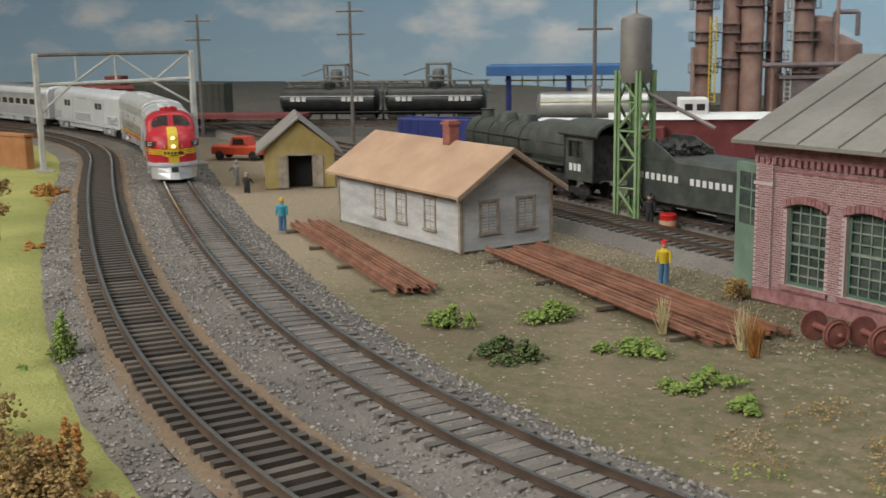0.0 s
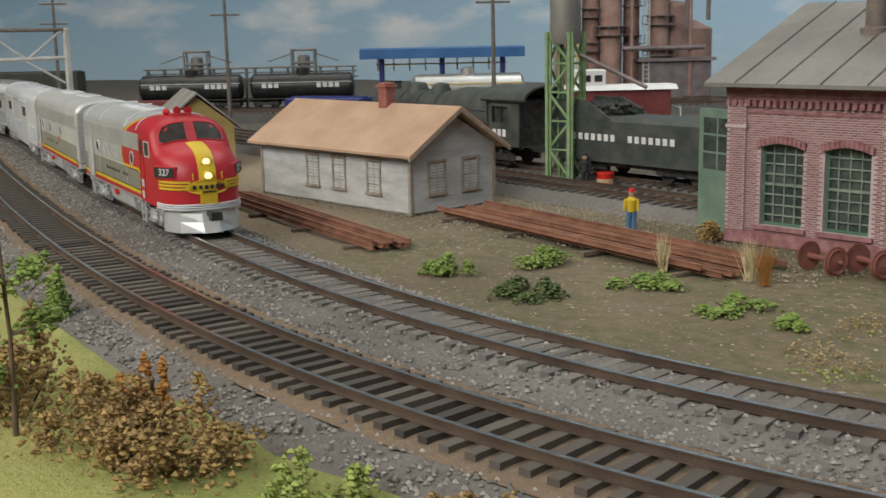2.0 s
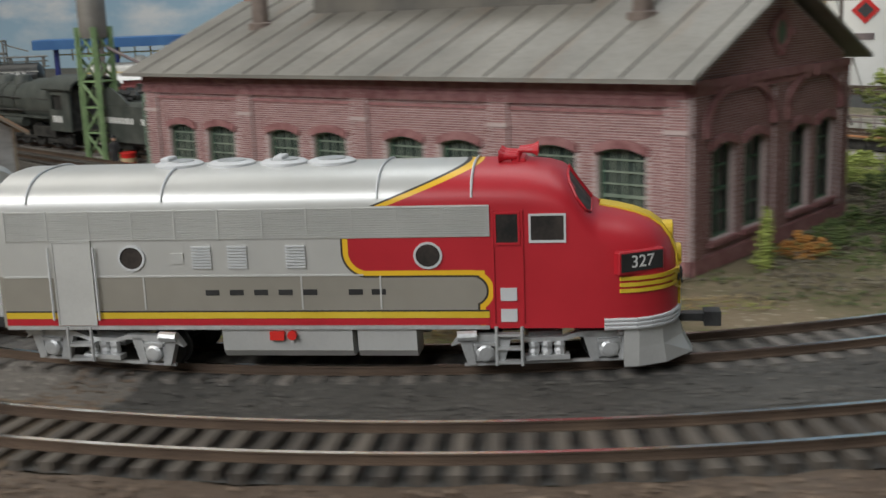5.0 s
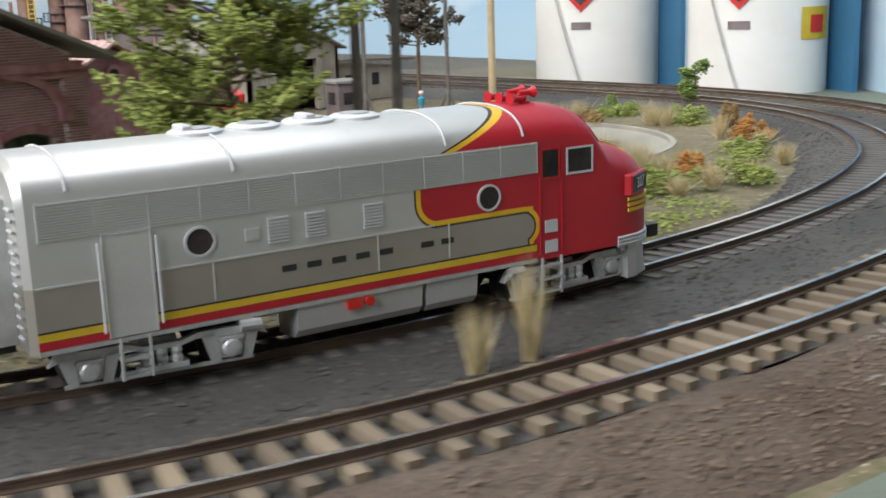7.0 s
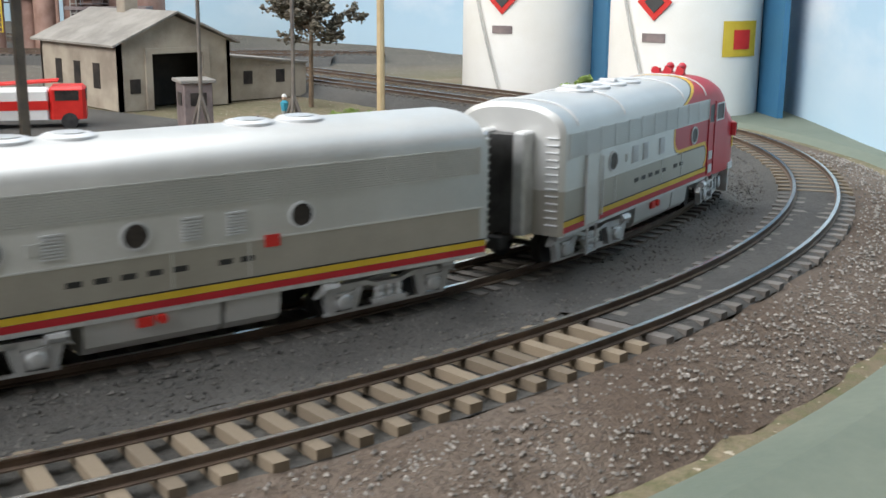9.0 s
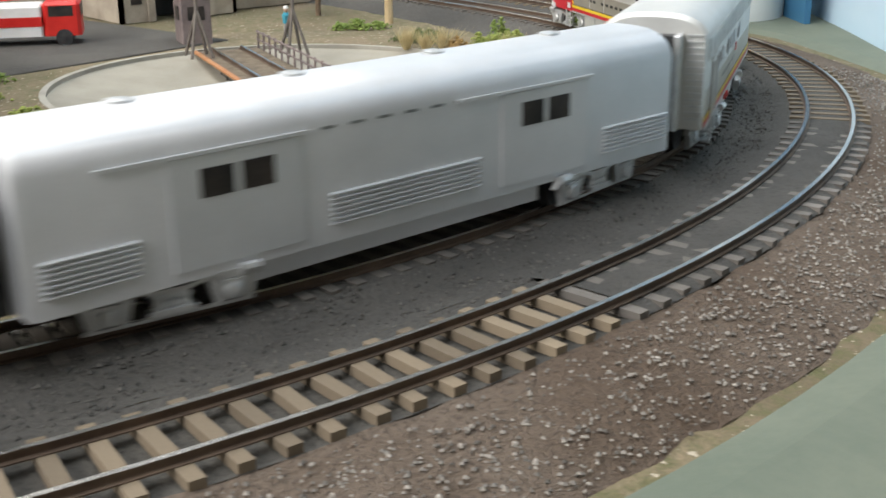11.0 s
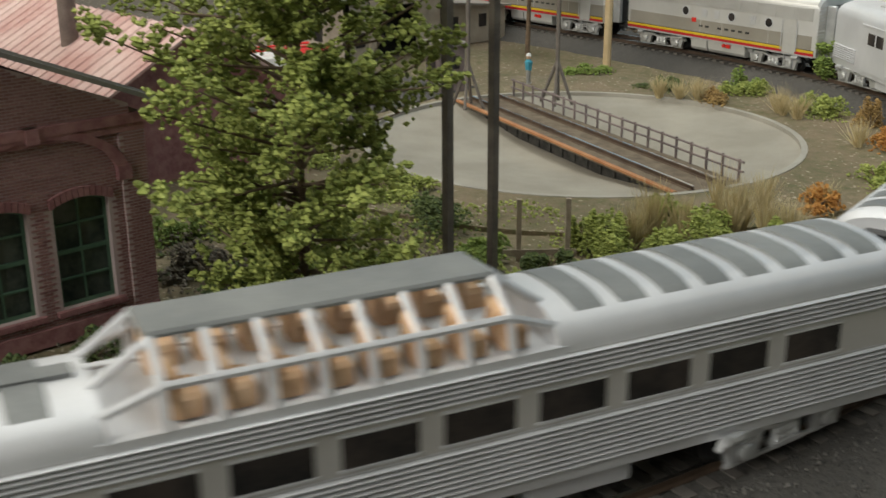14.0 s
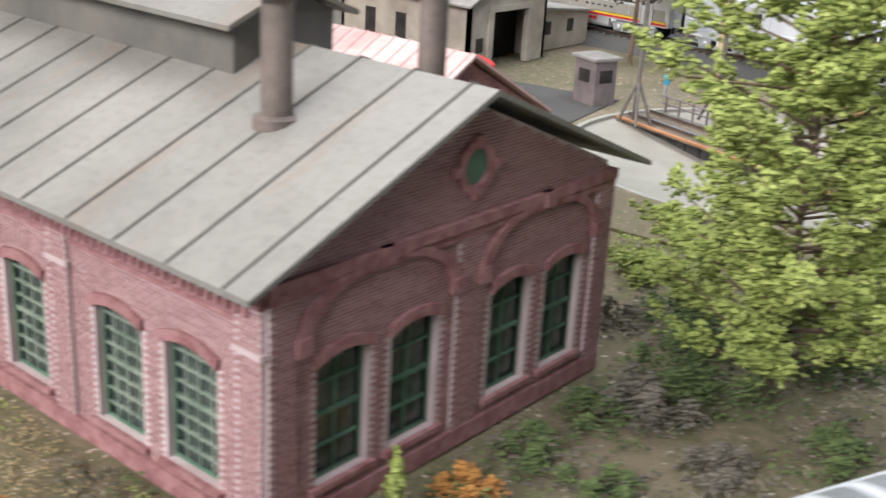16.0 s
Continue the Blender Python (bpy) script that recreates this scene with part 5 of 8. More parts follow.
        part("roof_walk", G().box(-half + 0.5, half - 0.5 if kind == "coach" else -5.6, -0.24, 0.24, h - 0.02, h + 0.09), ROOFPANEL, ob)
    if kind == "dome":
        # glazed dome with pale ribs and tan seats
        zb, zm, zt, c0, hl, ft = 3.98, 4.72, 5.32, -1.0, 3.35, 4.5
        dm = part("dome_roof_strip", G().bevelbox(c0 - hl - 0.1, c0 + hl + 0.1, -0.72, 0.72, zt - 0.02, zt + 0.1, 0.06), ROOFPANEL, ob, "dark dome roof strip")
        for s in (-1, 1):
            for k in range(8):
                x = c0 - hl + 2 * hl * k / 7
                part("dome_rib", G().rod((x, s * 1.66, zb), (x, s * 1.46, zm), 0.09, 0, 6).rod((x, s * 1.46, zm), (x, s * 0.72, zt), 0.09, 0, 6), COACHSIDE, dm, "bright dome rib")
            part("dome_rail", G().rod((c0 - hl, s * 1.46, zm), (c0 + hl, s * 1.46, zm), 0.085, 0, 6), COACHSIDE, dm)
            part("dome_sill", G().box(c0 - ft, c0 + ft, *sorted((s * 1.52, s * 1.72)), zb - 0.16, zb + 0.02), COACHSIDE, dm)
            for e in (-1, 1):
                part("dome_rib", G().rod((c0 + e * hl, s * 0.72, zt), (c0 + e * ft, s * 0.68, 4.55), 0.09, 0, 6), COACHSIDE, dm)
                part("dome_rib", G().rod((c0 + e * hl, s * 1.46, zm), (c0 + e * ft, s * 1.35, 4.3), 0.09, 0, 6), COACHSIDE, dm)
        gl = G()
        sec = lambda x: [(x, 1.64, zb), (x, 1.44, zm), (x, 0.72, zt - 0.03), (x, -0.72, zt - 0.03), (x, -1.44, zm), (x, -1.64, zb)]
        gl.loft([sec(c0 - hl), sec(c0 + hl)], 0, False, False)
        pane = part("dome_glazing", gl, DOMEGLASS, dm, "clear dome glazing")
        pane.visible_shadow = False
        for k in range(8):
            for s in (-1, 1):
                x = c0 - hl + 0.45 + k * 0.92
                part("dome_seat", G().bevelbox(x - 0.3, x + 0.32, s * 0.98 - 0.42, s * 0.98 + 0.42, 4.0, 4.45, 0.1).bevelbox(x - 0.34, x - 0.1, s * 0.98 - 0.42, s * 0.98 + 0.42, 4.3, 4.92, 0.1), SEATTAN, ob, "tan seat under the dome")
    for x, l in ((-half * 0.3, 2.2), (half * 0.05, 1.6), (half * 0.32, 1.3)):
        part("underfloor_box", G().bevelbox(x - l, x + l, -1.5, 1.5, 0.45, 0.97, 0.08), COACHSIDE, ob, "silver underfloor equipment")
    tx = half - 3.4
    return ob, [truck(ob, -tx, 2.9, True), truck(ob, tx, 2.9, True)]


CAR_GAP = 1.35
TRAIN = []
NOSE = [(0.0, -50.0), (1.5, -24.2), (2.5, -6.5), (3.5, 10.6), (4.2, 22.9), (6.3, 59.2), (7.0, 69.8), (8.2, 87.0), (10.3, 117.5), (11.5, 132.5), (12.5, 143.9), (13.5, 153.4), (14.5, 164.1), (16.0, 180.6)]


def build_train():
    a, ta = lead_engine()
    b, tb = booster_engine()
    a.scale = b.scale = (1, 1, 0.95)
    TRAIN.append((a, ta, 8.6, 5.1, 8.35))
    TRAIN.append((b, tb, 9.2, 5.1, 8.3))
    for kind, half in (("baggage", 10.3), ("coach", 12.8), ("dome", 12.8), ("coach", 12.8), ("coach", 12.8), ("coach", 12.8)):
        if kind == "coach" and any(k == "coach" for k in made_cars):
            src, half0 = made_cars["coach"]
            c = copy_thing(src, pose(0, 0, RAILZ * U))
            tr = [o for o in c.children if o.name.startswith("truck")]
        else:
            c, tr = passenger_car(kind, half)
            made_cars[kind] = (c, half)
        TRAIN.append((c, tr, half, half - 3.4, half))


made_cars = {}


def motions():
    """The train runs along the inner track at an almost even pace."""
    times = [i * 0.25 for i in range(65)]
    ts, ss = [a for a, _ in NOSE], [b for _, b in NOSE]
    # smooth the pace
    fine = np.arange(0, 16.01, 0.05)
    pace = np.interp(fine, ts, ss)
    k = np.ones(21) / 21
    pad = np.concatenate([pace[0] + (np.arange(-10, 0)) * (pace[1] - pace[0]), pace, pace[-1] + np.arange(1, 11) * (pace[-1] - pace[-2])])
    pace = np.convolve(pad, k, "valid")
    back = 0.0
    for ob, trucks, front, tx, rear in TRAIN:
        rows, trows = [], [[] for _ in trucks]
        for t in times:
            mid = float(np.interp(t, fine, pace)) - back - front
            p, q = on_inner(mid - tx), on_inner(mid + tx)
            c, d = (p + q) / 2, q - p
            yaw = math.degrees(math.atan2(d[1], d[0]))
            rows.append((t, pose(c[0] * U, c[1] * U, RAILZ * U, 0, 0, yaw)))
            for j, tk in enumerate(trucks):
                x = tk["truck_x"]
                u, v = on_inner(mid + x - 0.8), on_inner(mid + x + 0.8)
                a = math.degrees(math.atan2(v[1] - u[1], v[0] - u[0]))
                trows[j].append((t, pose(x * U, 0, 0, 0, 0, a - yaw)))
        walk(ob, rows)
        for tk, r in zip(trucks, trows):
            walk(tk, r)
        back += front + rear + CAR_GAP


# ---- backdrop ----
def backdrop():
    pts = [(-300, -70), (-285, 0), (-240, 60), (-170, 100), (-80, 112), (-20, 106), (12, 96), (30, 81), (42, 69.5), (54, 59), (64, 50)]
    fine = []
    for i in range(len(pts) - 1):
        for k in range(6):
            t = k / 6
            p0, p1, p2, p3 = (np.array(pts[max(0, min(len(pts) - 1, i + j))], float) for j in (-1, 0, 1, 2))
            fine.append(0.5 * (2 * p1 + (p2 - p0) * t + (2 * p0 - 5 * p1 + 4 * p2 - p3) * t * t + (3 * p1 - p0 - 3 * p2 + p3) * t ** 3))
    fine.append(np.array(pts[-1], float))
    g = G()
    rings = []
    for i, p in enumerate(fine):
        d = fine[min(i + 1, len(fine) - 1)] - fine[max(i - 1, 0)]
        d = d / np.linalg.norm(d)
        n = np.array([-d[1], d[0]])
        q = p + n * 0.6
        rings.append([(p[0], p[1], -0.4), (p[0], p[1], 62), (q[0], q[1], 62), (q[0], q[1], -0.4)])
    g.loft(rings)
    solo("backdrop", g, SKYPAINT, "curved backdrop painted with blue sky and clouds", "backdrop", kind="structure", smooth=True)


# ---- yard buildings ----
def sash_window(parent, put, u, z, w, h, cols=2, rows=3):
    def slab(g, a, b, c, d, e, f):
        p = [put(x, y, q) for q in (e, f) for y in (c, d) for x in (a, b)]
        return g.add(p, [(0, 2, 3, 1), (4, 5, 7, 6), (0, 1, 5, 4), (2, 6, 7, 3), (0, 4, 6, 2), (1, 3, 7, 5)])
    fr = G()
    slab(fr, u - w / 2 - 0.12, u - w / 2, -0.08, 0.06, z - 0.12, z + h + 0.1)
    slab(fr, u + w / 2, u + w / 2 + 0.12, -0.08, 0.06, z - 0.12, z + h + 0.1)
    slab(fr, u - w / 2 - 0.16, u + w / 2 + 0.16, -0.1, 0.06, z + h, z + h + 0.14)
    slab(fr, u - w / 2 - 0.18, u + w / 2 + 0.18, -0.14, 0.06, z - 0.14, z)
    win = part("window", fr, WOODTRIM, parent, "weathered wooden sash window")
    b = G()
    for c in range(1, cols):
        x = u - w / 2 + w * c / cols
        slab(b, x - 0.022, x + 0.022, -0.03, 0.02, z, z + h)
    for r in range(1, rows):
        q = z + h * r / rows
        slab(b, u - w / 2, u + w / 2, -0.03, 0.02, q - 0.025, q + 0.025)
    part("sash_bar", b, WOODTRIM, win)
    part("pane", slab(G(), u - w / 2, u + w / 2, -0.005, 0.01, z, z + h), SMOKEPANE, win)
    return win


def depot():
    x0, x1, y0, y1, e, r = -29.0, -15.7, -4.7, 1.25, 3.35, 5.3
    ob = thing("depot", 0, 0, 0, 0, "small grey clapboard depot with a faded tan roof", "building")
    ym = (y0 + y1) / 2
    core = G().prism([(y0 + 0.06, 0), (y1 - 0.06, 0), (y1 - 0.06, e), (ym, r - 0.25), (y0 + 0.06, e)], "x", x0 + 0.06, x1 - 0.06)
    part("wall_core", core, CLAP, ob)
    fl = G()
    for put, a, b, top in ((lambda u, d, z: (u, y0 + d, z), x0, x1, lambda u: e), (lambda u, d, z: (x1 - d, u, z), y0, y1, lambda u: e + (r - 0.25 - e) * (1 - abs(u - ym) / (ym - y0)))):
        z = 0.1
        while z < (r if top(ym) > e else e) - 0.16:
            lo, hi = a, b
            if z > e:
                k = (z + 0.14 - e) / (r - 0.25 - e)
                lo, hi = a + (ym - y0) * k, b - (ym - y0) * k
            if hi > lo:
                p = [put(u, d, zz) for u in (lo, hi) for d, zz in ((0.06, z), (-0.035, z), (0.0, z + 0.17), (0.06, z + 0.17))]
                fl.add(p, [(0, 1, 5, 4), (1, 2, 6, 5), (2, 3, 7, 6), (0, 3, 2, 1), (4, 5, 6, 7)])
            z += 0.165
    tagged(part("clapboards", fl, CLAP, ob, "worn grey clapboards"), kind="stuff")
    for x, y in ((x0, y0), (x1, y0), (x1, y1)):
        part("corner_board", G().box(x - 0.12, x + 0.07, y - 0.07, y + 0.12, 0, e), WOODTRIM, ob)
    for s, name in ((-1, "front_roof_slope"), (1, "back_roof_slope")):
        ye = ym + s * (ym - y0 + 0.65)
        g = G().prism([(ye, e - 0.35), (ym, r), (ym, r + 0.14), (ye, e - 0.21)], "x", x0 - 0.6, x1 + 0.75)
        part(name, g, DEPOTROOF, ob, "faded tan roof")
        f = G().prism([(ye, e - 0.5), (ym, r - 0.16), (ym, r), (ye, e - 0.35)], "x", x1 + 0.62, x1 + 0.74)
        part("barge_board", f, WOODTRIM, ob)
    ch = G().bevelbox(-21.2, -20.5, ym - 0.35 - 0.1, ym + 0.35 - 0.1, r - 0.4, r + 1.25, 0.05).box(-21.28, -20.42, ym - 0.53, ym + 0.33, r + 1.0, r + 1.12)
    part("chimney", ch, CHIMNEY, ob, "short red brick chimney")
    for u in (-24.0, -21.6, -18.6):
        sash_window(ob, lambda a, d, z: (a, y0 + d, z), u, 0.95, 0.95, 1.65, 2, 4)
    for u in (-2.9, -0.5):
        sash_window(ob, lambda a, d, z: (x1 - d, a, z), u, 1.0, 1.0, 1.6, 2, 2)


def yellow_shed():
    ob = thing("storage_shed", -45.4, -2.3, 0, 66, "mustard plaster shed with an open dark doorway", "building")
    w, d, e, r = 5.2, 8.0, 2.95, 5.2
    # local x along the gable, y to the back
    sh = G()
    for a, b, z0, z1 in ((0, 1.75, 0, e), (3.55, w, 0, e), (1.75, 3.55, 2.45, e)):
        sh.box(a, b, 0, 0.25, z0, z1)
    sh.box(0, 0.25, 0.25, d, 0, e).box(w - 0.25, w, 0.25, d, 0, e).box(0.25, w - 0.25, d - 0.25, d, 0, e)
    sh.prism([(0, e), (w, e), (w / 2, r - 0.2)], "y", 0, 0.25).prism([(0, e), (w, e), (w / 2, r - 0.2)], "y", d - 0.25, d)
    part("wall", sh, MUSTARD, ob, "stained mustard plaster walls")
    part("dark_inside", G().box(0.3, w - 0.3, 1.2, 1.3, 0, e), DARK, ob)
    for s in (-1, 1):
        xe = w / 2 + s * (w / 2 + 0.6)
        g = G().prism([(xe, e - 0.4), (w / 2, r), (w / 2, r + 0.15), (xe, e - 0.25)], "y", -0.5, d + 0.4)
        part("roof_slope", g, GREYROOF, ob, "grey felt roof")
    part("door_frame", G().box(1.6, 1.75, -0.06, 0.1, 0, 2.55).box(3.55, 3.7, -0.06, 0.1, 0, 2.55).box(1.6, 3.7, -0.06, 0.1, 2.45, 2.6), WOODTRIM, ob)
    for x in (1.0, 3.72):
        part("shed_door", G().box(x, x + 0.62, -0.14, -0.06, 0.05, 2.4), WOODTRIM, ob, "weathered open door leaf")


def water_tower():
    ob = thing("water_tower", -16.4, 8.0, 0, 12, "green lattice tower with a grey water tank", "water tower")
    part("footing", G().bevelbox(-1.5, 1.5, -1.4, 1.4, 0, 0.55, 0.1), CONCRETE, ob, "pale concrete footing")
    legs = [(-0.72, -0.72), (0.72, -0.72), (0.72, 0.72), (-0.72, 0.72)]
    for x, y in legs:
        g = G().box(x - 0.2, x + 0.2, y - 0.06, y + 0.06, 0.55, 9.1).box(x - 0.06, x + 0.06, y - 0.2, y + 0.2, 0.55, 9.1)
        part("leg", g, TOWERGREEN, ob, "green angle-iron leg")
    for k in range(4):
        (xa, ya), (xb, yb) = legs[k], legs[(k + 1) % 4]
        for j in range(5):
            z0, z1 = 0.7 + j * 1.65, 0.7 + (j + 1) * 1.65
            a, b = ((xa, ya), (xb, yb)) if j % 2 else ((xb, yb), (xa, ya))
            part("diagonal_brace", G().rod((*a, z0), (*b, z1), 0.09, 0, 6), TOWERGREEN, ob)
            part("cross_tie", G().rod((xa, ya, z1), (xb, yb, z1), 0.06, 0, 6), TOWERGREEN, ob)
    part("tank", G().turn([(0.86, 8.4), (0.89, 8.6), (0.89, 11.9), (0.8, 12.05), (0.1, 12.3)], 0, 28), TOWERTANK, ob, "grey riveted cylindrical tank", True)
    part("tank_finial", G().rod((0, 0, 12.2), (0, 0, 13.0), 0.05), TOWERTANK, ob)
    part("downpipe", G().rod((0.2, 0, 0.5), (0.2, 0, 8.5), 0.16), PIPE, ob)
    part("spout", G().rod((0.7, 0.3, 7.8), (4.6, 1.2, 5.9), 0.12), PIPE, ob, "dark hinged spout")


def steam_engine():
    """Engine and tender on the yard track behind the depot; local x towards the front."""
    ob = thing("steam_engine", -26.4, 10.25, 0.85, 176, "weathered black-green steam engine", "locomotive")
    b = G().turn([(0.2, 10.1), (1.2, 10.0), (1.32, 9.8), (1.32, 2.0), (1.62, 0.6), (1.62, -3.6)], 0, 22, (0, 0, 3.15), "x")
    part("boiler", b, ENGINE, ob, "long dull boiler", True)
    bands = G()
    for x in (8.6, 6.6, 4.6, 2.6):
        bands.turn([(1.36, x - 0.05), (1.36, x + 0.05)], 0, 22, (0, 0, 3.15), "x")
    part("boiler_band", bands, ENGINEDARK, ob)
    part("smokestack", G().turn([(0.5, 4.3), (0.45, 4.9), (0.55, 5.0)], 0, 14, (8.7, 0, 0)), ENGINE, ob)
    for x, r in ((6.0, 0.75), (3.4, 0.65)):
        part("dome", G().turn([(r + 0.1, 4.2), (r, 4.6), (r * 0.8, 4.9), (0.1, 5.0)], 0, 16, (x, 0, 0)), ENGINE, ob, "rounded boiler dome", True)
    cab = G()
    for s in (-1, 1):
        y = s * 1.65
        cab.box(-6.2, -5.2, *sorted((y, y - s * 0.14)), 1.3, 4.3).box(-3.7, -3.2, *sorted((y, y - s * 0.14)), 1.3, 4.3).box(-5.2, -3.7, *sorted((y, y - s * 0.14)), 1.3, 2.75).box(-5.2, -3.7, *sorted((y, y - s * 0.14)), 3.75, 4.3)
    cab.box(-3.4, -3.2, -1.65, 1.65, 1.3, 4.4)
    part("cab", cab, ENGINE, ob, "open-backed cab")
    # dark block added in the cab, for the shade behind its windows
    part("backhead", G().bevelbox(-5.9, -3.4, -1.45, 1.45, 1.3, 4.2, 0.1), ENGINEDARK, ob, "dark block standing in for the unlit cab inside")
    n = 10
    roof = [(1.95 * math.cos(math.pi * i / n), 4.2 + 0.85 * math.sin(math.pi * i / n)) for i in range(n + 1)]
    rings = [[(x, y, z) for y, z in roof] + [(x, y * 0.95, z - 0.12) for y, z in reversed(roof)] for x in (-7.0, -2.9)]
    part("cab_roof", G().loft(rings), ENGINE, ob, "curved cab roof", True)
    bars = G()
    for s in (-1, 1):
        bars.box(-4.5, -4.4, *sorted((s * 1.62, s * 1.6)), 2.75, 3.75)
    part("cab_window_bar", bars, ENGINEDARK, ob)
    nb = G()
    for k in range(3):
        for s in (-1, 1):
            nb.box(-5.0 + k * 0.45, -4.7 + k * 0.45, *sorted((s * 1.65, s * 1.67)), 1.9, 2.35)
    part("cab_number", nb, LETTER, ob, "small pale number bars")
    for s in (-1, 1):
        part("running_board", G().box(-3.2, 9.6, *sorted((s * 1.2, s * 1.75)), 2.1, 2.22), ENGINE, ob)
        for k, x in enumerate((6.4, 4.2, 2.0, -0.2)):
            w = G().turn([(0.85, s * 0.75), (0.85, s * 0.95), (0.72, s * 0.98), (0.3, s * 0.9), (0.05, s * 1.0)], 0, 20, (x, 0, 0.87), "y")
            part("driving_wheel", w, ENGINEDARK, ob, "dark driving wheel")
        part("side_rod", G().box(-0.4, 6.6, *sorted((s * 1.05, s * 1.15)), 0.55, 0.75), ENGINEDARK, ob)
        part("cylinder", G().turn([(0.62, 7.9), (0.62, 9.3)], 0, 16, (0, s * 1.35, 1.1), "x"), ENGINE, ob)
        part("main_rod", G().rod((7.8, s * 1.25, 1.1), (2.0, s * 1.2, 0.75), 0.1), ENGINEDARK, ob)
        part("air_tank", G().turn([(0.35, 0.6), (0.35, 3.4)], 0, 12, (0, s * 1.5, 1.75), "x"), ENGINE, ob)
        part("ash_pan", G().box(-3.2, 0.0, *sorted((s * 0.6, s * 1.3)), 0.75, 1.5), ENGINEDARK, ob)
        part("trailing_truck", G().turn([(0.5, s * 0.7), (0.5, s * 0.95)], 0, 16, (-2.6, 0, 0.5), "y").turn([(0.5, s * 0.7), (0.5, s * 0.95)], 0, 16, (-4.3, 0, 0.5), "y").box(-5.2, -1.7, *sorted((s * 1.0, s * 1.15)), 0.35, 0.75), ENGINEDARK, ob)
        pp = G().rod((-3.0, s * 1.6, 3.4), (9.5, s * 1.3, 3.5), 0.05).rod((-3.0, s * 1.45, 2.6), (5.5, s * 1.35, 2.5), 0.08)
        part("handrail_pipe", pp, ENGINEDARK, ob)
    part("pilot_beam", G().box(9.6, 10.3, -1.6, 1.6, 0.7, 1.3), ENGINEDARK, ob)
    t = thing("tender", -12.4, 9.35, 0.85, 176, "black-green steam tender with white side lettering", "tender")
    body = G().prism([(-1.7, 0.95), (1.7, 0.95), (1.7, 3.25), (1.45, 3.5), (-1.45, 3.5), (-1.7, 3.25)], "x", -6.4, 4.4)
    part("water_body", body, ENGINE, t, "flat-sided water body")
    for s in (-1, 1):
        part("coal_bunker_side", G().prism([(0.2, 3.3), (4.6, 3.3), (4.6, 4.4), (2.4, 4.4), (1.2, 3.9)], "y", *sorted((s * 1.7, s * 1.55))), ENGINE, t)
        bars = G()
        xs = [3.6 - k * 0.5 for k in range(8)] + [-1.2 - k * 0.5 for k in range(7)]
        for x in xs:
            bars.box(x - 0.15, x + 0.15, *sorted((s * 1.7, s * 1.715)), 2.15, 2.52)
        part("side_lettering", bars, LETTER, t, "white lettering bars")
        fr = G()
        for c in (-4.3, 2.6):
            fr.box(c - 1.6, c + 1.6, *sorted((s * 1.05, s * 1.25)), 0.45, 0.75)
            for x in (c - 1.0, c + 1.0):
                fr.turn([(0.5, s * 0.75), (0.5, s * 0.95)], 0, 16, (x, 0, 0.5), "y")
        part("truck", fr, ENGINEDARK, t)
    cg = G()
    rnd = random.Random(2)
    for k in range(160):
        cg.blob(rnd.uniform(0.5, 4.3), rnd.uniform(-1.4, 1.4), 3.6 + rnd.uniform(0, 0.5), rnd.uniform(0.15, 0.3), 0, 1, rnd)
    tagged(part("coal", cg, ENGINEDARK, t, "heaped coal"), kind="stuff")
    part("end_ladder", G().rod((-6.5, 1.2, 0.9), (-6.5, 1.2, 3.6), 0.05).rod((-6.5, 0.8, 0.9), (-6.5, 0.8, 3.6), 0.05), ENGINEDARK, t)
    part("underframe", G().box(-6.5, 4.5, -1.3, 1.3, 0.7, 0.95), ENGINEDARK, t)


def tank_car(x, y, turn, body, label, letters=False, z=0.95, walk_mat=None):
    ob = thing("tank_car", x, y, z, turn, label, "railway car", "freight cars in the yard")
    prof = [(0.1, -6.1), (1.1, -5.95), (1.5, -5.6), (1.5, 5.6), (1.1, 5.95), (0.1, 6.1)]
    part("tank", G().turn(prof, 0, 22, (0, 0, 2.4), "x"), body, ob, "long cylindrical tank", True)
    part("dome", G().turn([(0.75, 3.6), (0.75, 4.4), (0.3, 4.6)], 0, 14), body, ob, "filling dome", True)
    part("underframe", G().box(-6.3, 6.3, -0.5, 0.5, 0.7, 1.1).box(-6.3, 6.3, -1.6, 1.6, 1.0, 1.1), ENGINEDARK, ob)
    for s in (-1, 1):
        part("handrail", G().rod((-5.8, s * 1.6, 2.9), (5.8, s * 1.6, 2.9), 0.05), walk_mat or GANTRYGREY, ob)
        for c in (-4.2, 4.2):
            t = G().box(c - 1.5, c + 1.5, *sorted((s * 1.0, s * 1.2)), 0.35, 0.7)
            for xx in (c - 1, c + 1):
                t.turn([(0.5, s * 0.7), (0.5, s * 0.95)], 0, 14, (xx, 0, 0.5), "y")
            part("truck", t, ENGINEDARK, ob)
        if letters:
            g = G()
            for c in (-4.3, -3.6, -2.9, 2.0, 2.7, 3.4, 4.1):
                g.box(c - 0.25, c + 0.25, *sorted((s * 1.47, s * 1.53)), 2.3, 2.85)
            part("side_lettering", g, LETTER, ob, "white lettering bars")
    return ob


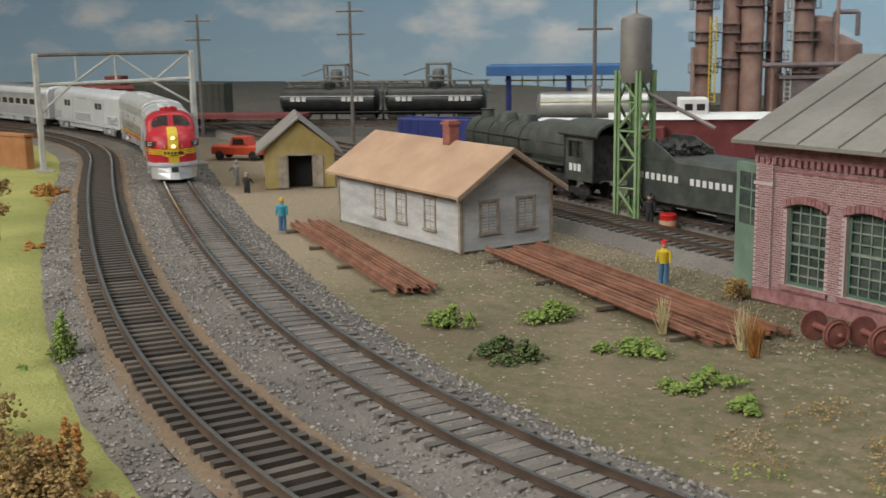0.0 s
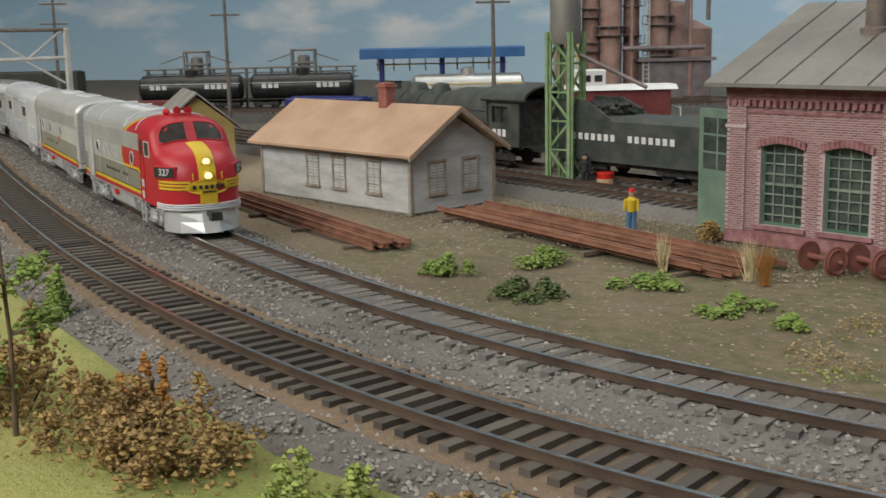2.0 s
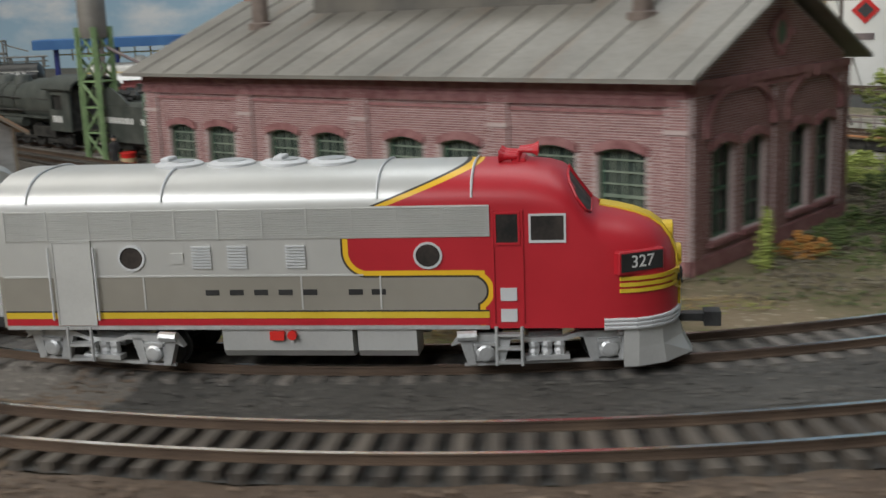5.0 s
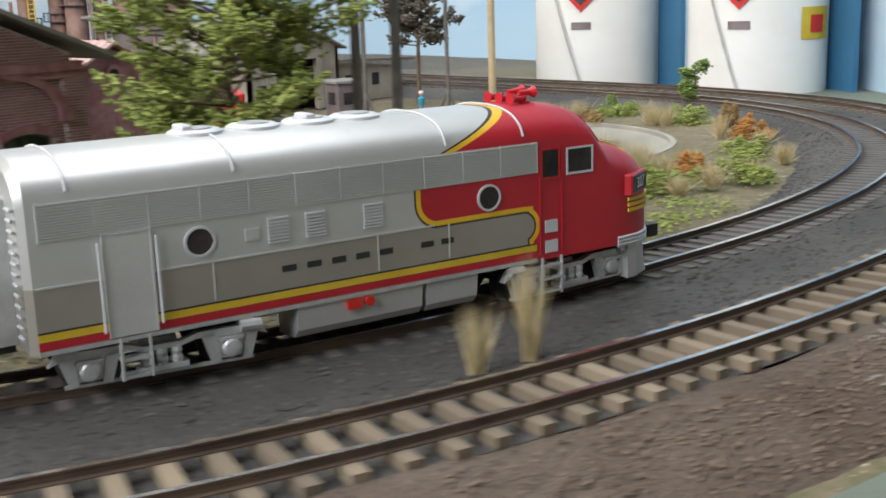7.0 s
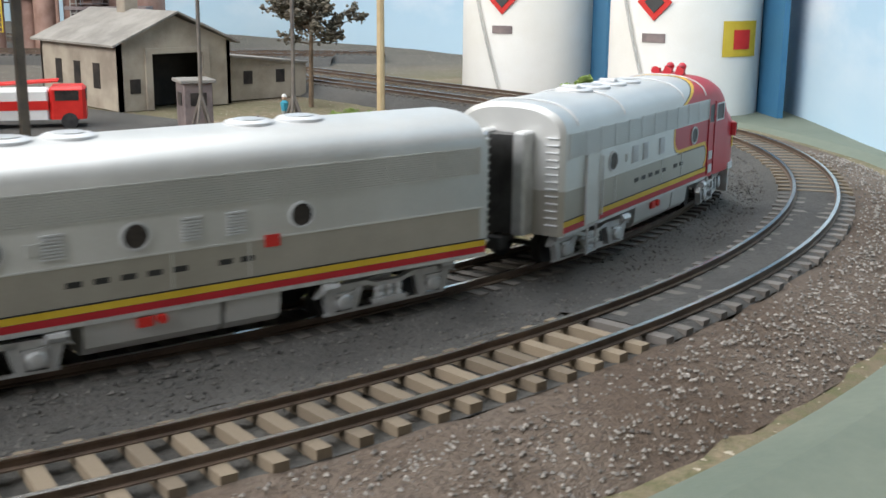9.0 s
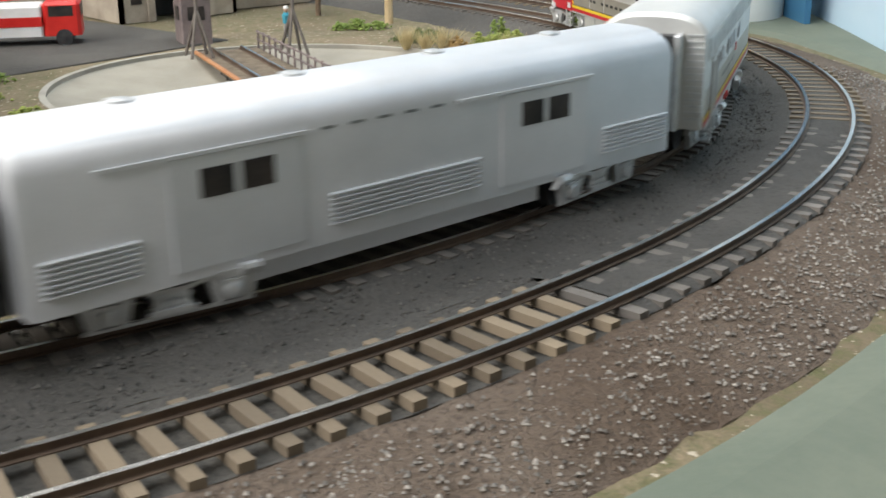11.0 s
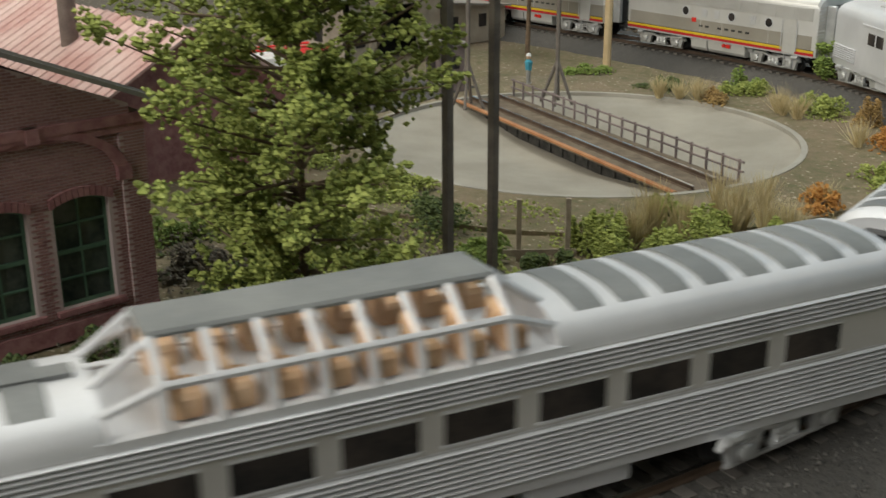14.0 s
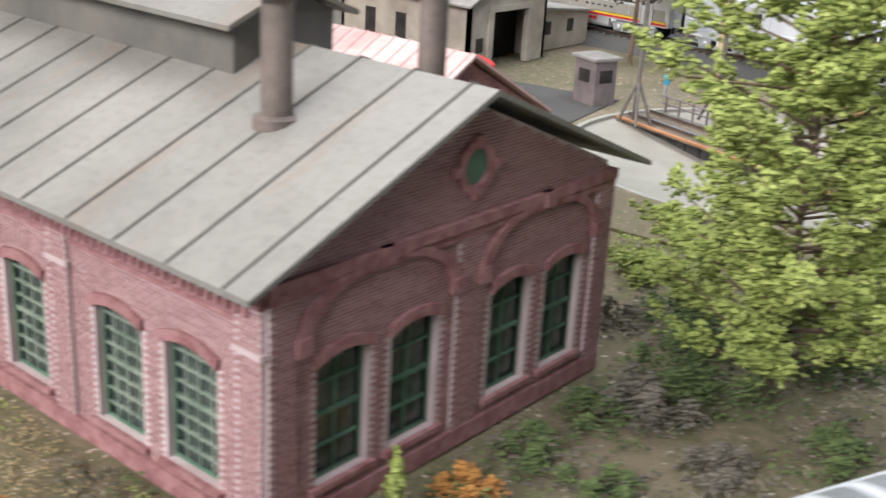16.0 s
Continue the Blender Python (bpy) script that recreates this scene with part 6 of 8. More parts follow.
def unloading_rack():
    """Steel loading platforms over the tank cars."""
    for k, (x, y) in enumerate(((-91.9, 28.4), (-83.5, 37.8))):
        ob = thing("loading_rack", x, y, 0.5, 48, "grey steel tank car loading platform with railings", "platform", "loading racks")
        ob.scale = (0.84, 1.0, 0.83)
        for i in range(7):
            part("post", G().rod((-6.9 + i * 2.3, 0.0, 0), (-6.9 + i * 2.3, 0.0, 6.0), 0.17, 0, 6), RACKGREY, ob)
            part("rail_post", G().rod((-6.9 + i * 2.3, 0.9, 4.6), (-6.9 + i * 2.3, 0.9, 6.0), 0.12, 0, 6), RACKGREY, ob)
        part("deck", G().box(-7.5, 7.5, -0.3, 1.3, 4.45, 4.6), RACKGREY, ob)
        part("top_rail", G().rod((-7.4, 0.9, 6.0), (7.4, 0.9, 6.0), 0.12).rod((-7.4, 0.9, 5.3), (7.4, 0.9, 5.3), 0.1).rod((-7.4, -0.2, 6.0), (7.4, -0.2, 6.0), 0.12), RACKGREY, ob)
        fr = G()
        for a in (-1.6, 1.6):
            for b in (-0.3, 1.3):
                fr.rod((a, b, 4.5), (a, b, 8.4), 0.17, 0, 6)
        for z in (6.6, 8.4):
            fr.rod((-1.6, -0.3, z), (1.6, -0.3, z), 0.17, 0, 6).rod((-1.6, 1.3, z), (1.6, 1.3, z), 0.17, 0, 6).rod((-1.6, -0.3, z), (-1.6, 1.3, z), 0.17, 0, 6).rod((1.6, -0.3, z), (1.6, 1.3, z), 0.17, 0, 6)
        fr.rod((-1.6, 0, 7.9), (-5.0, 0, 6.8), 0.1, 0, 6).rod((1.6, 0, 7.9), (5.0, 0, 6.8), 0.1, 0, 6)
        part("spout_frame", fr, RACKGREY, ob)
        part("pump_drum", G().turn([(0.75, 5.0), (0.85, 5.3), (0.85, 7.4), (0.6, 7.7)], 0, 14, (0, 0.5, 0)), TOWERTANK, ob)


def canopy():
    ob = thing("fuel_canopy", -64.5, 42.5, 1.2, 49, "long blue flat canopy on posts over tank cars", "canopy")
    part("roof", G().bevelbox(-8.8, 8.8, -2.6, 2.6, 5.3, 6.4, 0.1), BLUE, ob, "flat blue roof fascia")
    for x in (-6.5, 0, 6.5):
        part("post", G().rod((x, -1.2, 0), (x, -1.2, 5.4), 0.3, 0, 10), DARKBLUE, ob)
    y = G()
    for x in np.arange(-7, 7.1, 1.75):
        y.rod((x, 2.0, 3.9), (x, 2.0, 5.2), 0.08, 0, 6)
    y.rod((-7.2, 2.0, 4.6), (7.2, 2.0, 4.6), 0.08, 0, 6)
    part("railing", y, YELLOW, ob, "yellow railing")


def box_car(x, y, turn, mt, label, length=11.0, h=4.3, z=0.95, name="box_car"):
    ob = thing(name, x, y, z, turn, label, "railway car", "freight cars in the yard")
    part("body", G().bevelbox(-length / 2, length / 2, -1.6, 1.6, 1.0, h, 0.08), mt, ob)
    rb = G()
    for k in range(int(length / 0.8)):
        for s in (-1, 1):
            xx = -length / 2 + 0.4 + k * 0.8
            rb.box(xx - 0.05, xx + 0.05, *sorted((s * 1.6, s * 1.66)), 1.05, h - 0.15)
    part("side_rib", rb, mt, ob)
    part("door", G().box(-1.2, 1.2, -1.7, -1.6, 1.15, h - 0.3), mt, ob)
    part("roof_walk", G().box(-length / 2, length / 2, -0.3, 0.3, h, h + 0.12), mt, ob)
    for s in (-1, 1):
        for c in (-length / 2 + 2, length / 2 - 2):
            t = G().box(c - 1.4, c + 1.4, *sorted((s * 1.0, s * 1.2)), 0.35, 0.7)
            for xx in (c - 1, c + 1):
                t.turn([(0.5, s * 0.7), (0.5, s * 0.95)], 0, 14, (xx, 0, 0.5), "y")
            part("truck", t, ENGINEDARK, ob)
    return ob


def flat_car(x, y, turn, mt, label, length=14.0, z=0.95):
    ob = thing("flat_car", x, y, z, turn, label, "railway car", "freight cars in the yard")
    part("deck", G().bevelbox(-length / 2, length / 2, -1.5, 1.5, 1.0, 1.5, 0.05), mt, ob)
    for s in (-1, 1):
        for c in (-length / 2 + 2, length / 2 - 2):
            t = G().box(c - 1.4, c + 1.4, *sorted((s * 1.0, s * 1.2)), 0.35, 0.7)
            for xx in (c - 1, c + 1):
                t.turn([(0.5, s * 0.7), (0.5, s * 0.95)], 0, 14, (xx, 0, 0.5), "y")
            part("truck", t, ENGINEDARK, ob)
    return ob


def caboose(x, y, turn, mt, label, z, length=9.5, top=None):
    ob = thing("caboose", x, y, z, turn, label, "railway car", "freight cars in the yard")
    top = top or mt
    part("body", G().bevelbox(-length / 2, length / 2, -1.55, 1.55, 0.9, 3.9, 0.06), mt, ob)
    part("roof", G().prism([(-1.8, 3.85), (1.8, 3.85), (1.2, 4.2), (-1.2, 4.2)], "x", -length / 2 - 0.5, length / 2 + 0.5), top, ob, "low curved roof")
    part("cupola", G().bevelbox(-1.2, 1.0, -1.2, 1.2, 4.1, 5.4, 0.08), top, ob, "raised cupola")
    part("cupola_window", G().box(-0.8, -0.2, -1.23, 1.23, 4.5, 5.0).box(0.1, 0.7, -1.23, 1.23, 4.5, 5.0), SMOKEPANE, ob)
    for s in (-1, 1):
        part("end_railing", G().rod((s * (length / 2 + 0.8), -1.4, 1.0), (s * (length / 2 + 0.8), -1.4, 2.4), 0.05).rod((s * (length / 2 + 0.8), 1.4, 1.0), (s * (length / 2 + 0.8), 1.4, 2.4), 0.05).rod((s * (length / 2 + 0.8), -1.4, 2.4), (s * (length / 2 + 0.8), 1.4, 2.4), 0.05), top, ob)
        for c in (-length / 2 + 1.5, length / 2 - 1.5):
            t = G().box(c - 1.2, c + 1.2, *sorted((s * 1.0, s * 1.2)), 0.35, 0.7)
            part("truck", t, ENGINEDARK, ob)
    return ob


def refinery():
    ob = thing("refinery", -60.7, 69.7, 0, 50, "cluster of rust-red refinery columns with pipes and ladders", "refinery")
    cols = ((-7.6, 0, 1.0, 15.5), (-4.2, 1.5, 1.1, 17.0), (-1.9, 0.5, 1.35, 22), (0.9, 2.0, 1.0, 19), (3.8, 0.0, 1.25, 15.4), (6.0, 2.6, 2.2, 12.2))
    for x, y, r, h in cols:
        c = part("column", G().turn([(r, 0), (r, h - 0.4), (r * 0.8, h), (0.1, h + 0.3)], 0, 20, (x, y, 0)), REFINERY, ob, "rust-red process column", True)
        if r < 1.5:
            for z in (h - 2.2, h * 0.62, h * 0.38):
                g = G().turn([(r + 0.75, z), (r + 0.75, z + 0.12), (r, z + 0.12), (r, z)], 0, 14, (x, y, 0))
                for k in range(10):
                    a = 2 * math.pi * k / 10
                    g.rod((x + (r + 0.7) * math.cos(a), y + (r + 0.7) * math.sin(a), z), (x + (r + 0.7) * math.cos(a), y + (r + 0.7) * math.sin(a), z + 1.1), 0.05, 0, 5)
                g.turn([(r + 0.75, z + 1.05), (r + 0.75, z + 1.15), (r + 0.68, z + 1.15)], 0, 14, (x, y, 0))
                part("gallery", g, PIPE, c)
    for x, y, h, mt in ((-6.7, -1.6, 12.5, YELLOW), (2.0, -1.6, 15.0, GANTRYGREY)):
        g = G().rod((x - 0.35, y, 2.5), (x - 0.35, y, h), 0.09, 0, 6).rod((x + 0.35, y, 2.5), (x + 0.35, y, h), 0.09, 0, 6)
        for k in range(int(h * 1.6)):
            g.rod((x - 0.35, y, 2.6 + k * 0.55), (x + 0.35, y, 2.6 + k * 0.55), 0.06, 0, 5)
            if 2.6 + k * 0.55 > h - 0.6:
                break
        part("ladder", g, mt, ob, "caged ladder")
    for x, y, h in ((0.2, -1.8, 24), (-9.0, -1.8, 9), (7.4, -1.5, 16)):
        part("pipe", G().rod((x, y, 0), (x, y, h), 0.22, 0, 8), REFINERY, ob)
    lp = G().rod((-1, -2, 6.8), (9, -2, 6.8), 0.3).rod((7.6, 1, 9), (7.6, 1, 12.8), 0.28).rod((7.6, 1, 12.8), (10.2, 1, 12.8), 0.28).rod((10.2, 1, 12.8), (10.2, 1, 10), 0.28)
    part("cross_pipe", lp, PIPE, ob, "dull overhead pipes")
    part("pump_house", G().bevelbox(1.5, 10, -1.5, 3.5, 0, 5.2, 0.1).box(1.0, 10.5, -2.0, 4.0, 5.2, 5.6), PIPE, ob)
    part("low_tank", G().turn([(2.6, 0), (2.6, 9.0), (0.2, 10.2)], 0, 20, (9.0, 4.5, 0)), REFINERY, ob, "", True)


def pole(x, y, z0, h, bars, turn, mt, label, group="telegraph poles"):
    ob = thing("telegraph_pole", x, y, z0, turn, label, "utility pole", group)
    part("mast", G().rod((0, 0, 0), (0, 0, h), 0.2, 0, 8, 0.13), mt, ob)
    for z in bars:
        part("crossarm", G().box(-1.35, 1.35, -0.1, 0.1, z, z + 0.16), mt, ob)
        ins = G()
        for k in (-1.2, -0.75, 0.75, 1.2):
            ins.rod((k, 0, z + 0.16), (k, 0, z + 0.42), 0.06, 0, 5)
        part("insulator", ins, GANTRYGREY, ob)
    return ob


def signal_bridge():
    ob = thing("signal_bridge", 0, 0, 0, 0, "pale grey steel bridge spanning both tracks", "gantry")
    a, b = Vector((-63.5, -13.9, 0)), Vector((-60.8, -1.7, 0))
    for p in (a, b):
        part("upright", G().bevelbox(p.x - 0.22, p.x + 0.22, p.y - 0.22, p.y + 0.22, 0, 10.1, 0.05), GANTRYGREY, ob)
        part("footing", G().bevelbox(p.x - 0.8, p.x + 0.8, p.y - 0.8, p.y + 0.8, -0.1, 0.7, 0.15), CONCRETE, ob)
    up = lambda p, z: (p.x, p.y, z)
    part("top_chord", G().rod(up(a, 10.0), up(b, 10.0), 0.16, 0, 6), POLE, ob)
    part("bottom_chord", G().rod(up(a, 7.6), up(b, 7.8), 0.16, 0, 6), GANTRYGREY, ob)
    for t0, t1, za, zb in ((0, 0.22, 5.2, 7.6), (0.22, 0.5, 7.6, 10), (0.75, 0.5, 7.7, 10), (1.0, 0.72, 5.6, 7.75), (0.5, 0.5, 7.7, 10), (0.25, 0.25, 7.6, 10), (0.75, 0.98, 7.7, 10)):
        p, q = a.lerp(b, t0), a.lerp(b, t1)
        part("brace", G().rod(up(p, za), up(q, zb), 0.1, 0, 6), GANTRYGREY, ob)


def figure(x, y, turn, shirt, legs, hat, label, z=0.0, reach=0.0):
    """A painted model figure in one mesh."""
    g = G()
    for s in (-1, 1):
        g.rod((0.0, s * 0.13, 0), (0, s * 0.11, 0.95), 0.11, 0, 8, 0.13)
        g.rod((0.02, s * 0.27, 1.5), (0.1 + reach, s * 0.33, 0.95 + reach * 0.6), 0.075, 1, 6, 0.06)
        g.box(-0.1, 0.2, s * 0.13 - 0.09, s * 0.13 + 0.09, 0, 0.1, 0)
    g.turn([(0.2, 0.9), (0.22, 1.1), (0.27, 1.45), (0.12, 1.6)], 1, 10)
    g.turn([(0.05, 1.58), (0.13, 1.66), (0.145, 1.78), (0.1, 1.9), (0.02, 1.93)], 2, 10)
    g.turn([(0.19, 1.83), (0.15, 1.86), (0.13, 1.97), (0.02, 2.0)], 3, 10)
    solo("model_figure", g, [legs, shirt, FLESH, hat], label, "figurine", "painted model figures", smooth=True, at=(x, y, z, turn))


def rail_pile(x0, y0, x1, y1, count, width, label, seed):
    rnd = random.Random(seed)
    d = Vector((x1 - x0, y1 - y0, 0))
    L = d.length
    ob = thing("rail_pile", x0, y0, 0, math.degrees(math.atan2(d.y, d.x)), label, "rail stack")
    sec = [(-0.1, 0), (0.1, 0), (0.1, 0.03), (0.03, 0.05), (0.03, 0.15), (0.06, 0.17), (0.06, 0.21), (-0.06, 0.21), (-0.06, 0.17), (-0.03, 0.15), (-0.03, 0.05), (-0.1, 0.03)]
    for k in range(count):
        y = -width / 2 + width * (k + 0.5) / count + rnd.uniform(-0.05, 0.05)
        z = 0.13 + (0.20 if rnd.random() < 0.2 else 0.0)
        a, b = rnd.uniform(-0.3, 0.5), L + rnd.uniform(-0.8, 0.4)
        s = rnd.uniform(-0.12, 0.12)
        g = G().loft([[(a, y + p, z + q) for p, q in sec], [(b, y + s + p, z + q) for p, q in sec]])
        part("rail", g, RUSTRAIL, ob, "rusty rail length")
    for k in range(4):
        x = L * (0.08 + 0.28 * k)
        part("bearer", G().box(x - 0.15, x + 0.15, -width / 2 - 0.6, width / 2 + 0.2, -0.02, 0.13), SLEEPER, ob, "old wooden bearer")


def wheelset(x, y, turn):
    ob = thing("wheelset", x, y, 0, turn, "rusty red-brown loose wheelset on the ground", "wheelset", "loose wheelsets by the brick house")
    for s in (-1, 1):
        w = G().turn([(0.08, s * 0.86), (0.2, s * 0.85), (0.36, s * 0.8), (0.46, s * 0.85), (0.48, s * 0.76), (0.56, s * 0.75), (0.56, s * 0.68), (0.34, s * 0.7), (0.17, s * 0.66)], 0, 26, (0, 0, 0.56), "y")
        part("wheel", w, RUST, ob, "flanged wheel", True)
    part("axle", G().turn([(0.07, -1.1), (0.08, -0.85), (0.13, -0.7), (0.1, 0), (0.13, 0.7), (0.08, 0.85), (0.07, 1.1)], 0, 12, (0, 0, 0.56), "y"), RUST, ob, "", True)


# ---- planting ----
def bush(x, y, r, h, mt, label, seed, z=0.0, n=None, name="bush"):
    rnd = random.Random(seed)
    ob = thing(name, x, y, z, 0, label, "bush", "yard bushes")
    g = G()
    n = n or int(200 + r * 330 + r * h * 110)
    lobes = []
    for k in range(3 + int(r * 3)):
        a, q = rnd.uniform(0, 6.283), r * rnd.uniform(0.0, 0.72) ** 0.8
        lobes.append((q * math.cos(a), q * math.sin(a), r * rnd.uniform(0.2, 0.42), h * rnd.uniform(0.45, 1.05) * (1.05 - 0.5 * q / r)))
    for k in range(n):
        cx, cy, lr, lh = lobes[rnd.randrange(len(lobes))]
        a, u = rnd.uniform(0, 6.283), min(1.4, abs(rnd.gauss(0, 0.6)))
        top = lh * max(0.1, 1 - 0.55 * u * u)
        g.blob(cx + lr * u * math.cos(a), cy + lr * u * math.sin(a), 0.05 + top * rnd.random() ** 0.6, rnd.uniform(0.04, 0.11), 0, 0.8, rnd)
    part("foliage", g, mt, ob)
    st = G()
    for k in range(6):
        a = rnd.uniform(0, 6.283)
        st.rod((0, 0, 0), (r * 0.35 * math.cos(a), r * 0.35 * math.sin(a), h * 0.45), 0.05, 0, 5, 0.02)
    part("stem", st, BARK, ob)


def tuft(x, y, h, mt, label, seed, z=0.0, spread=0.5, n=90):
    rnd = random.Random(seed)
    g = G()
    for k in range(n):
        a, q = rnd.uniform(0, 6.283), rnd.uniform(0, 0.18)
        b = rnd.gauss(0, spread)
        c = rnd.gauss(0, spread)
        l = h * rnd.uniform(0.6, 1.1)
        p = Vector((q * math.cos(a), q * math.sin(a), 0))
        e = p + Vector((b * 0.6, c * 0.6, l))
        w = Vector((math.cos(a), math.sin(a), 0)) * 0.03
        g.add([p - w, p + w, e], [(0, 1, 2)])
        g.add([p - w.orthogonal() * 0, p + Vector((-w.y, w.x, 0)), e], [(0, 1, 2)])
    solo("grass_tuft", g, mt, label, "grass", "dry grass tufts", at=(x, y, z))


def tree(x, y, h, r, mt, label, seed, lower=0.12, clumps=260, trunk=0.28, z=0.0, droop=0.15, leaf=0.22):
    rnd = random.Random(seed)
    ob = thing("tree", x, y, z, 0, label, "tree")
    g = G()
    g.rod((0, 0, -0.1), (0.1, 0.05, h * 0.5), trunk, 0, 9, trunk * 0.6).rod((0.1, 0.05, h * 0.5), (0, 0, h * 0.95), trunk * 0.6, 0, 8, 0.05)
    crown = G()
    limbs = int(clumps / 9)
    for k in range(limbs):
        t = lower + (0.97 - lower) * (k + rnd.random()) / limbs
        a = rnd.uniform(0, 6.283)
        reach = r * (1 - ((t - 0.38) / 0.66) ** 2 if t > 0.38 else 0.55 + 0.45 * t / 0.38) * rnd.uniform(0.55, 1.12)
        reach = max(reach * (0.8 + 0.4 * math.sin(a * 2.0 + t * 9.0)), 0.5)
        p0 = Vector((0.08, 0.04, h * t * 0.9))
        p1 = p0 + Vector((math.cos(a) * reach, math.sin(a) * reach, reach * rnd.uniform(0.25, 0.75) - droop * reach))
        g.rod(p0, p1, 0.06, 0, 5, 0.02)
        for j in range(6):
            u = rnd.uniform(0.4, 1.02)
            base = p0.lerp(p1, u)
            tip = base + Vector((math.cos(a + rnd.gauss(0, 0.7)) * 0.75, math.sin(a + rnd.gauss(0, 0.7)) * 0.75, rnd.uniform(0.2, 0.9))) * (0.55 + 0.1 * r)
            for i in range(24):
                v = rnd.random()
                fat = 0.26 * (1.1 - v)
                q = base.lerp(tip, v) + Vector((rnd.gauss(0, fat), rnd.gauss(0, fat), rnd.gauss(0, fat * 0.7)))
                crown.blob(q.x, q.y, q.z, leaf * rnd.uniform(0.4, 0.95), 0, 0.75, rnd)
    part("trunk", g, BARK, ob, "slender twiggy trunk and limbs", True)
    part("crown", crown, mt, ob, "uneven leafy crown")
    return ob


# ---- behind the brick house ----
def turntable():
    cx, cy, r, dep = 23.4, 42.4, 11.2, 0.95
    ob = thing("turntable", cx, cy, 0, 0, "turntable in a round pale concrete pit with a railed bridge", "turntable")
    wall = G().hoop([(r, -dep), (r, 0.07), (r + 0.32, 0.07), (r + 0.32, -dep)])
    solo("pit_apron", G().hoop([(r + 0.3, -0.5), (r + 0.3, 0.03), (16.6, 0.10), (16.6, -0.5)]), EARTH, "bare earth round the turntable pit", "ground", kind="structure", at=(cx, cy, 0, 0))
    part("pit_wall", wall, CONCRETE, ob, "low round concrete wall")
    part("pit_floor", G().turn([(0.05, -dep - 0.9), (r + 0.3, -dep - 0.9), (r + 0.2, -0.12), (r - 0.9, -0.3), (4.0, -dep), (0.05, -dep - 0.1)], 0, 64), PITFLOOR, ob, "pale dished pit floor")
    br = G()
    L = r - 0.25
    for y in (-1.25, 1.25):
        br.prism([(-L, -0.15), (L, -0.15), (L, -0.6), (L * 0.85, -0.9), (-L * 0.85, -0.9), (-L, -0.6)], "y", y - 0.1, y + 0.1)
        for k in range(18):
            x = -L * 0.95 + k * L * 1.9 / 17
            br.box(x - 0.06, x + 0.06, *sorted((y, y + (0.18 if y > 0 else -0.18))), -0.85, -0.2)
    b = part("bridge", br, ENGINEDARK, ob, "dark plate girder bridge")
    b.matrix_basis = pose(0, 0, 0, 0, 0, -17)
    part("deck", G().box(-L, L, -1.9, 1.9, -0.15, -0.02), SLEEPER, b, "dark timber deck")
    for y in (-0.86, 0.86):
        part("bridge_rail", rail_profile(*straight(-L, y, L, y), 0, 0.2, G()), [RAILSIDE, RAILTOP], b)
    part("deck_edge", G().box(-L, L, -2.0, -1.75, -0.02, 0.08), ORANGEWALL, b, "orange-brown deck edge plank")
    for k in range(19):
        x = -L + 0.3 + k * (2 * L - 0.6) / 18
        part("railing_post", G().rod((x, 1.85, -0.05), (x, 1.85, 1.05), 0.07, 0, 6), PIPE, b)
    for z in (0.5, 0.95):
        part("handrail", G().rod((-L, 1.85, z), (L, 1.85, z), 0.06, 0, 6), PIPE, b)
    hut = thing("control_cabin", 9.6, 45.4, 0, -17, "small dark turntable control cabin", "cabin")
    part("wall", G().bevelbox(-1.0, 1.0, -0.9, 0.9, 0, 2.9, 0.06), PIPE, hut)
    part("roof", G().bevelbox(-1.2, 1.2, -1.1, 1.1, 2.9, 3.1, 0.05), GREYROOF, hut)
    part("pane", G().box(-0.5, 0.5, -0.94, -0.9, 1.5, 2.3).box(1.0, 1.03, -0.5, 0.5, 1.5, 2.3), SMOKEPANE, hut)
    for x, y in ((17.0, 47.6), (14.0, 43.2)):
        a = thing("light_mast", x, y, 0, -17, "dark timber trestle mast beside the turntable", "mast", "turntable masts")
        g = G().rod((0, 0, 2.2), (0, 0, 9.5), 0.13, 0, 6)
        part("mast", g, POLE, a)
        for q in ((-0.8, -0.6), (0.8, -0.6), (0.8, 0.6), (-0.8, 0.6)):
            part("leg", G().rod((*q, 0), (0, 0, 2.6), 0.1, 0, 6), POLE, a)
        part("crossbar", G().rod((-2.4, 0, 9.0), (2.4, 0, 9.0), 0.1, 0, 6), POLE, a)


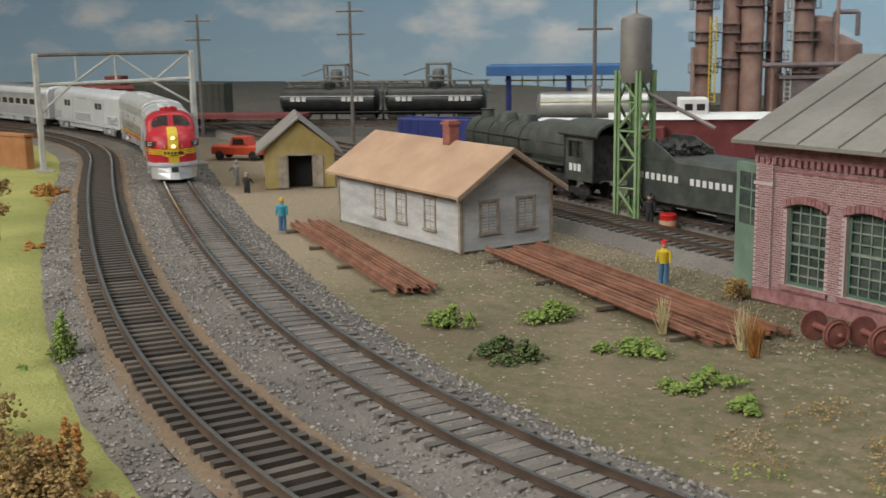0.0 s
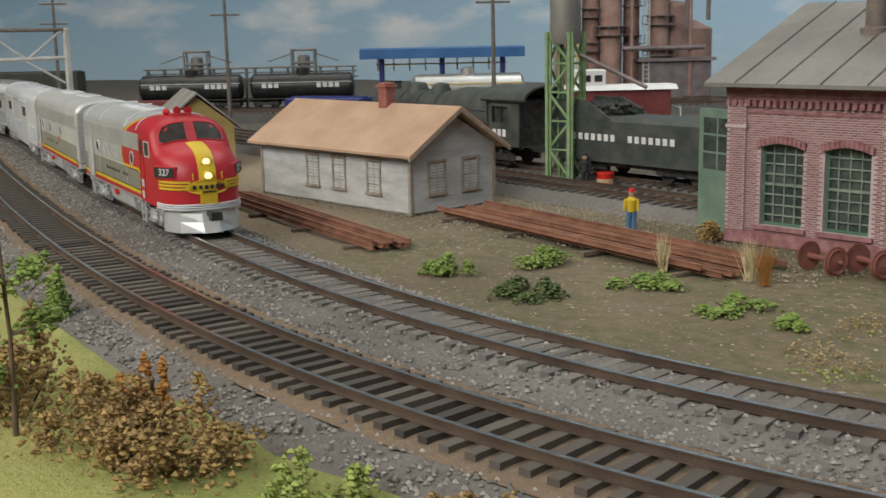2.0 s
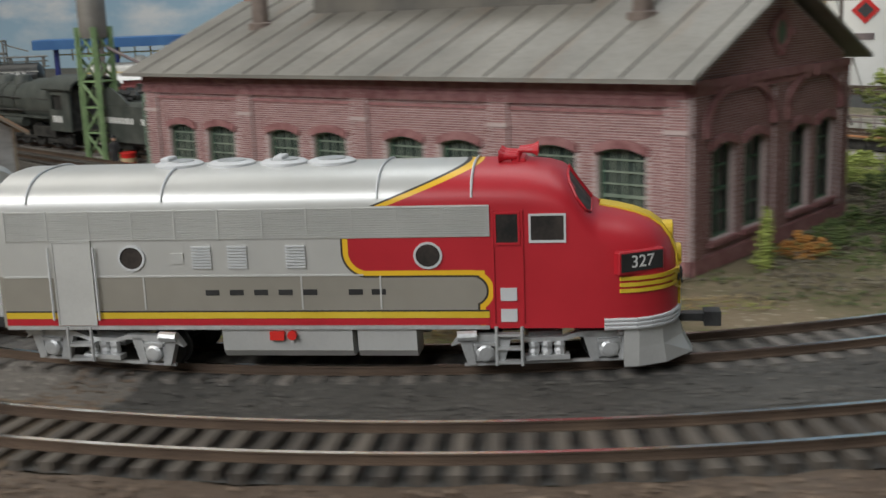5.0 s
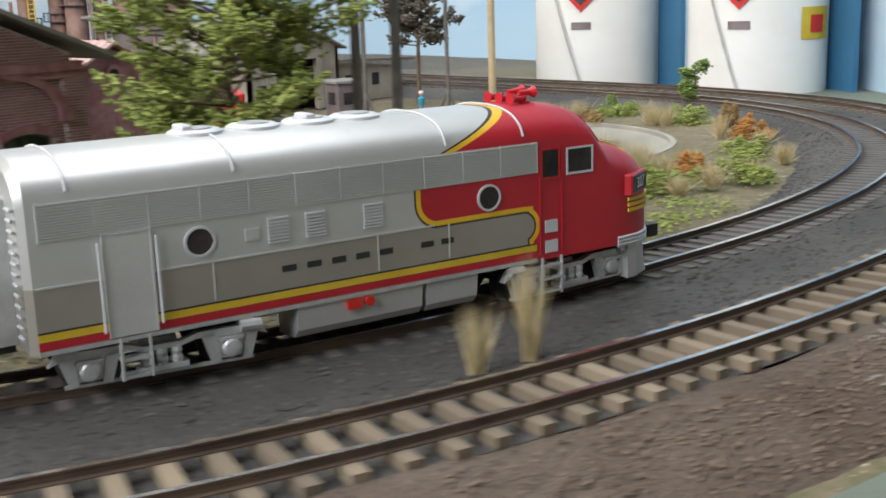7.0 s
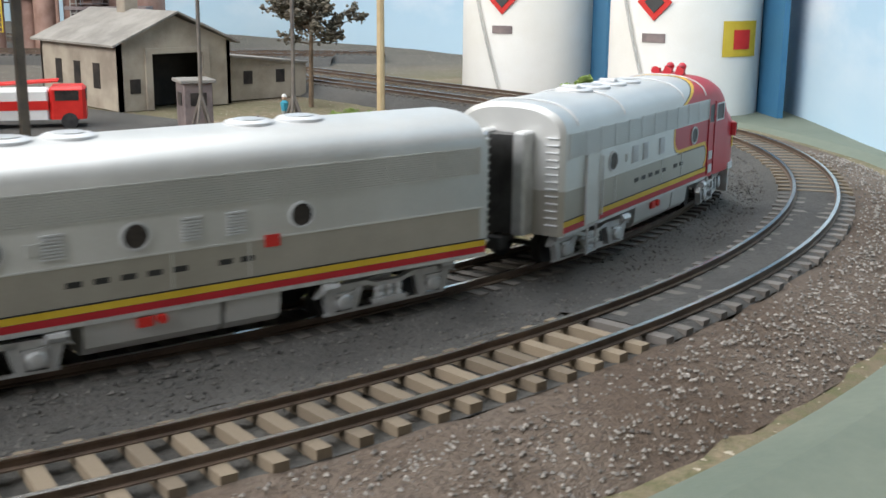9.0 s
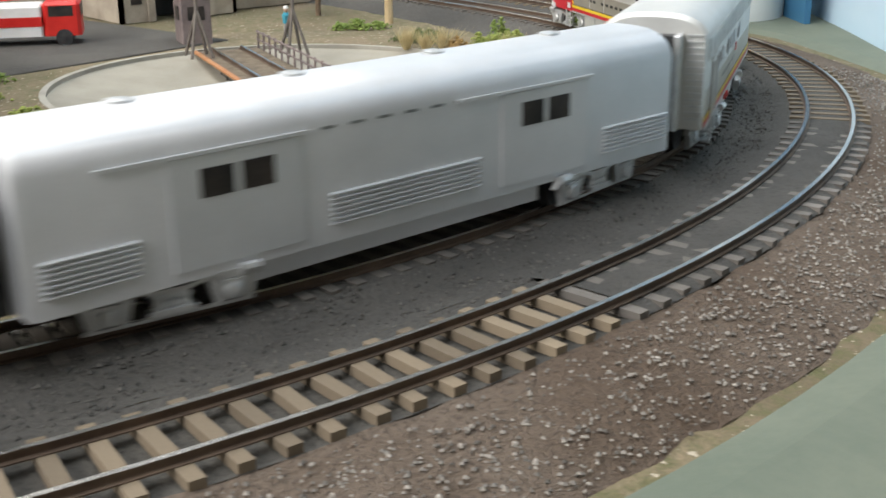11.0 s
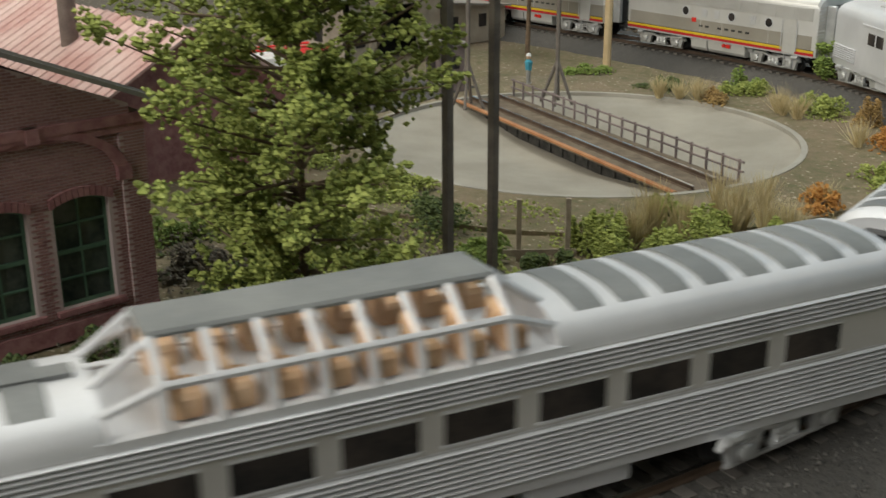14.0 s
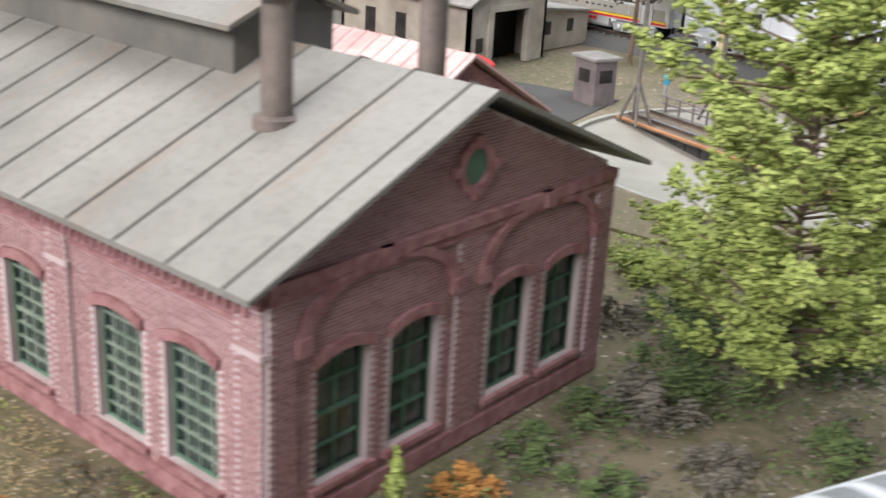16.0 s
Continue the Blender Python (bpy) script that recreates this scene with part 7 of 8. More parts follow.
def back_building():
    ob = thing("machine_shop", 0, 0, 0, 0, "low brick workshop with a faded red seamed roof", "building")
    x0, x1, y0, y1, e, r = -12, 16.6, 18.2, 29.2, 3.6, 6.7
    ym = (y0 + y1) / 2
    part("wall", G().prism([(y0, 0), (y1, 0), (y1, e), (ym, r - 0.2), (y0, e)], "x", x0, x1), BRICKTRIM, ob, "dark brick walls")
    for s in (-1, 1):
        ye = ym + s * ((y1 - y0) / 2 + 0.7)
        sl = part("roof_slope", G().prism([(ye, e - 0.3), (ym, r), (ym, r + 0.14), (ye, e - 0.16)], "x", x0 - 0.4, x1 + 0.5), PINKROOF, ob, "faded pink-red roof")
        x = x0
        while x < x1 + 0.4:
            dz, dy = r - (e - 0.3), ym - ye
            g = G().add([(x + a, ye + dy * t, e - 0.16 + dz * t + h) for t in (0, 1) for a, h in ((-0.06, -0.02), (0.06, -0.02), (0, 0.08))], [(0, 1, 4, 3), (1, 2, 5, 4), (2, 0, 3, 5)])
            part("standing_seam", g, PINKROOF, sl)
            x += 0.9
    part("round_vent", G().turn([(0.5, x1), (0.5, x1 + 0.14), (0.3, x1 + 0.14), (0.3, x1 + 0.02), (0.01, x1 + 0.02)], 0, 14, (0, ym, e + 1.6), "x"), BRICKTRIM, ob, "round gable vent")
    part("pane", G().turn([(0.01, x1 + 0.03), (0.3, x1 + 0.03), (0.3, x1 + 0.05), (0.01, x1 + 0.05)], 0, 12, (0, ym, e + 1.6), "x"), SMOKEPANE, ob)
    part("window_arch", G().box(x1, x1 + 0.15, ym + 2.0, ym + 4.2, 2.6, 3.0), CONCRETE, ob)
    part("roof_stack", G().turn([(0.45, 5.2), (0.42, 9.4), (0.6, 9.5), (0.6, 9.7)], 0, 14, (9.0, 21.5, 0)), STACK, ob, "tall round stack", True)


def engine_shed():
    ob = thing("engine_shed", 0, 0, 0, 0, "stained pale engine shed with a tall dark doorway", "building")
    x0, x1, y0, y1, e, r = -13.5, -1.2, 46.0, 55.0, 4.7, 6.7
    ym = (y0 + y1) / 2
    dy0, dy1, dz = 48.5, 52.6, 3.9
    w = G().box(x0, x1, y0, y0 + 0.3, 0, e).box(x0, x1, y1 - 0.3, y1, 0, e).box(x0, x0 + 0.3, y0, y1, 0, e)
    w.box(x1 - 0.3, x1, y0, dy0, 0, e).box(x1 - 0.3, x1, dy1, y1, 0, e).box(x1 - 0.3, x1, dy0, dy1, dz, e)
    part("wall", w, PALESTONE, ob, "stained pale timber walls")
    for xa in (x1 - 0.3, x0):
        part("gable", G().prism([(y0, e), (y1, e), (ym, r - 0.2)], "x", xa, xa + 0.3), PALESTONE, ob)
    part("dark_inside", G().box(x1 - 2.5, x1 - 2.4, y0 + 0.4, y1 - 0.4, 0, e), DARK, ob)
    part("door_surround", G().box(x1, x1 + 0.2, dy0 - 0.5, dy0, 0, dz + 0.4).box(x1, x1 + 0.2, dy1, dy1 + 0.5, 0, dz + 0.4).box(x1, x1 + 0.2, dy0, dy1, dz, dz + 0.4), PALESTONE, ob)
    for s in (-1, 1):
        ye = ym + s * ((y1 - y0) / 2 + 0.6)
        part("roof_slope", G().prism([(ye, e - 0.25), (ym, r), (ym, r + 0.15), (ye, e - 0.1)], "x", x0 - 0.4, x1 + 0.5), GREYROOF, ob, "dark grey roof")
    part("lean_to", G().prism([(y1, 0), (y1 + 8, 0), (y1 + 8, 2.6), (y1, 3.4)], "x", x0 + 2, x1 - 1.5), PALESTONE, ob, "low side extension")
    part("lean_to_roof", G().prism([(y1, 3.4), (y1 + 8.4, 2.55), (y1 + 8.4, 2.7), (y1, 3.55)], "x", x0 + 1.7, x1 - 1.2), GREYROOF, ob)
    for x in (-10.5, -7.5, -4.5):
        part("window", G().box(x - 0.5, x + 0.5, y0 - 0.04, y0, 1.4, 3.2), SMOKEPANE, ob, "dark side window")
    for y in (47.2, 57.5, 60.5):
        xx = x1 if y < 50 else x1 - 1.5
        part("window", G().box(xx, xx + 0.04, y - 0.4, y + 0.4, 1.2, 2.2), SMOKEPANE, ob, "dark end window")
    part("roof_vent", G().bevelbox(-8.6, -7.4, ym - 0.6, ym + 0.6, r - 0.3, r + 1.1, 0.1), PALESTONE, ob)


def storage_tanks():
    for x, y in ((23.0, 77.7), (7.7, 77.8)):
        ob = thing("storage_tank", x, y, 0, 0, "large white cylindrical fuel tank with warning signs", "tank", "white fuel tanks")
        part("shell", G().turn([(5.35, -0.1), (5.35, 21), (5.05, 21.6), (0.1, 23)], 0, 48), TANKWHITE, ob, "smooth white shell", True)
        a = math.degrees(math.atan2(4 - y, 70 - x))
        def plate(name, deg, z0, z1, half, mt, label, parent=ob, out=5.38):
            g = G()
            n = 8
            inner = [(out * math.cos(radians(deg + half * (2 * i / n - 1))), out * math.sin(radians(deg + half * (2 * i / n - 1)))) for i in range(n + 1)]
            g.add([(p[0] * k, p[1] * k, z) for k in (1.0, 1.006) for z in (z0, z1) for p in inner],
                  [(2 * (n + 1) + i, 2 * (n + 1) + i + 1, 3 * (n + 1) + i + 1, 3 * (n + 1) + i) for i in range(n)] + [(i, (n + 1) + i, (n + 1) + i + 1, i + 1) for i in range(n)])
            return part(name, g, mt, parent, label)
        # diamond warning sign with a red flame patch
        dg = G()
        c, sn = math.cos(radians(a - 20)), math.sin(radians(a - 20))
        o = Vector((5.4 * c, 5.4 * sn, 7.8))
        u, v = Vector((-sn, c, 0)), Vector((0, 0, 1))
        out = Vector((c, sn, 0)) * 0.06
        for rr, k, m in ((1.25, 1, 0), (0.72, 2, 1)):
            q = [o + out * k + u * rr * x1 + v * rr * y1 for x1, y1 in ((1, 0), (0, 1), (-1, 0), (0, -1))]
            dg.add(q + [p - out * k for p in q], [(0, 1, 2, 3), (0, 4, 5, 1), (1, 5, 6, 2), (2, 6, 7, 3), (3, 7, 4, 0)], m)
        part("warning_sign", dg, [RED, FLAMESIGN], ob, "red diamond warning sign")
        plate("sign_text", a - 20, 5.1, 5.7, 9, PIPE, "small grey text bars")
        if x > 15.3:
            plate("company_sign", a + 48, 4.2, 6.6, 17, YELLOW, "yellow company sign")
            plate("sign_mark", a + 48, 4.7, 6.0, 8, RED, "red and white mark on the sign", out=5.42)
        g = G()
        for i in range(40):
            t = i / 39
            g.rod((5.6 * math.cos(radians(a - 80 + 60 * t)), 5.6 * math.sin(radians(a - 80 + 60 * t)), 0.5 + 18 * (1 - t)), (5.6 * math.cos(radians(a - 80 + 60 * (t + 0.026))), 5.6 * math.sin(radians(a - 80 + 60 * (t + 0.026))), 0.5 + 18 * (1 - t - 0.026)), 0.1, 0, 5)
        part("spiral_stair_rail", g, GANTRYGREY, ob)
    for k, (x, y) in enumerate(((14.9, 78.3), (29.0, 79.4))):
        solo("blue_panel", G().box(-2.6, 2.6, -0.2, 0.2, 0, 40), plain("deep_blue_panel", (0.03, 0.13, 0.25), (0.045, 0.17, 0.30), 10, 0.6), "dark blue panel standing between the tanks", "panel", "blue panels", at=(x, y, 0, -38))


def fire_truck():
    ob = thing("fire_truck", 3.2, 37.6, 0.05, 62, "red and white fire truck parked on dark tarmac", "truck")
    part("body", G().bevelbox(-3.6, 1.2, -1.2, 1.2, 0.6, 2.4, 0.1), WHITE, ob, "white rear body")
    part("side_band", G().box(-3.5, 1.2, -1.23, 1.23, 1.2, 1.75), RED, ob, "red band")
    part("cab", G().bevelbox(1.25, 3.4, -1.2, 1.2, 0.6, 2.6, 0.2), RED, ob, "red cab")
    part("windscreen", G().box(3.38, 3.43, -1.0, 1.0, 1.7, 2.4).box(1.6, 3.0, -1.22, 1.22, 1.75, 2.35), SMOKEPANE, ob)
    part("ladder_rack", G().rod((-3.4, -0.6, 2.6), (1.8, -0.6, 2.9), 0.08).rod((-3.4, 0.6, 2.6), (1.8, 0.6, 2.9), 0.08), RED, ob)
    for x in (-2.4, 2.4):
        for s in (-1, 1):
            part("wheel", G().turn([(0.5, s * 0.95), (0.5, s * 1.25), (0.2, s * 1.27)], 0, 16, (x, 0, 0.5), "y"), BLACKISH, ob, "black tyre")
    solo("tarmac", G().bevelbox(-9, 14, -8, 8, -0.05, 0.13, 0.04), CINDER, "dark tarmac apron by the turntable", "road", kind="structure", at=(-2, 37, 0, 10))


def lattice_mast():
    ob = thing("lattice_mast", 36.5, 22.1, 0, 0, "tall dark two-legged lattice mast", "mast")
    for y in (-1.0, 1.0):
        part("leg", G().box(-0.13, 0.13, y - 0.13, y + 0.13, 0, 17), POLE, ob)
    for k in range(2):
        z = 10.6 + k * 3.0
        part("brace", G().rod((0, -1, z), (0, 1, z + 2.4), 0.08, 0, 5).rod((0, 1, z), (0, -1, z + 2.4), 0.08, 0, 5), POLE, ob)
        part("tie_bar", G().rod((0, -1, z), (0, 1, z), 0.1, 0, 6), POLE, ob)
    yp = thing("pale_pole", 11.0, 59.3, -0.1, 0, "pale yellow wooden pole", "utility pole")
    part("mast", G().rod((0, 0, 0), (0, 0, 24), 0.28, 0, 8, 0.22), PALEPOLE, yp)


def pickup(x, y, turn, mt, label, z=0.0):
    ob = thing("pickup_truck", x, y, z, turn, label, "truck")
    part("body", G().bevelbox(-2.6, 2.6, -1.0, 1.0, 0.5, 1.3, 0.15), mt, ob)
    part("cab", G().prism([(-0.6, 1.3), (1.2, 1.3), (0.9, 2.1), (-0.4, 2.1)], "y", -0.9, 0.9), mt, ob)
    part("pane", G().prism([(-0.35, 1.4), (0.9, 1.4), (0.72, 1.95), (-0.25, 1.95)], "y", -0.92, 0.92), SMOKEPANE, ob)
    for xx in (-1.7, 1.7):
        for s in (-1, 1):
            part("wheel", G().turn([(0.42, s * 0.8), (0.42, s * 1.05), (0.2, s * 1.07)], 0, 14, (xx, 0, 0.42), "y"), BLACKISH, ob, "black tyre")


# ---- build ----
room()
ground()
board_edge()
lawn()
roadbed()
backdrop()
track("outer main track on wooden ties", OUTER, NORMAL, ORUN, RAILZ, TIE, (-20, 112), 0.68, TIEPALE)
track("inner main track on ballasted ties", INNER, NORMAL, RUN, RAILZ, TIEGREY, (-25, 62), 0.72)
for x0, y0, x1, y1, z in ((-120, 17.5, 0.4, 4.0, 0.85), (-120, 19.0, 2, 8.6, 0.85), (-150, -38.7, -30, 94.2, 0.95), (-150, -46, -30, 87, 0.95)):
    line, nrm = straight(x0, y0, x1, y1, 2.0)
    if z < 0.9:
        lift = G()
        ribbon(line, nrm, (-2.6, -1.7, 1.7, 2.6), (-0.2, 0.52, 0.52, -0.2), 0, lift, 0.1)
    else:
        lift = ribbon(line, nrm, (-7, -3.5, 3.5, 7), (-0.2, 0.6, 0.6, -0.2), 0, G(), 0.15)
    solo("yard_ballast", lift, CINDER if z > 0.9 else BALLAST, "dark cinder ballast under a yard track", "ballast", kind="structure", smooth=True)
    track("rusty yard siding", line, nrm, np.linspace(0, math.hypot(x1 - x0, y1 - y0), len(line)), z, TIEGREY, None, 0.75)
engine_house()
build_train()
depot()
yellow_shed()
water_tower()
steam_engine()
tank_car(-90.6, 26.9, 48, TANKBLACK, "black tank car with white lettering bars", True, 0.95)
tank_car(-82.0, 36.5, 48, TANKBLACK, "black tank car with white lettering bars", True, 0.95)
unloading_rack()
canopy()
tank_car(-61.0, 43.0, 50, SILVERTANK, "silver tank car under the blue canopy", False, 0.9, YELLOW)
box_car(-102.4, 12.9, 48, plain("dark_olive_box", (0.035, 0.04, 0.03), (0.07, 0.07, 0.05), 2, 0.8), "dark olive box car in the yard", 11.5, 4.6)
flat_car(-89.5, 14.5, 48, MAROON, "maroon flat car in the yard", 16)
caboose(-112.5, 8.0, 48, MAROON, "dark red caboose in the yard", 0.95, 8.0)
flat_car(-36.5, 26.5, 40, WHITE, "white flat car behind the steam engine", 16, 2.6)
caboose(-30.5, 27.0, 50, MAROON, "maroon caboose with a white cupola roof", 0.7, 12.0, WHITE)
box_car(-36.0, 20.5, 40, MAROON, "maroon gondola behind the steam engine", 13, 3.4, 0.7, "gondola")
box_car(-52.5, 18.0, 30, DARKBLUE, "dark blue car with a red line", 7.0, 3.2, 0.6, "covered_wagon")
refinery()
pole(-67.1, 17.1, 0.5, 13.8, (10.6, 12.8), 60, POLE, "dark telegraph pole with two crossarms")
pole(-35.3, 21.1, 0.5, 13.6, (10.8,), 55, POLE, "dark telegraph pole with one crossarm")
pole(-86.8, 9.1, 0.5, 13.0, (10.2, 12.2), 60, POLE, "dark telegraph pole with two crossarms")
pole(-104.0, -14.0, 0.0, 9.0, (8.2,), 60, POLE, "dark telegraph pole with one crossarm")
signal_bridge()
figure(-27.8, -9.2, -40, TEAL, DENIM, YELLOW, "painted figure in a teal shirt and yellow cap", 0.05)
figure(-4.3, -1.2, -60, YELLOW, DENIM, RED, "painted figure in overalls and a red cap", 0.05)
figure(-14.4, 7.4, -60, BLACKISH, BLACKISH, BLACKISH, "painted figure in black clothes by the tower", 0.3)
figure(-48.9, -3.1, 200, GREYISH, GREYISH, GREYISH, "painted figure in grey work clothes", 0.0, 0.3)
figure(-44.9, -4.0, 140, BLACKISH, BLACKISH, GREYISH, "painted dark figure bending by the shed", -0.5, 0.3)
figure(8.0, 30.5, 140, WHITE, BLACKISH, GREYISH, "painted figure in a white shirt by the pit", 0.0)
figure(9.4, 31.4, 30, TEAL, GREYISH, GREYISH, "painted figure in a pale blue shirt by the pit", 0.0)
figure(11.8, 50.6, 30, TEAL, GREYISH, WHITE, "painted figure in pale blue by the turntable", 0.0)
rail_pile(-28.6, -7.2, -9.0, -11.5, 9, 2.2, "stack of rusty rails on wooden bearers", 3)
rail_pile(-14.2, -2.2, 4.9, -5.8, 16, 3.7, "broad stack of rusty rails beside the depot", 4)
barrel = thing("oil_drum", -12.8, 7.3, 0.0, 0, "small red oil drum with a pale label", "drum")
part("drum", G().turn([(0.42, 0), (0.5, 0.05), (0.47, 0.1), (0.47, 0.6), (0.5, 0.65), (0.47, 0.7), (0.47, 1.2), (0.5, 1.25), (0.46, 1.3), (0.1, 1.27)], 0, 20), RED, barrel, "", True)
part("drum_label", G().turn([(0.475, 0.5), (0.485, 0.5), (0.485, 0.95), (0.475, 0.95)], 0, 20), PALEPOLE, barrel)
for x, y, a in ((6.6, -3.6, 72), (8.2, -3.0, 66), (13.3, -3.9, 78), (14.9, -3.9, 70)):
    wheelset(x, y, a)
pickup(-66.0, 4.6, 40, REDORANGE, "orange-red pickup truck beside the shed")
wall = thing("brick_wall", -70.5, -15.5, 0, 20, "low orange-brown wall beside the lawn", "wall")
part("wall_face", G().bevelbox(-4, 4, -0.4, 0.4, 0, 3.2, 0.06), ORANGEWALL, wall)
part("coping", G().box(-4.1, 4.1, -0.5, 0.5, 3.2, 3.4), ORANGEWALL, wall)
back_building()
engine_shed()
turntable()
storage_tanks()
fire_truck()
lattice_mast()

# planting
tree(35.4, 16.2, 15.5, 4.9, LEAF, "leafy yellow-green tree beside the brick gable", 11, 0.04, 1500, 0.15, leaf=0.16)
tree(4.4, 58.2, 12.5, 3.6, LEAFGREY, "grey-brown tree behind the engine shed", 12, 0.40, 600, 0.2, leaf=0.22)
tree(26.5, 62.0, 3.6, 1.3, LEAFBRIGHT, "small bright green tree by the curve", 13, 0.25, 70, 0.12, leaf=0.16)
tree(3.4, -33.2, 5.5, 0.9, LEAFBRIGHT, "slender green sapling on the lawn edge", 14, 0.3, 40, 0.08, leaf=0.12)
tree(-32.4, -24.2, 4.0, 1.2, LEAFBROWN, "small bare brown tree on the lawn", 15, 0.3, 40, 0.1, 0.3, leaf=0.12)
k = 0
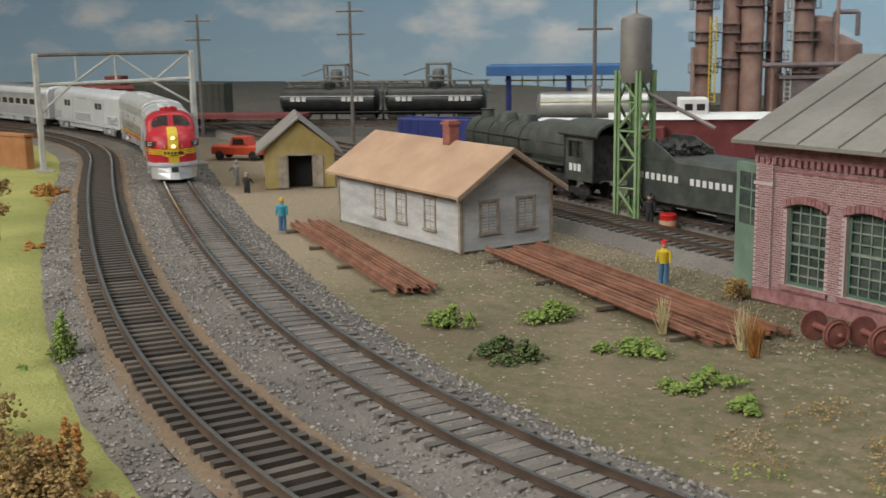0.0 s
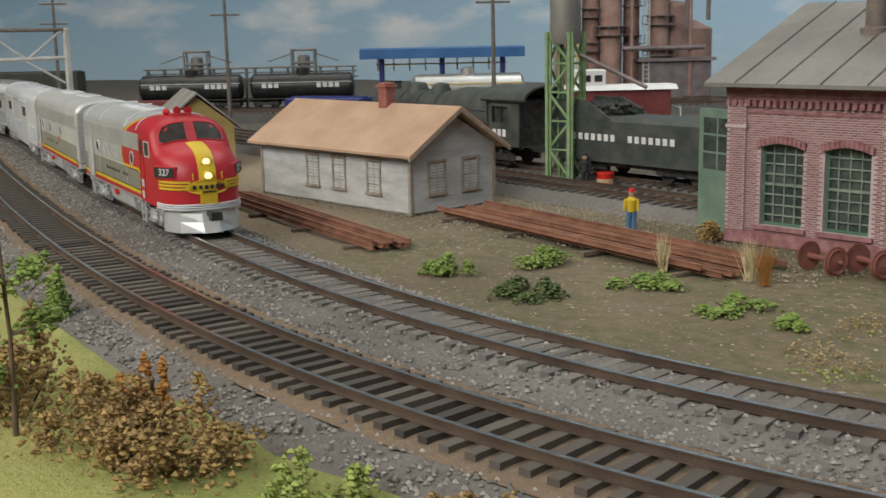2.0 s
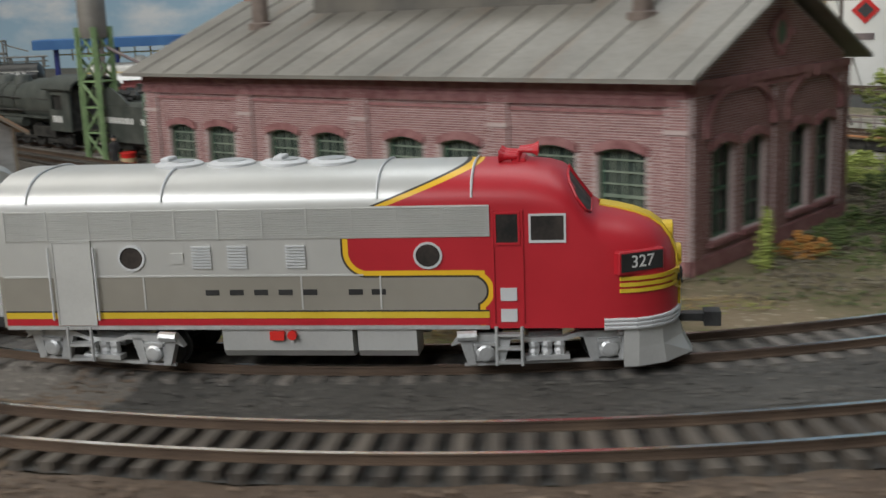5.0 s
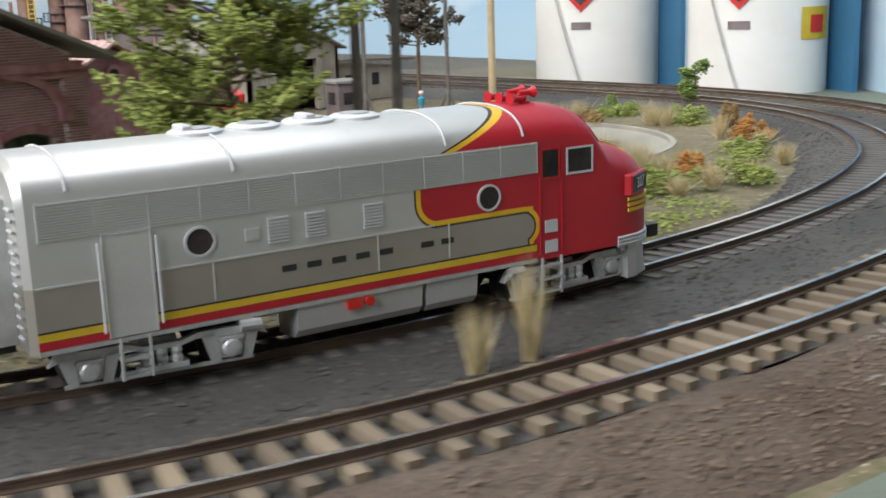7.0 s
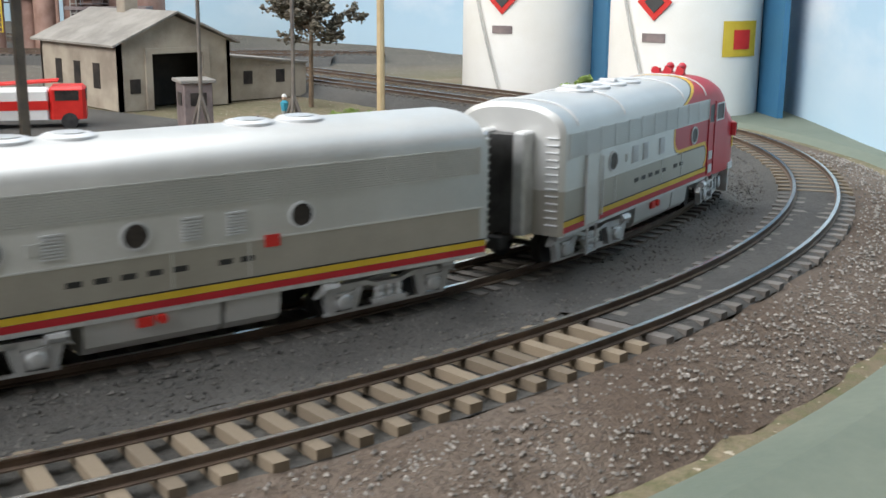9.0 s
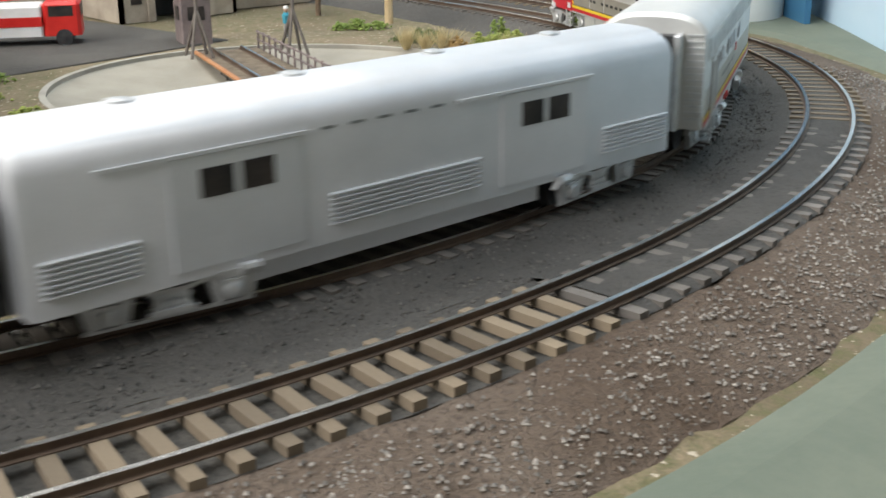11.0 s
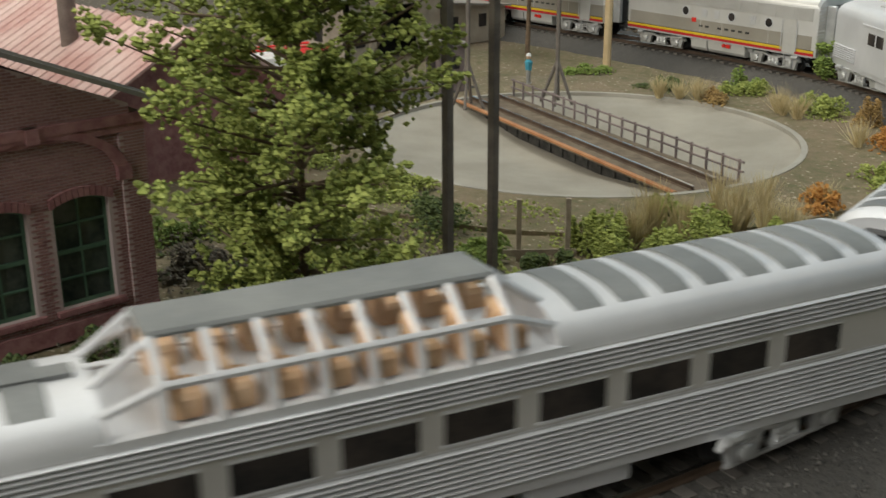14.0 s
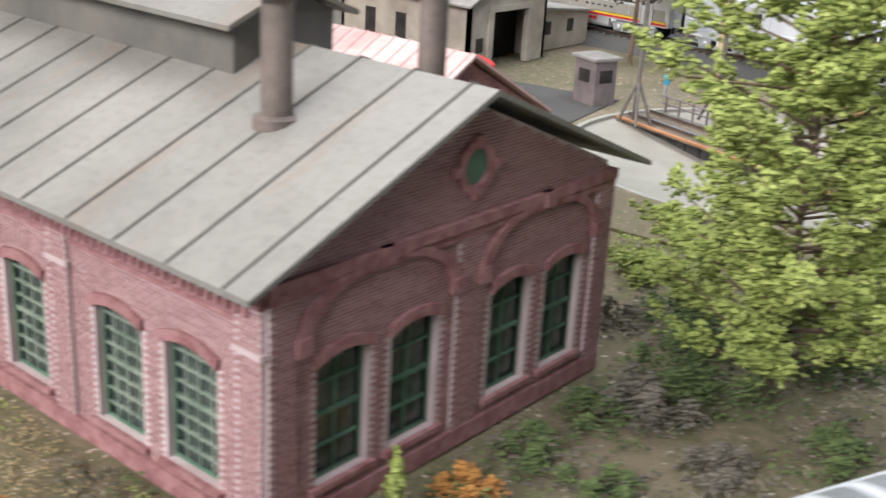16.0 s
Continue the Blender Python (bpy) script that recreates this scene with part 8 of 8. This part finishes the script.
for x, y, r, h, mt, label in (
        (-3.9, -13.1, 1.3, 0.8, LEAFBRIGHT, "low bright green weed clump"), (-2.5, -9.2, 1.6, 0.9, LEAFBRIGHT, "low bright green weed clump"),
        (1.2, -13.8, 1.6, 0.9, LEAFDARK, "low dark green weed clump"), (3.4, -10.2, 1.4, 0.8, LEAFBRIGHT, "low bright green weed clump"),
        (7.4, -10.9, 1.5, 0.7, LEAFBRIGHT, "low bright green weed clump"), (9.8, -11.6, 0.9, 0.4, LEAFBRIGHT, "tiny green weed clump"),
        (-6.7, -27.6, 1.15, 2.1, LEAFBRIGHT, "rounded bright green bush by the ballast"), (-6.4, -29.0, 0.6, 0.8, LEAFBRIGHT, "small round green bush"),
        (-49.8, -16.9, 1.8, 1.4, LEAFORANGE, "orange flowering bush on the lawn"), (-29.3, -23.2, 1.3, 0.8, LEAFORANGE, "orange flowering bush on the lawn"), (-46.5, -17.8, 0.9, 0.8, LEAFORANGE, "orange flowering bush on the lawn"),
        (5.4, -31.4, 2.6, 2.6, LEAFBROWN, "large brown autumn bush by the track"), (8.2, -31.2, 2.4, 2.4, LEAFBROWN, "brown autumn bush by the track"), (2.0, -32.6, 2.6, 3.4, LEAFBROWN, "large brown autumn bush by the track"),
        (4.6, -30.6, 0.7, 3.3, LEAFORANGE, "orange patch in the autumn bush"), (11.5, -31.2, 2.0, 1.6, LEAF, "green and brown bush by the track"), (14.2, -29.5, 1.6, 1.5, LEAFBROWN, "brown bush by the track"),
        (17.0, -28.6, 1.8, 1.6, LEAFBROWN, "brown bush by the track"), (20.5, -27.6, 1.5, 1.2, LEAFBROWN, "brown bush by the track"),
        (10.0, -3.0, 1.2, 1.2, LEAFBROWN, "brown brush by the brick wall"), (11.4, -3.4, 1.0, 1.0, LEAFBROWN, "brown brush by the brick wall"), (18.0, -6.8, 1.6, 1.0, LEAFBRIGHT, "green bush before the brick wall"),
        (20.6, -5.2, 1.8, 1.4, LEAFBROWN, "tall brown bush before the brick wall"), (26.0, -4.0, 1.8, 0.9, LEAFORANGE, "rusty orange bush before the brick wall"), (23.6, -9.2, 2.0, 0.9, LEAF, "mixed green bush before the brick wall"),
        (19.0, -13.0, 1.6, 1.1, LEAF, "green weeds beside the ballast"), (21.6, -11.4, 1.8, 1.2, LEAFDARK, "dark green weeds beside the ballast"), (27.5, -8.0, 2.2, 1.6, LEAFBROWN, "brown weeds beside the ballast"),
        (-0.2, -0.9, 1.0, 1.1, LEAFBROWN, "brown brush at the house corner"), (29.8, -3.0, 1.4, 1.0, LEAFBROWN, "brown brush at the house corner"),
        (31.9, 2.6, 0.7, 2.6, LEAF, "young pale green shrub at the gable"), (32.4, 5.2, 1.0, 1.2, LEAFORANGE, "orange bush at the gable foot"), (32.2, 8.0, 1.3, 1.2, LEAFDARK, "dark green bush at the gable foot"), (32.2, 10.8, 1.2, 1.0, LEAFDARK, "dark green bush at the gable foot"),
        (33.2, 12.4, 1.8, 1.7, LEAFGREY, "grey twiggy brush behind the gable"), (36.6, 19.4, 1.9, 1.2, LEAFDARK, "dark tangled brush beside the tree"), (34.0, 21.6, 2.3, 1.6, LEAFGREY, "grey twiggy brush behind the gable"),
        (37.6, 23.2, 1.7, 1.4, LEAF, "green bush near the pit"), (33.6, 25.0, 2.0, 1.0, LEAFBRIGHT, "low green growth near the pit"), (38.4, 14.0, 1.5, 0.9, LEAFDARK, "dark weeds near the track"), (40.0, 17.6, 1.2, 0.9, LEAFORANGE, "rusty weeds near the track"),
        (36.4, 11.0, 1.5, 0.8, LEAFGREY, "grey weeds near the track"), (34.6, 7.6, 1.4, 0.8, LEAFDARK, "dark weeds beside the gable"), (28.0, 17.4, 2.2, 1.4, LEAFGREY, "grey twiggy brush behind the house"), (24.0, 18.0, 2.2, 1.0, LEAFBRIGHT, "low green growth behind the house"),
        (27.0, 22.6, 2.4, 0.9, LEAF, "low green growth behind the house"), (21.0, 23.5, 2.2, 0.8, LEAFBRIGHT, "low green growth behind the house"), (42.4, 38.5, 1.6, 1.5, LEAF, "green bush outside the pit"), (40.2, 28.0, 1.4, 2.3, LEAF, "green bush outside the pit"),
        (33.4, 15.2, 2.6, 2.2, LEAFDARK, "dark tangled brush behind the gable"), (31.6, 18.4, 2.4, 1.8, LEAFDARK, "dark tangled brush behind the gable"), (37.5, 29.0, 1.8, 2.2, LEAF, "green bush outside the pit"), (39.6, 31.0, 1.5, 2.8, LEAF, "green bush outside the pit"),
        (36.0, 33.5, 1.6, 1.6, LEAF, "green bush outside the pit"), (41.0, 34.8, 1.9, 1.6, LEAF, "green bush outside the pit"), (38.8, 40.0, 1.6, 1.2, LEAFORANGE, "rusty bush outside the pit"), (39.0, 45.0, 1.9, 1.5, LEAF, "green bush inside the curve"),
        (36.2, 52.0, 1.9, 1.4, LEAFORANGE, "rusty bush inside the curve"), (30.0, 56.0, 2.2, 1.6, LEAF, "green bush inside the curve"), (23.5, 57.8, 1.9, 1.2, LEAF, "green bush inside the curve"), (33.0, 55.0, 1.3, 1.8, LEAFBROWN, "brown bush inside the curve"),
        (13.0, 30.4, 2.4, 0.9, LEAFBRIGHT, "low green growth by the pit"), (18.5, 28.6, 2.2, 1.0, LEAF, "low green growth by the pit"), (25.0, 28.4, 2.2, 1.1, LEAF, "low green growth by the pit"), (29.5, 26.8, 2.2, 1.3, LEAFDARK, "green growth by the pit"),
        (12.0, 56.0, 2.0, 0.8, LEAFBRIGHT, "low green growth behind the pit"), (19.0, 55.6, 2.0, 0.8, LEAFDARK, "low green growth behind the pit"), (41.5, 26.0, 1.6, 1.2, LEAFDARK, "dark bush near the track"), (43.0, 20.5, 1.5, 1.0, LEAF, "green weeds near the track")):
    k += 1
    bush(x, y, r, h, mt, label, 40 + k)
for x, y, h, mt, label, z, sp in ((2.0, -7.3, 1.5, STRAW, "upright dry straw grass tuft", 0.0, 0.28), (5.4, -6.6, 1.6, STRAW, "dry straw grass tuft", 0.0, 0.4), (6.2, -6.9, 1.5, LEAFORANGE, "rusty dry grass tuft", 0.0, 0.4),
                                  (51.2, 12.0, 2.4, STRAW, "pale dry grass tuft between the tracks", 0.55, 0.45), (50.8, 10.6, 1.6, STRAW, "pale dry grass tuft between the tracks", 0.55, 0.4), (37.0, 35.4, 2.6, STRAW, "pale dry grass tuft by the pit", 0.0, 0.7),
                                  (38.6, 34.0, 2.3, STRAW, "pale dry grass tuft by the pit", 0.0, 0.7), (37.4, 38.0, 1.8, STRAW, "pale dry grass tuft by the pit", 0.0, 0.7), (27.6, 54.6, 1.7, STRAW, "pale dry grass tuft by the curve", 0.0, 0.8), (29.2, 54.0, 1.7, STRAW, "pale dry grass tuft by the curve", 0.0, 0.8),
                                  (34.8, 50.5, 1.6, STRAW, "pale dry grass tuft by the curve", 0.0, 0.8), (19.2, -13.6, 1.2, STRAW, "pale dry grass tuft by the ballast", 0.0, 0.4), (21.8, -13.0, 1.1, STRAW, "pale dry grass tuft by the ballast", 0.0, 0.4), (25.0, -6.0, 1.2, STRAW, "dry grass tuft by the wall", 0.0, 0.6)):
    k += 1
    tuft(x, y, h, mt, label, 200 + k, z, sp)

# grass bank round the pit
for x, y, h in ((37.0, 30.0, 2.2), (36.8, 31.3, 2.6), (37.6, 32.2, 2.0), (38.5, 34.7, 2.4), (39.7, 34.6, 2.0), (40.3, 35.3, 1.8), (20.3, 53.2, 1.4), (22.5, 54.1, 1.5), (21.4, 53.7, 1.3), (28.1, 54.3, 1.3), (42.0, 33.8, 1.0), (42.2, 36.3, 1.2), (42.4, 38.9, 1.2), (41.7, 44.2, 1.1), (38.7, 40.5, 1.0), (38.1, 49.1, 1.0)):
    k += 1
    tuft(x, y, h, STRAW, "pale dry grass tuft near the turntable pit", 400 + k, 0.0, 0.75, 150)
for x, y, r, h, mt in ((35.6, 29.0, 1.3, 1.8, LEAF), (38.3, 30.2, 1.2, 1.6, LEAF), (38.4, 33.1, 1.4, 2.2, LEAF), (36.2, 26.1, 1.2, 1.2, LEAFDARK), (22.1, 59.2, 1.2, 1.6, LEAFBRIGHT), (23.3, 54.2, 1.4, 1.0, LEAFBROWN)):
    k += 1
    bush(x, y, r, h, mt, "leafy bush on the grass bank by the pit", 500 + k)


def undergrowth():
    """Tangled low scrub behind the gable, on the bank by the pit and before the brick wall."""
    rnd = random.Random(77)
    made = {"grey_undergrowth": (G(), LEAFGREY, "grey twiggy undergrowth behind the brick house"), "dark_undergrowth": (G(), LEAFDARK, "dark green undergrowth behind the brick house"),
            "green_undergrowth": (G(), LEAF, "yellow-green undergrowth by the turntable"), "dry_undergrowth": (G(), LEAFBROWN, "dry brown scrub before the brick wall"),
            "straw_undergrowth": (G(), SCRUB, "dry straw scatter before the brick wall")}
    for k in range(30000):
        behind = k % 2 == 0
        x, y = (rnd.uniform(24, 46), rnd.uniform(-2, 33)) if behind else (rnd.uniform(11, 38), rnd.uniform(-16, -0.6))
        if -0.4 < y < HY + 0.4 and x < HX + 0.5 or (x - 23.4) ** 2 + (y - 42.4) ** 2 < 13 ** 2:
            continue
        if float(np.min(np.hypot(INNER[:, 0] - x, INNER[:, 1] - y))) < 3.6:
            continue
        d = noise.noise(Vector((x * 0.35, y * 0.35, 9)))
        if d < (-0.12 if behind else 0.02) + rnd.gauss(0, 0.08):
            continue
        c = noise.noise(Vector((x * 0.28, y * 0.28, 4))) + rnd.gauss(0, 0.16)
        if behind:
            who = "green_undergrowth" if y > 21 + 8 * c else "grey_undergrowth" if c > 0 else "dark_undergrowth"
        else:
            who = "straw_undergrowth" if y > -3.2 and c > -0.15 or c > 0.3 else "dry_undergrowth" if c > -0.12 else "green_undergrowth"
        top = (0.75 if behind else 0.42) * max(0.15, d + 0.35)
        made[who][0].blob(x, y, rnd.uniform(0.0, top), rnd.uniform(0.04, 0.11) if behind else rnd.uniform(0.025, 0.07), 0, 0.8, rnd)
    for name, (g, mt, label) in made.items():
        solo(name, g, mt, label, "undergrowth", kind="stuff")


undergrowth()
frame_ob = thing("timber_frame", 35.2, 27.0, 0, 50, "weathered timber frame of slanted posts and a plank", "frame")
for q in (-0.9, 0.9):
    part("post", G().box(q - 0.09, q + 0.09, -0.09, 0.09, -0.05, 2.3), WOODTRIM, frame_ob)
part("plank", G().box(-1.5, 1.2, -0.14, -0.09, 0.15, 0.4), WOODTRIM, frame_ob)

motions()
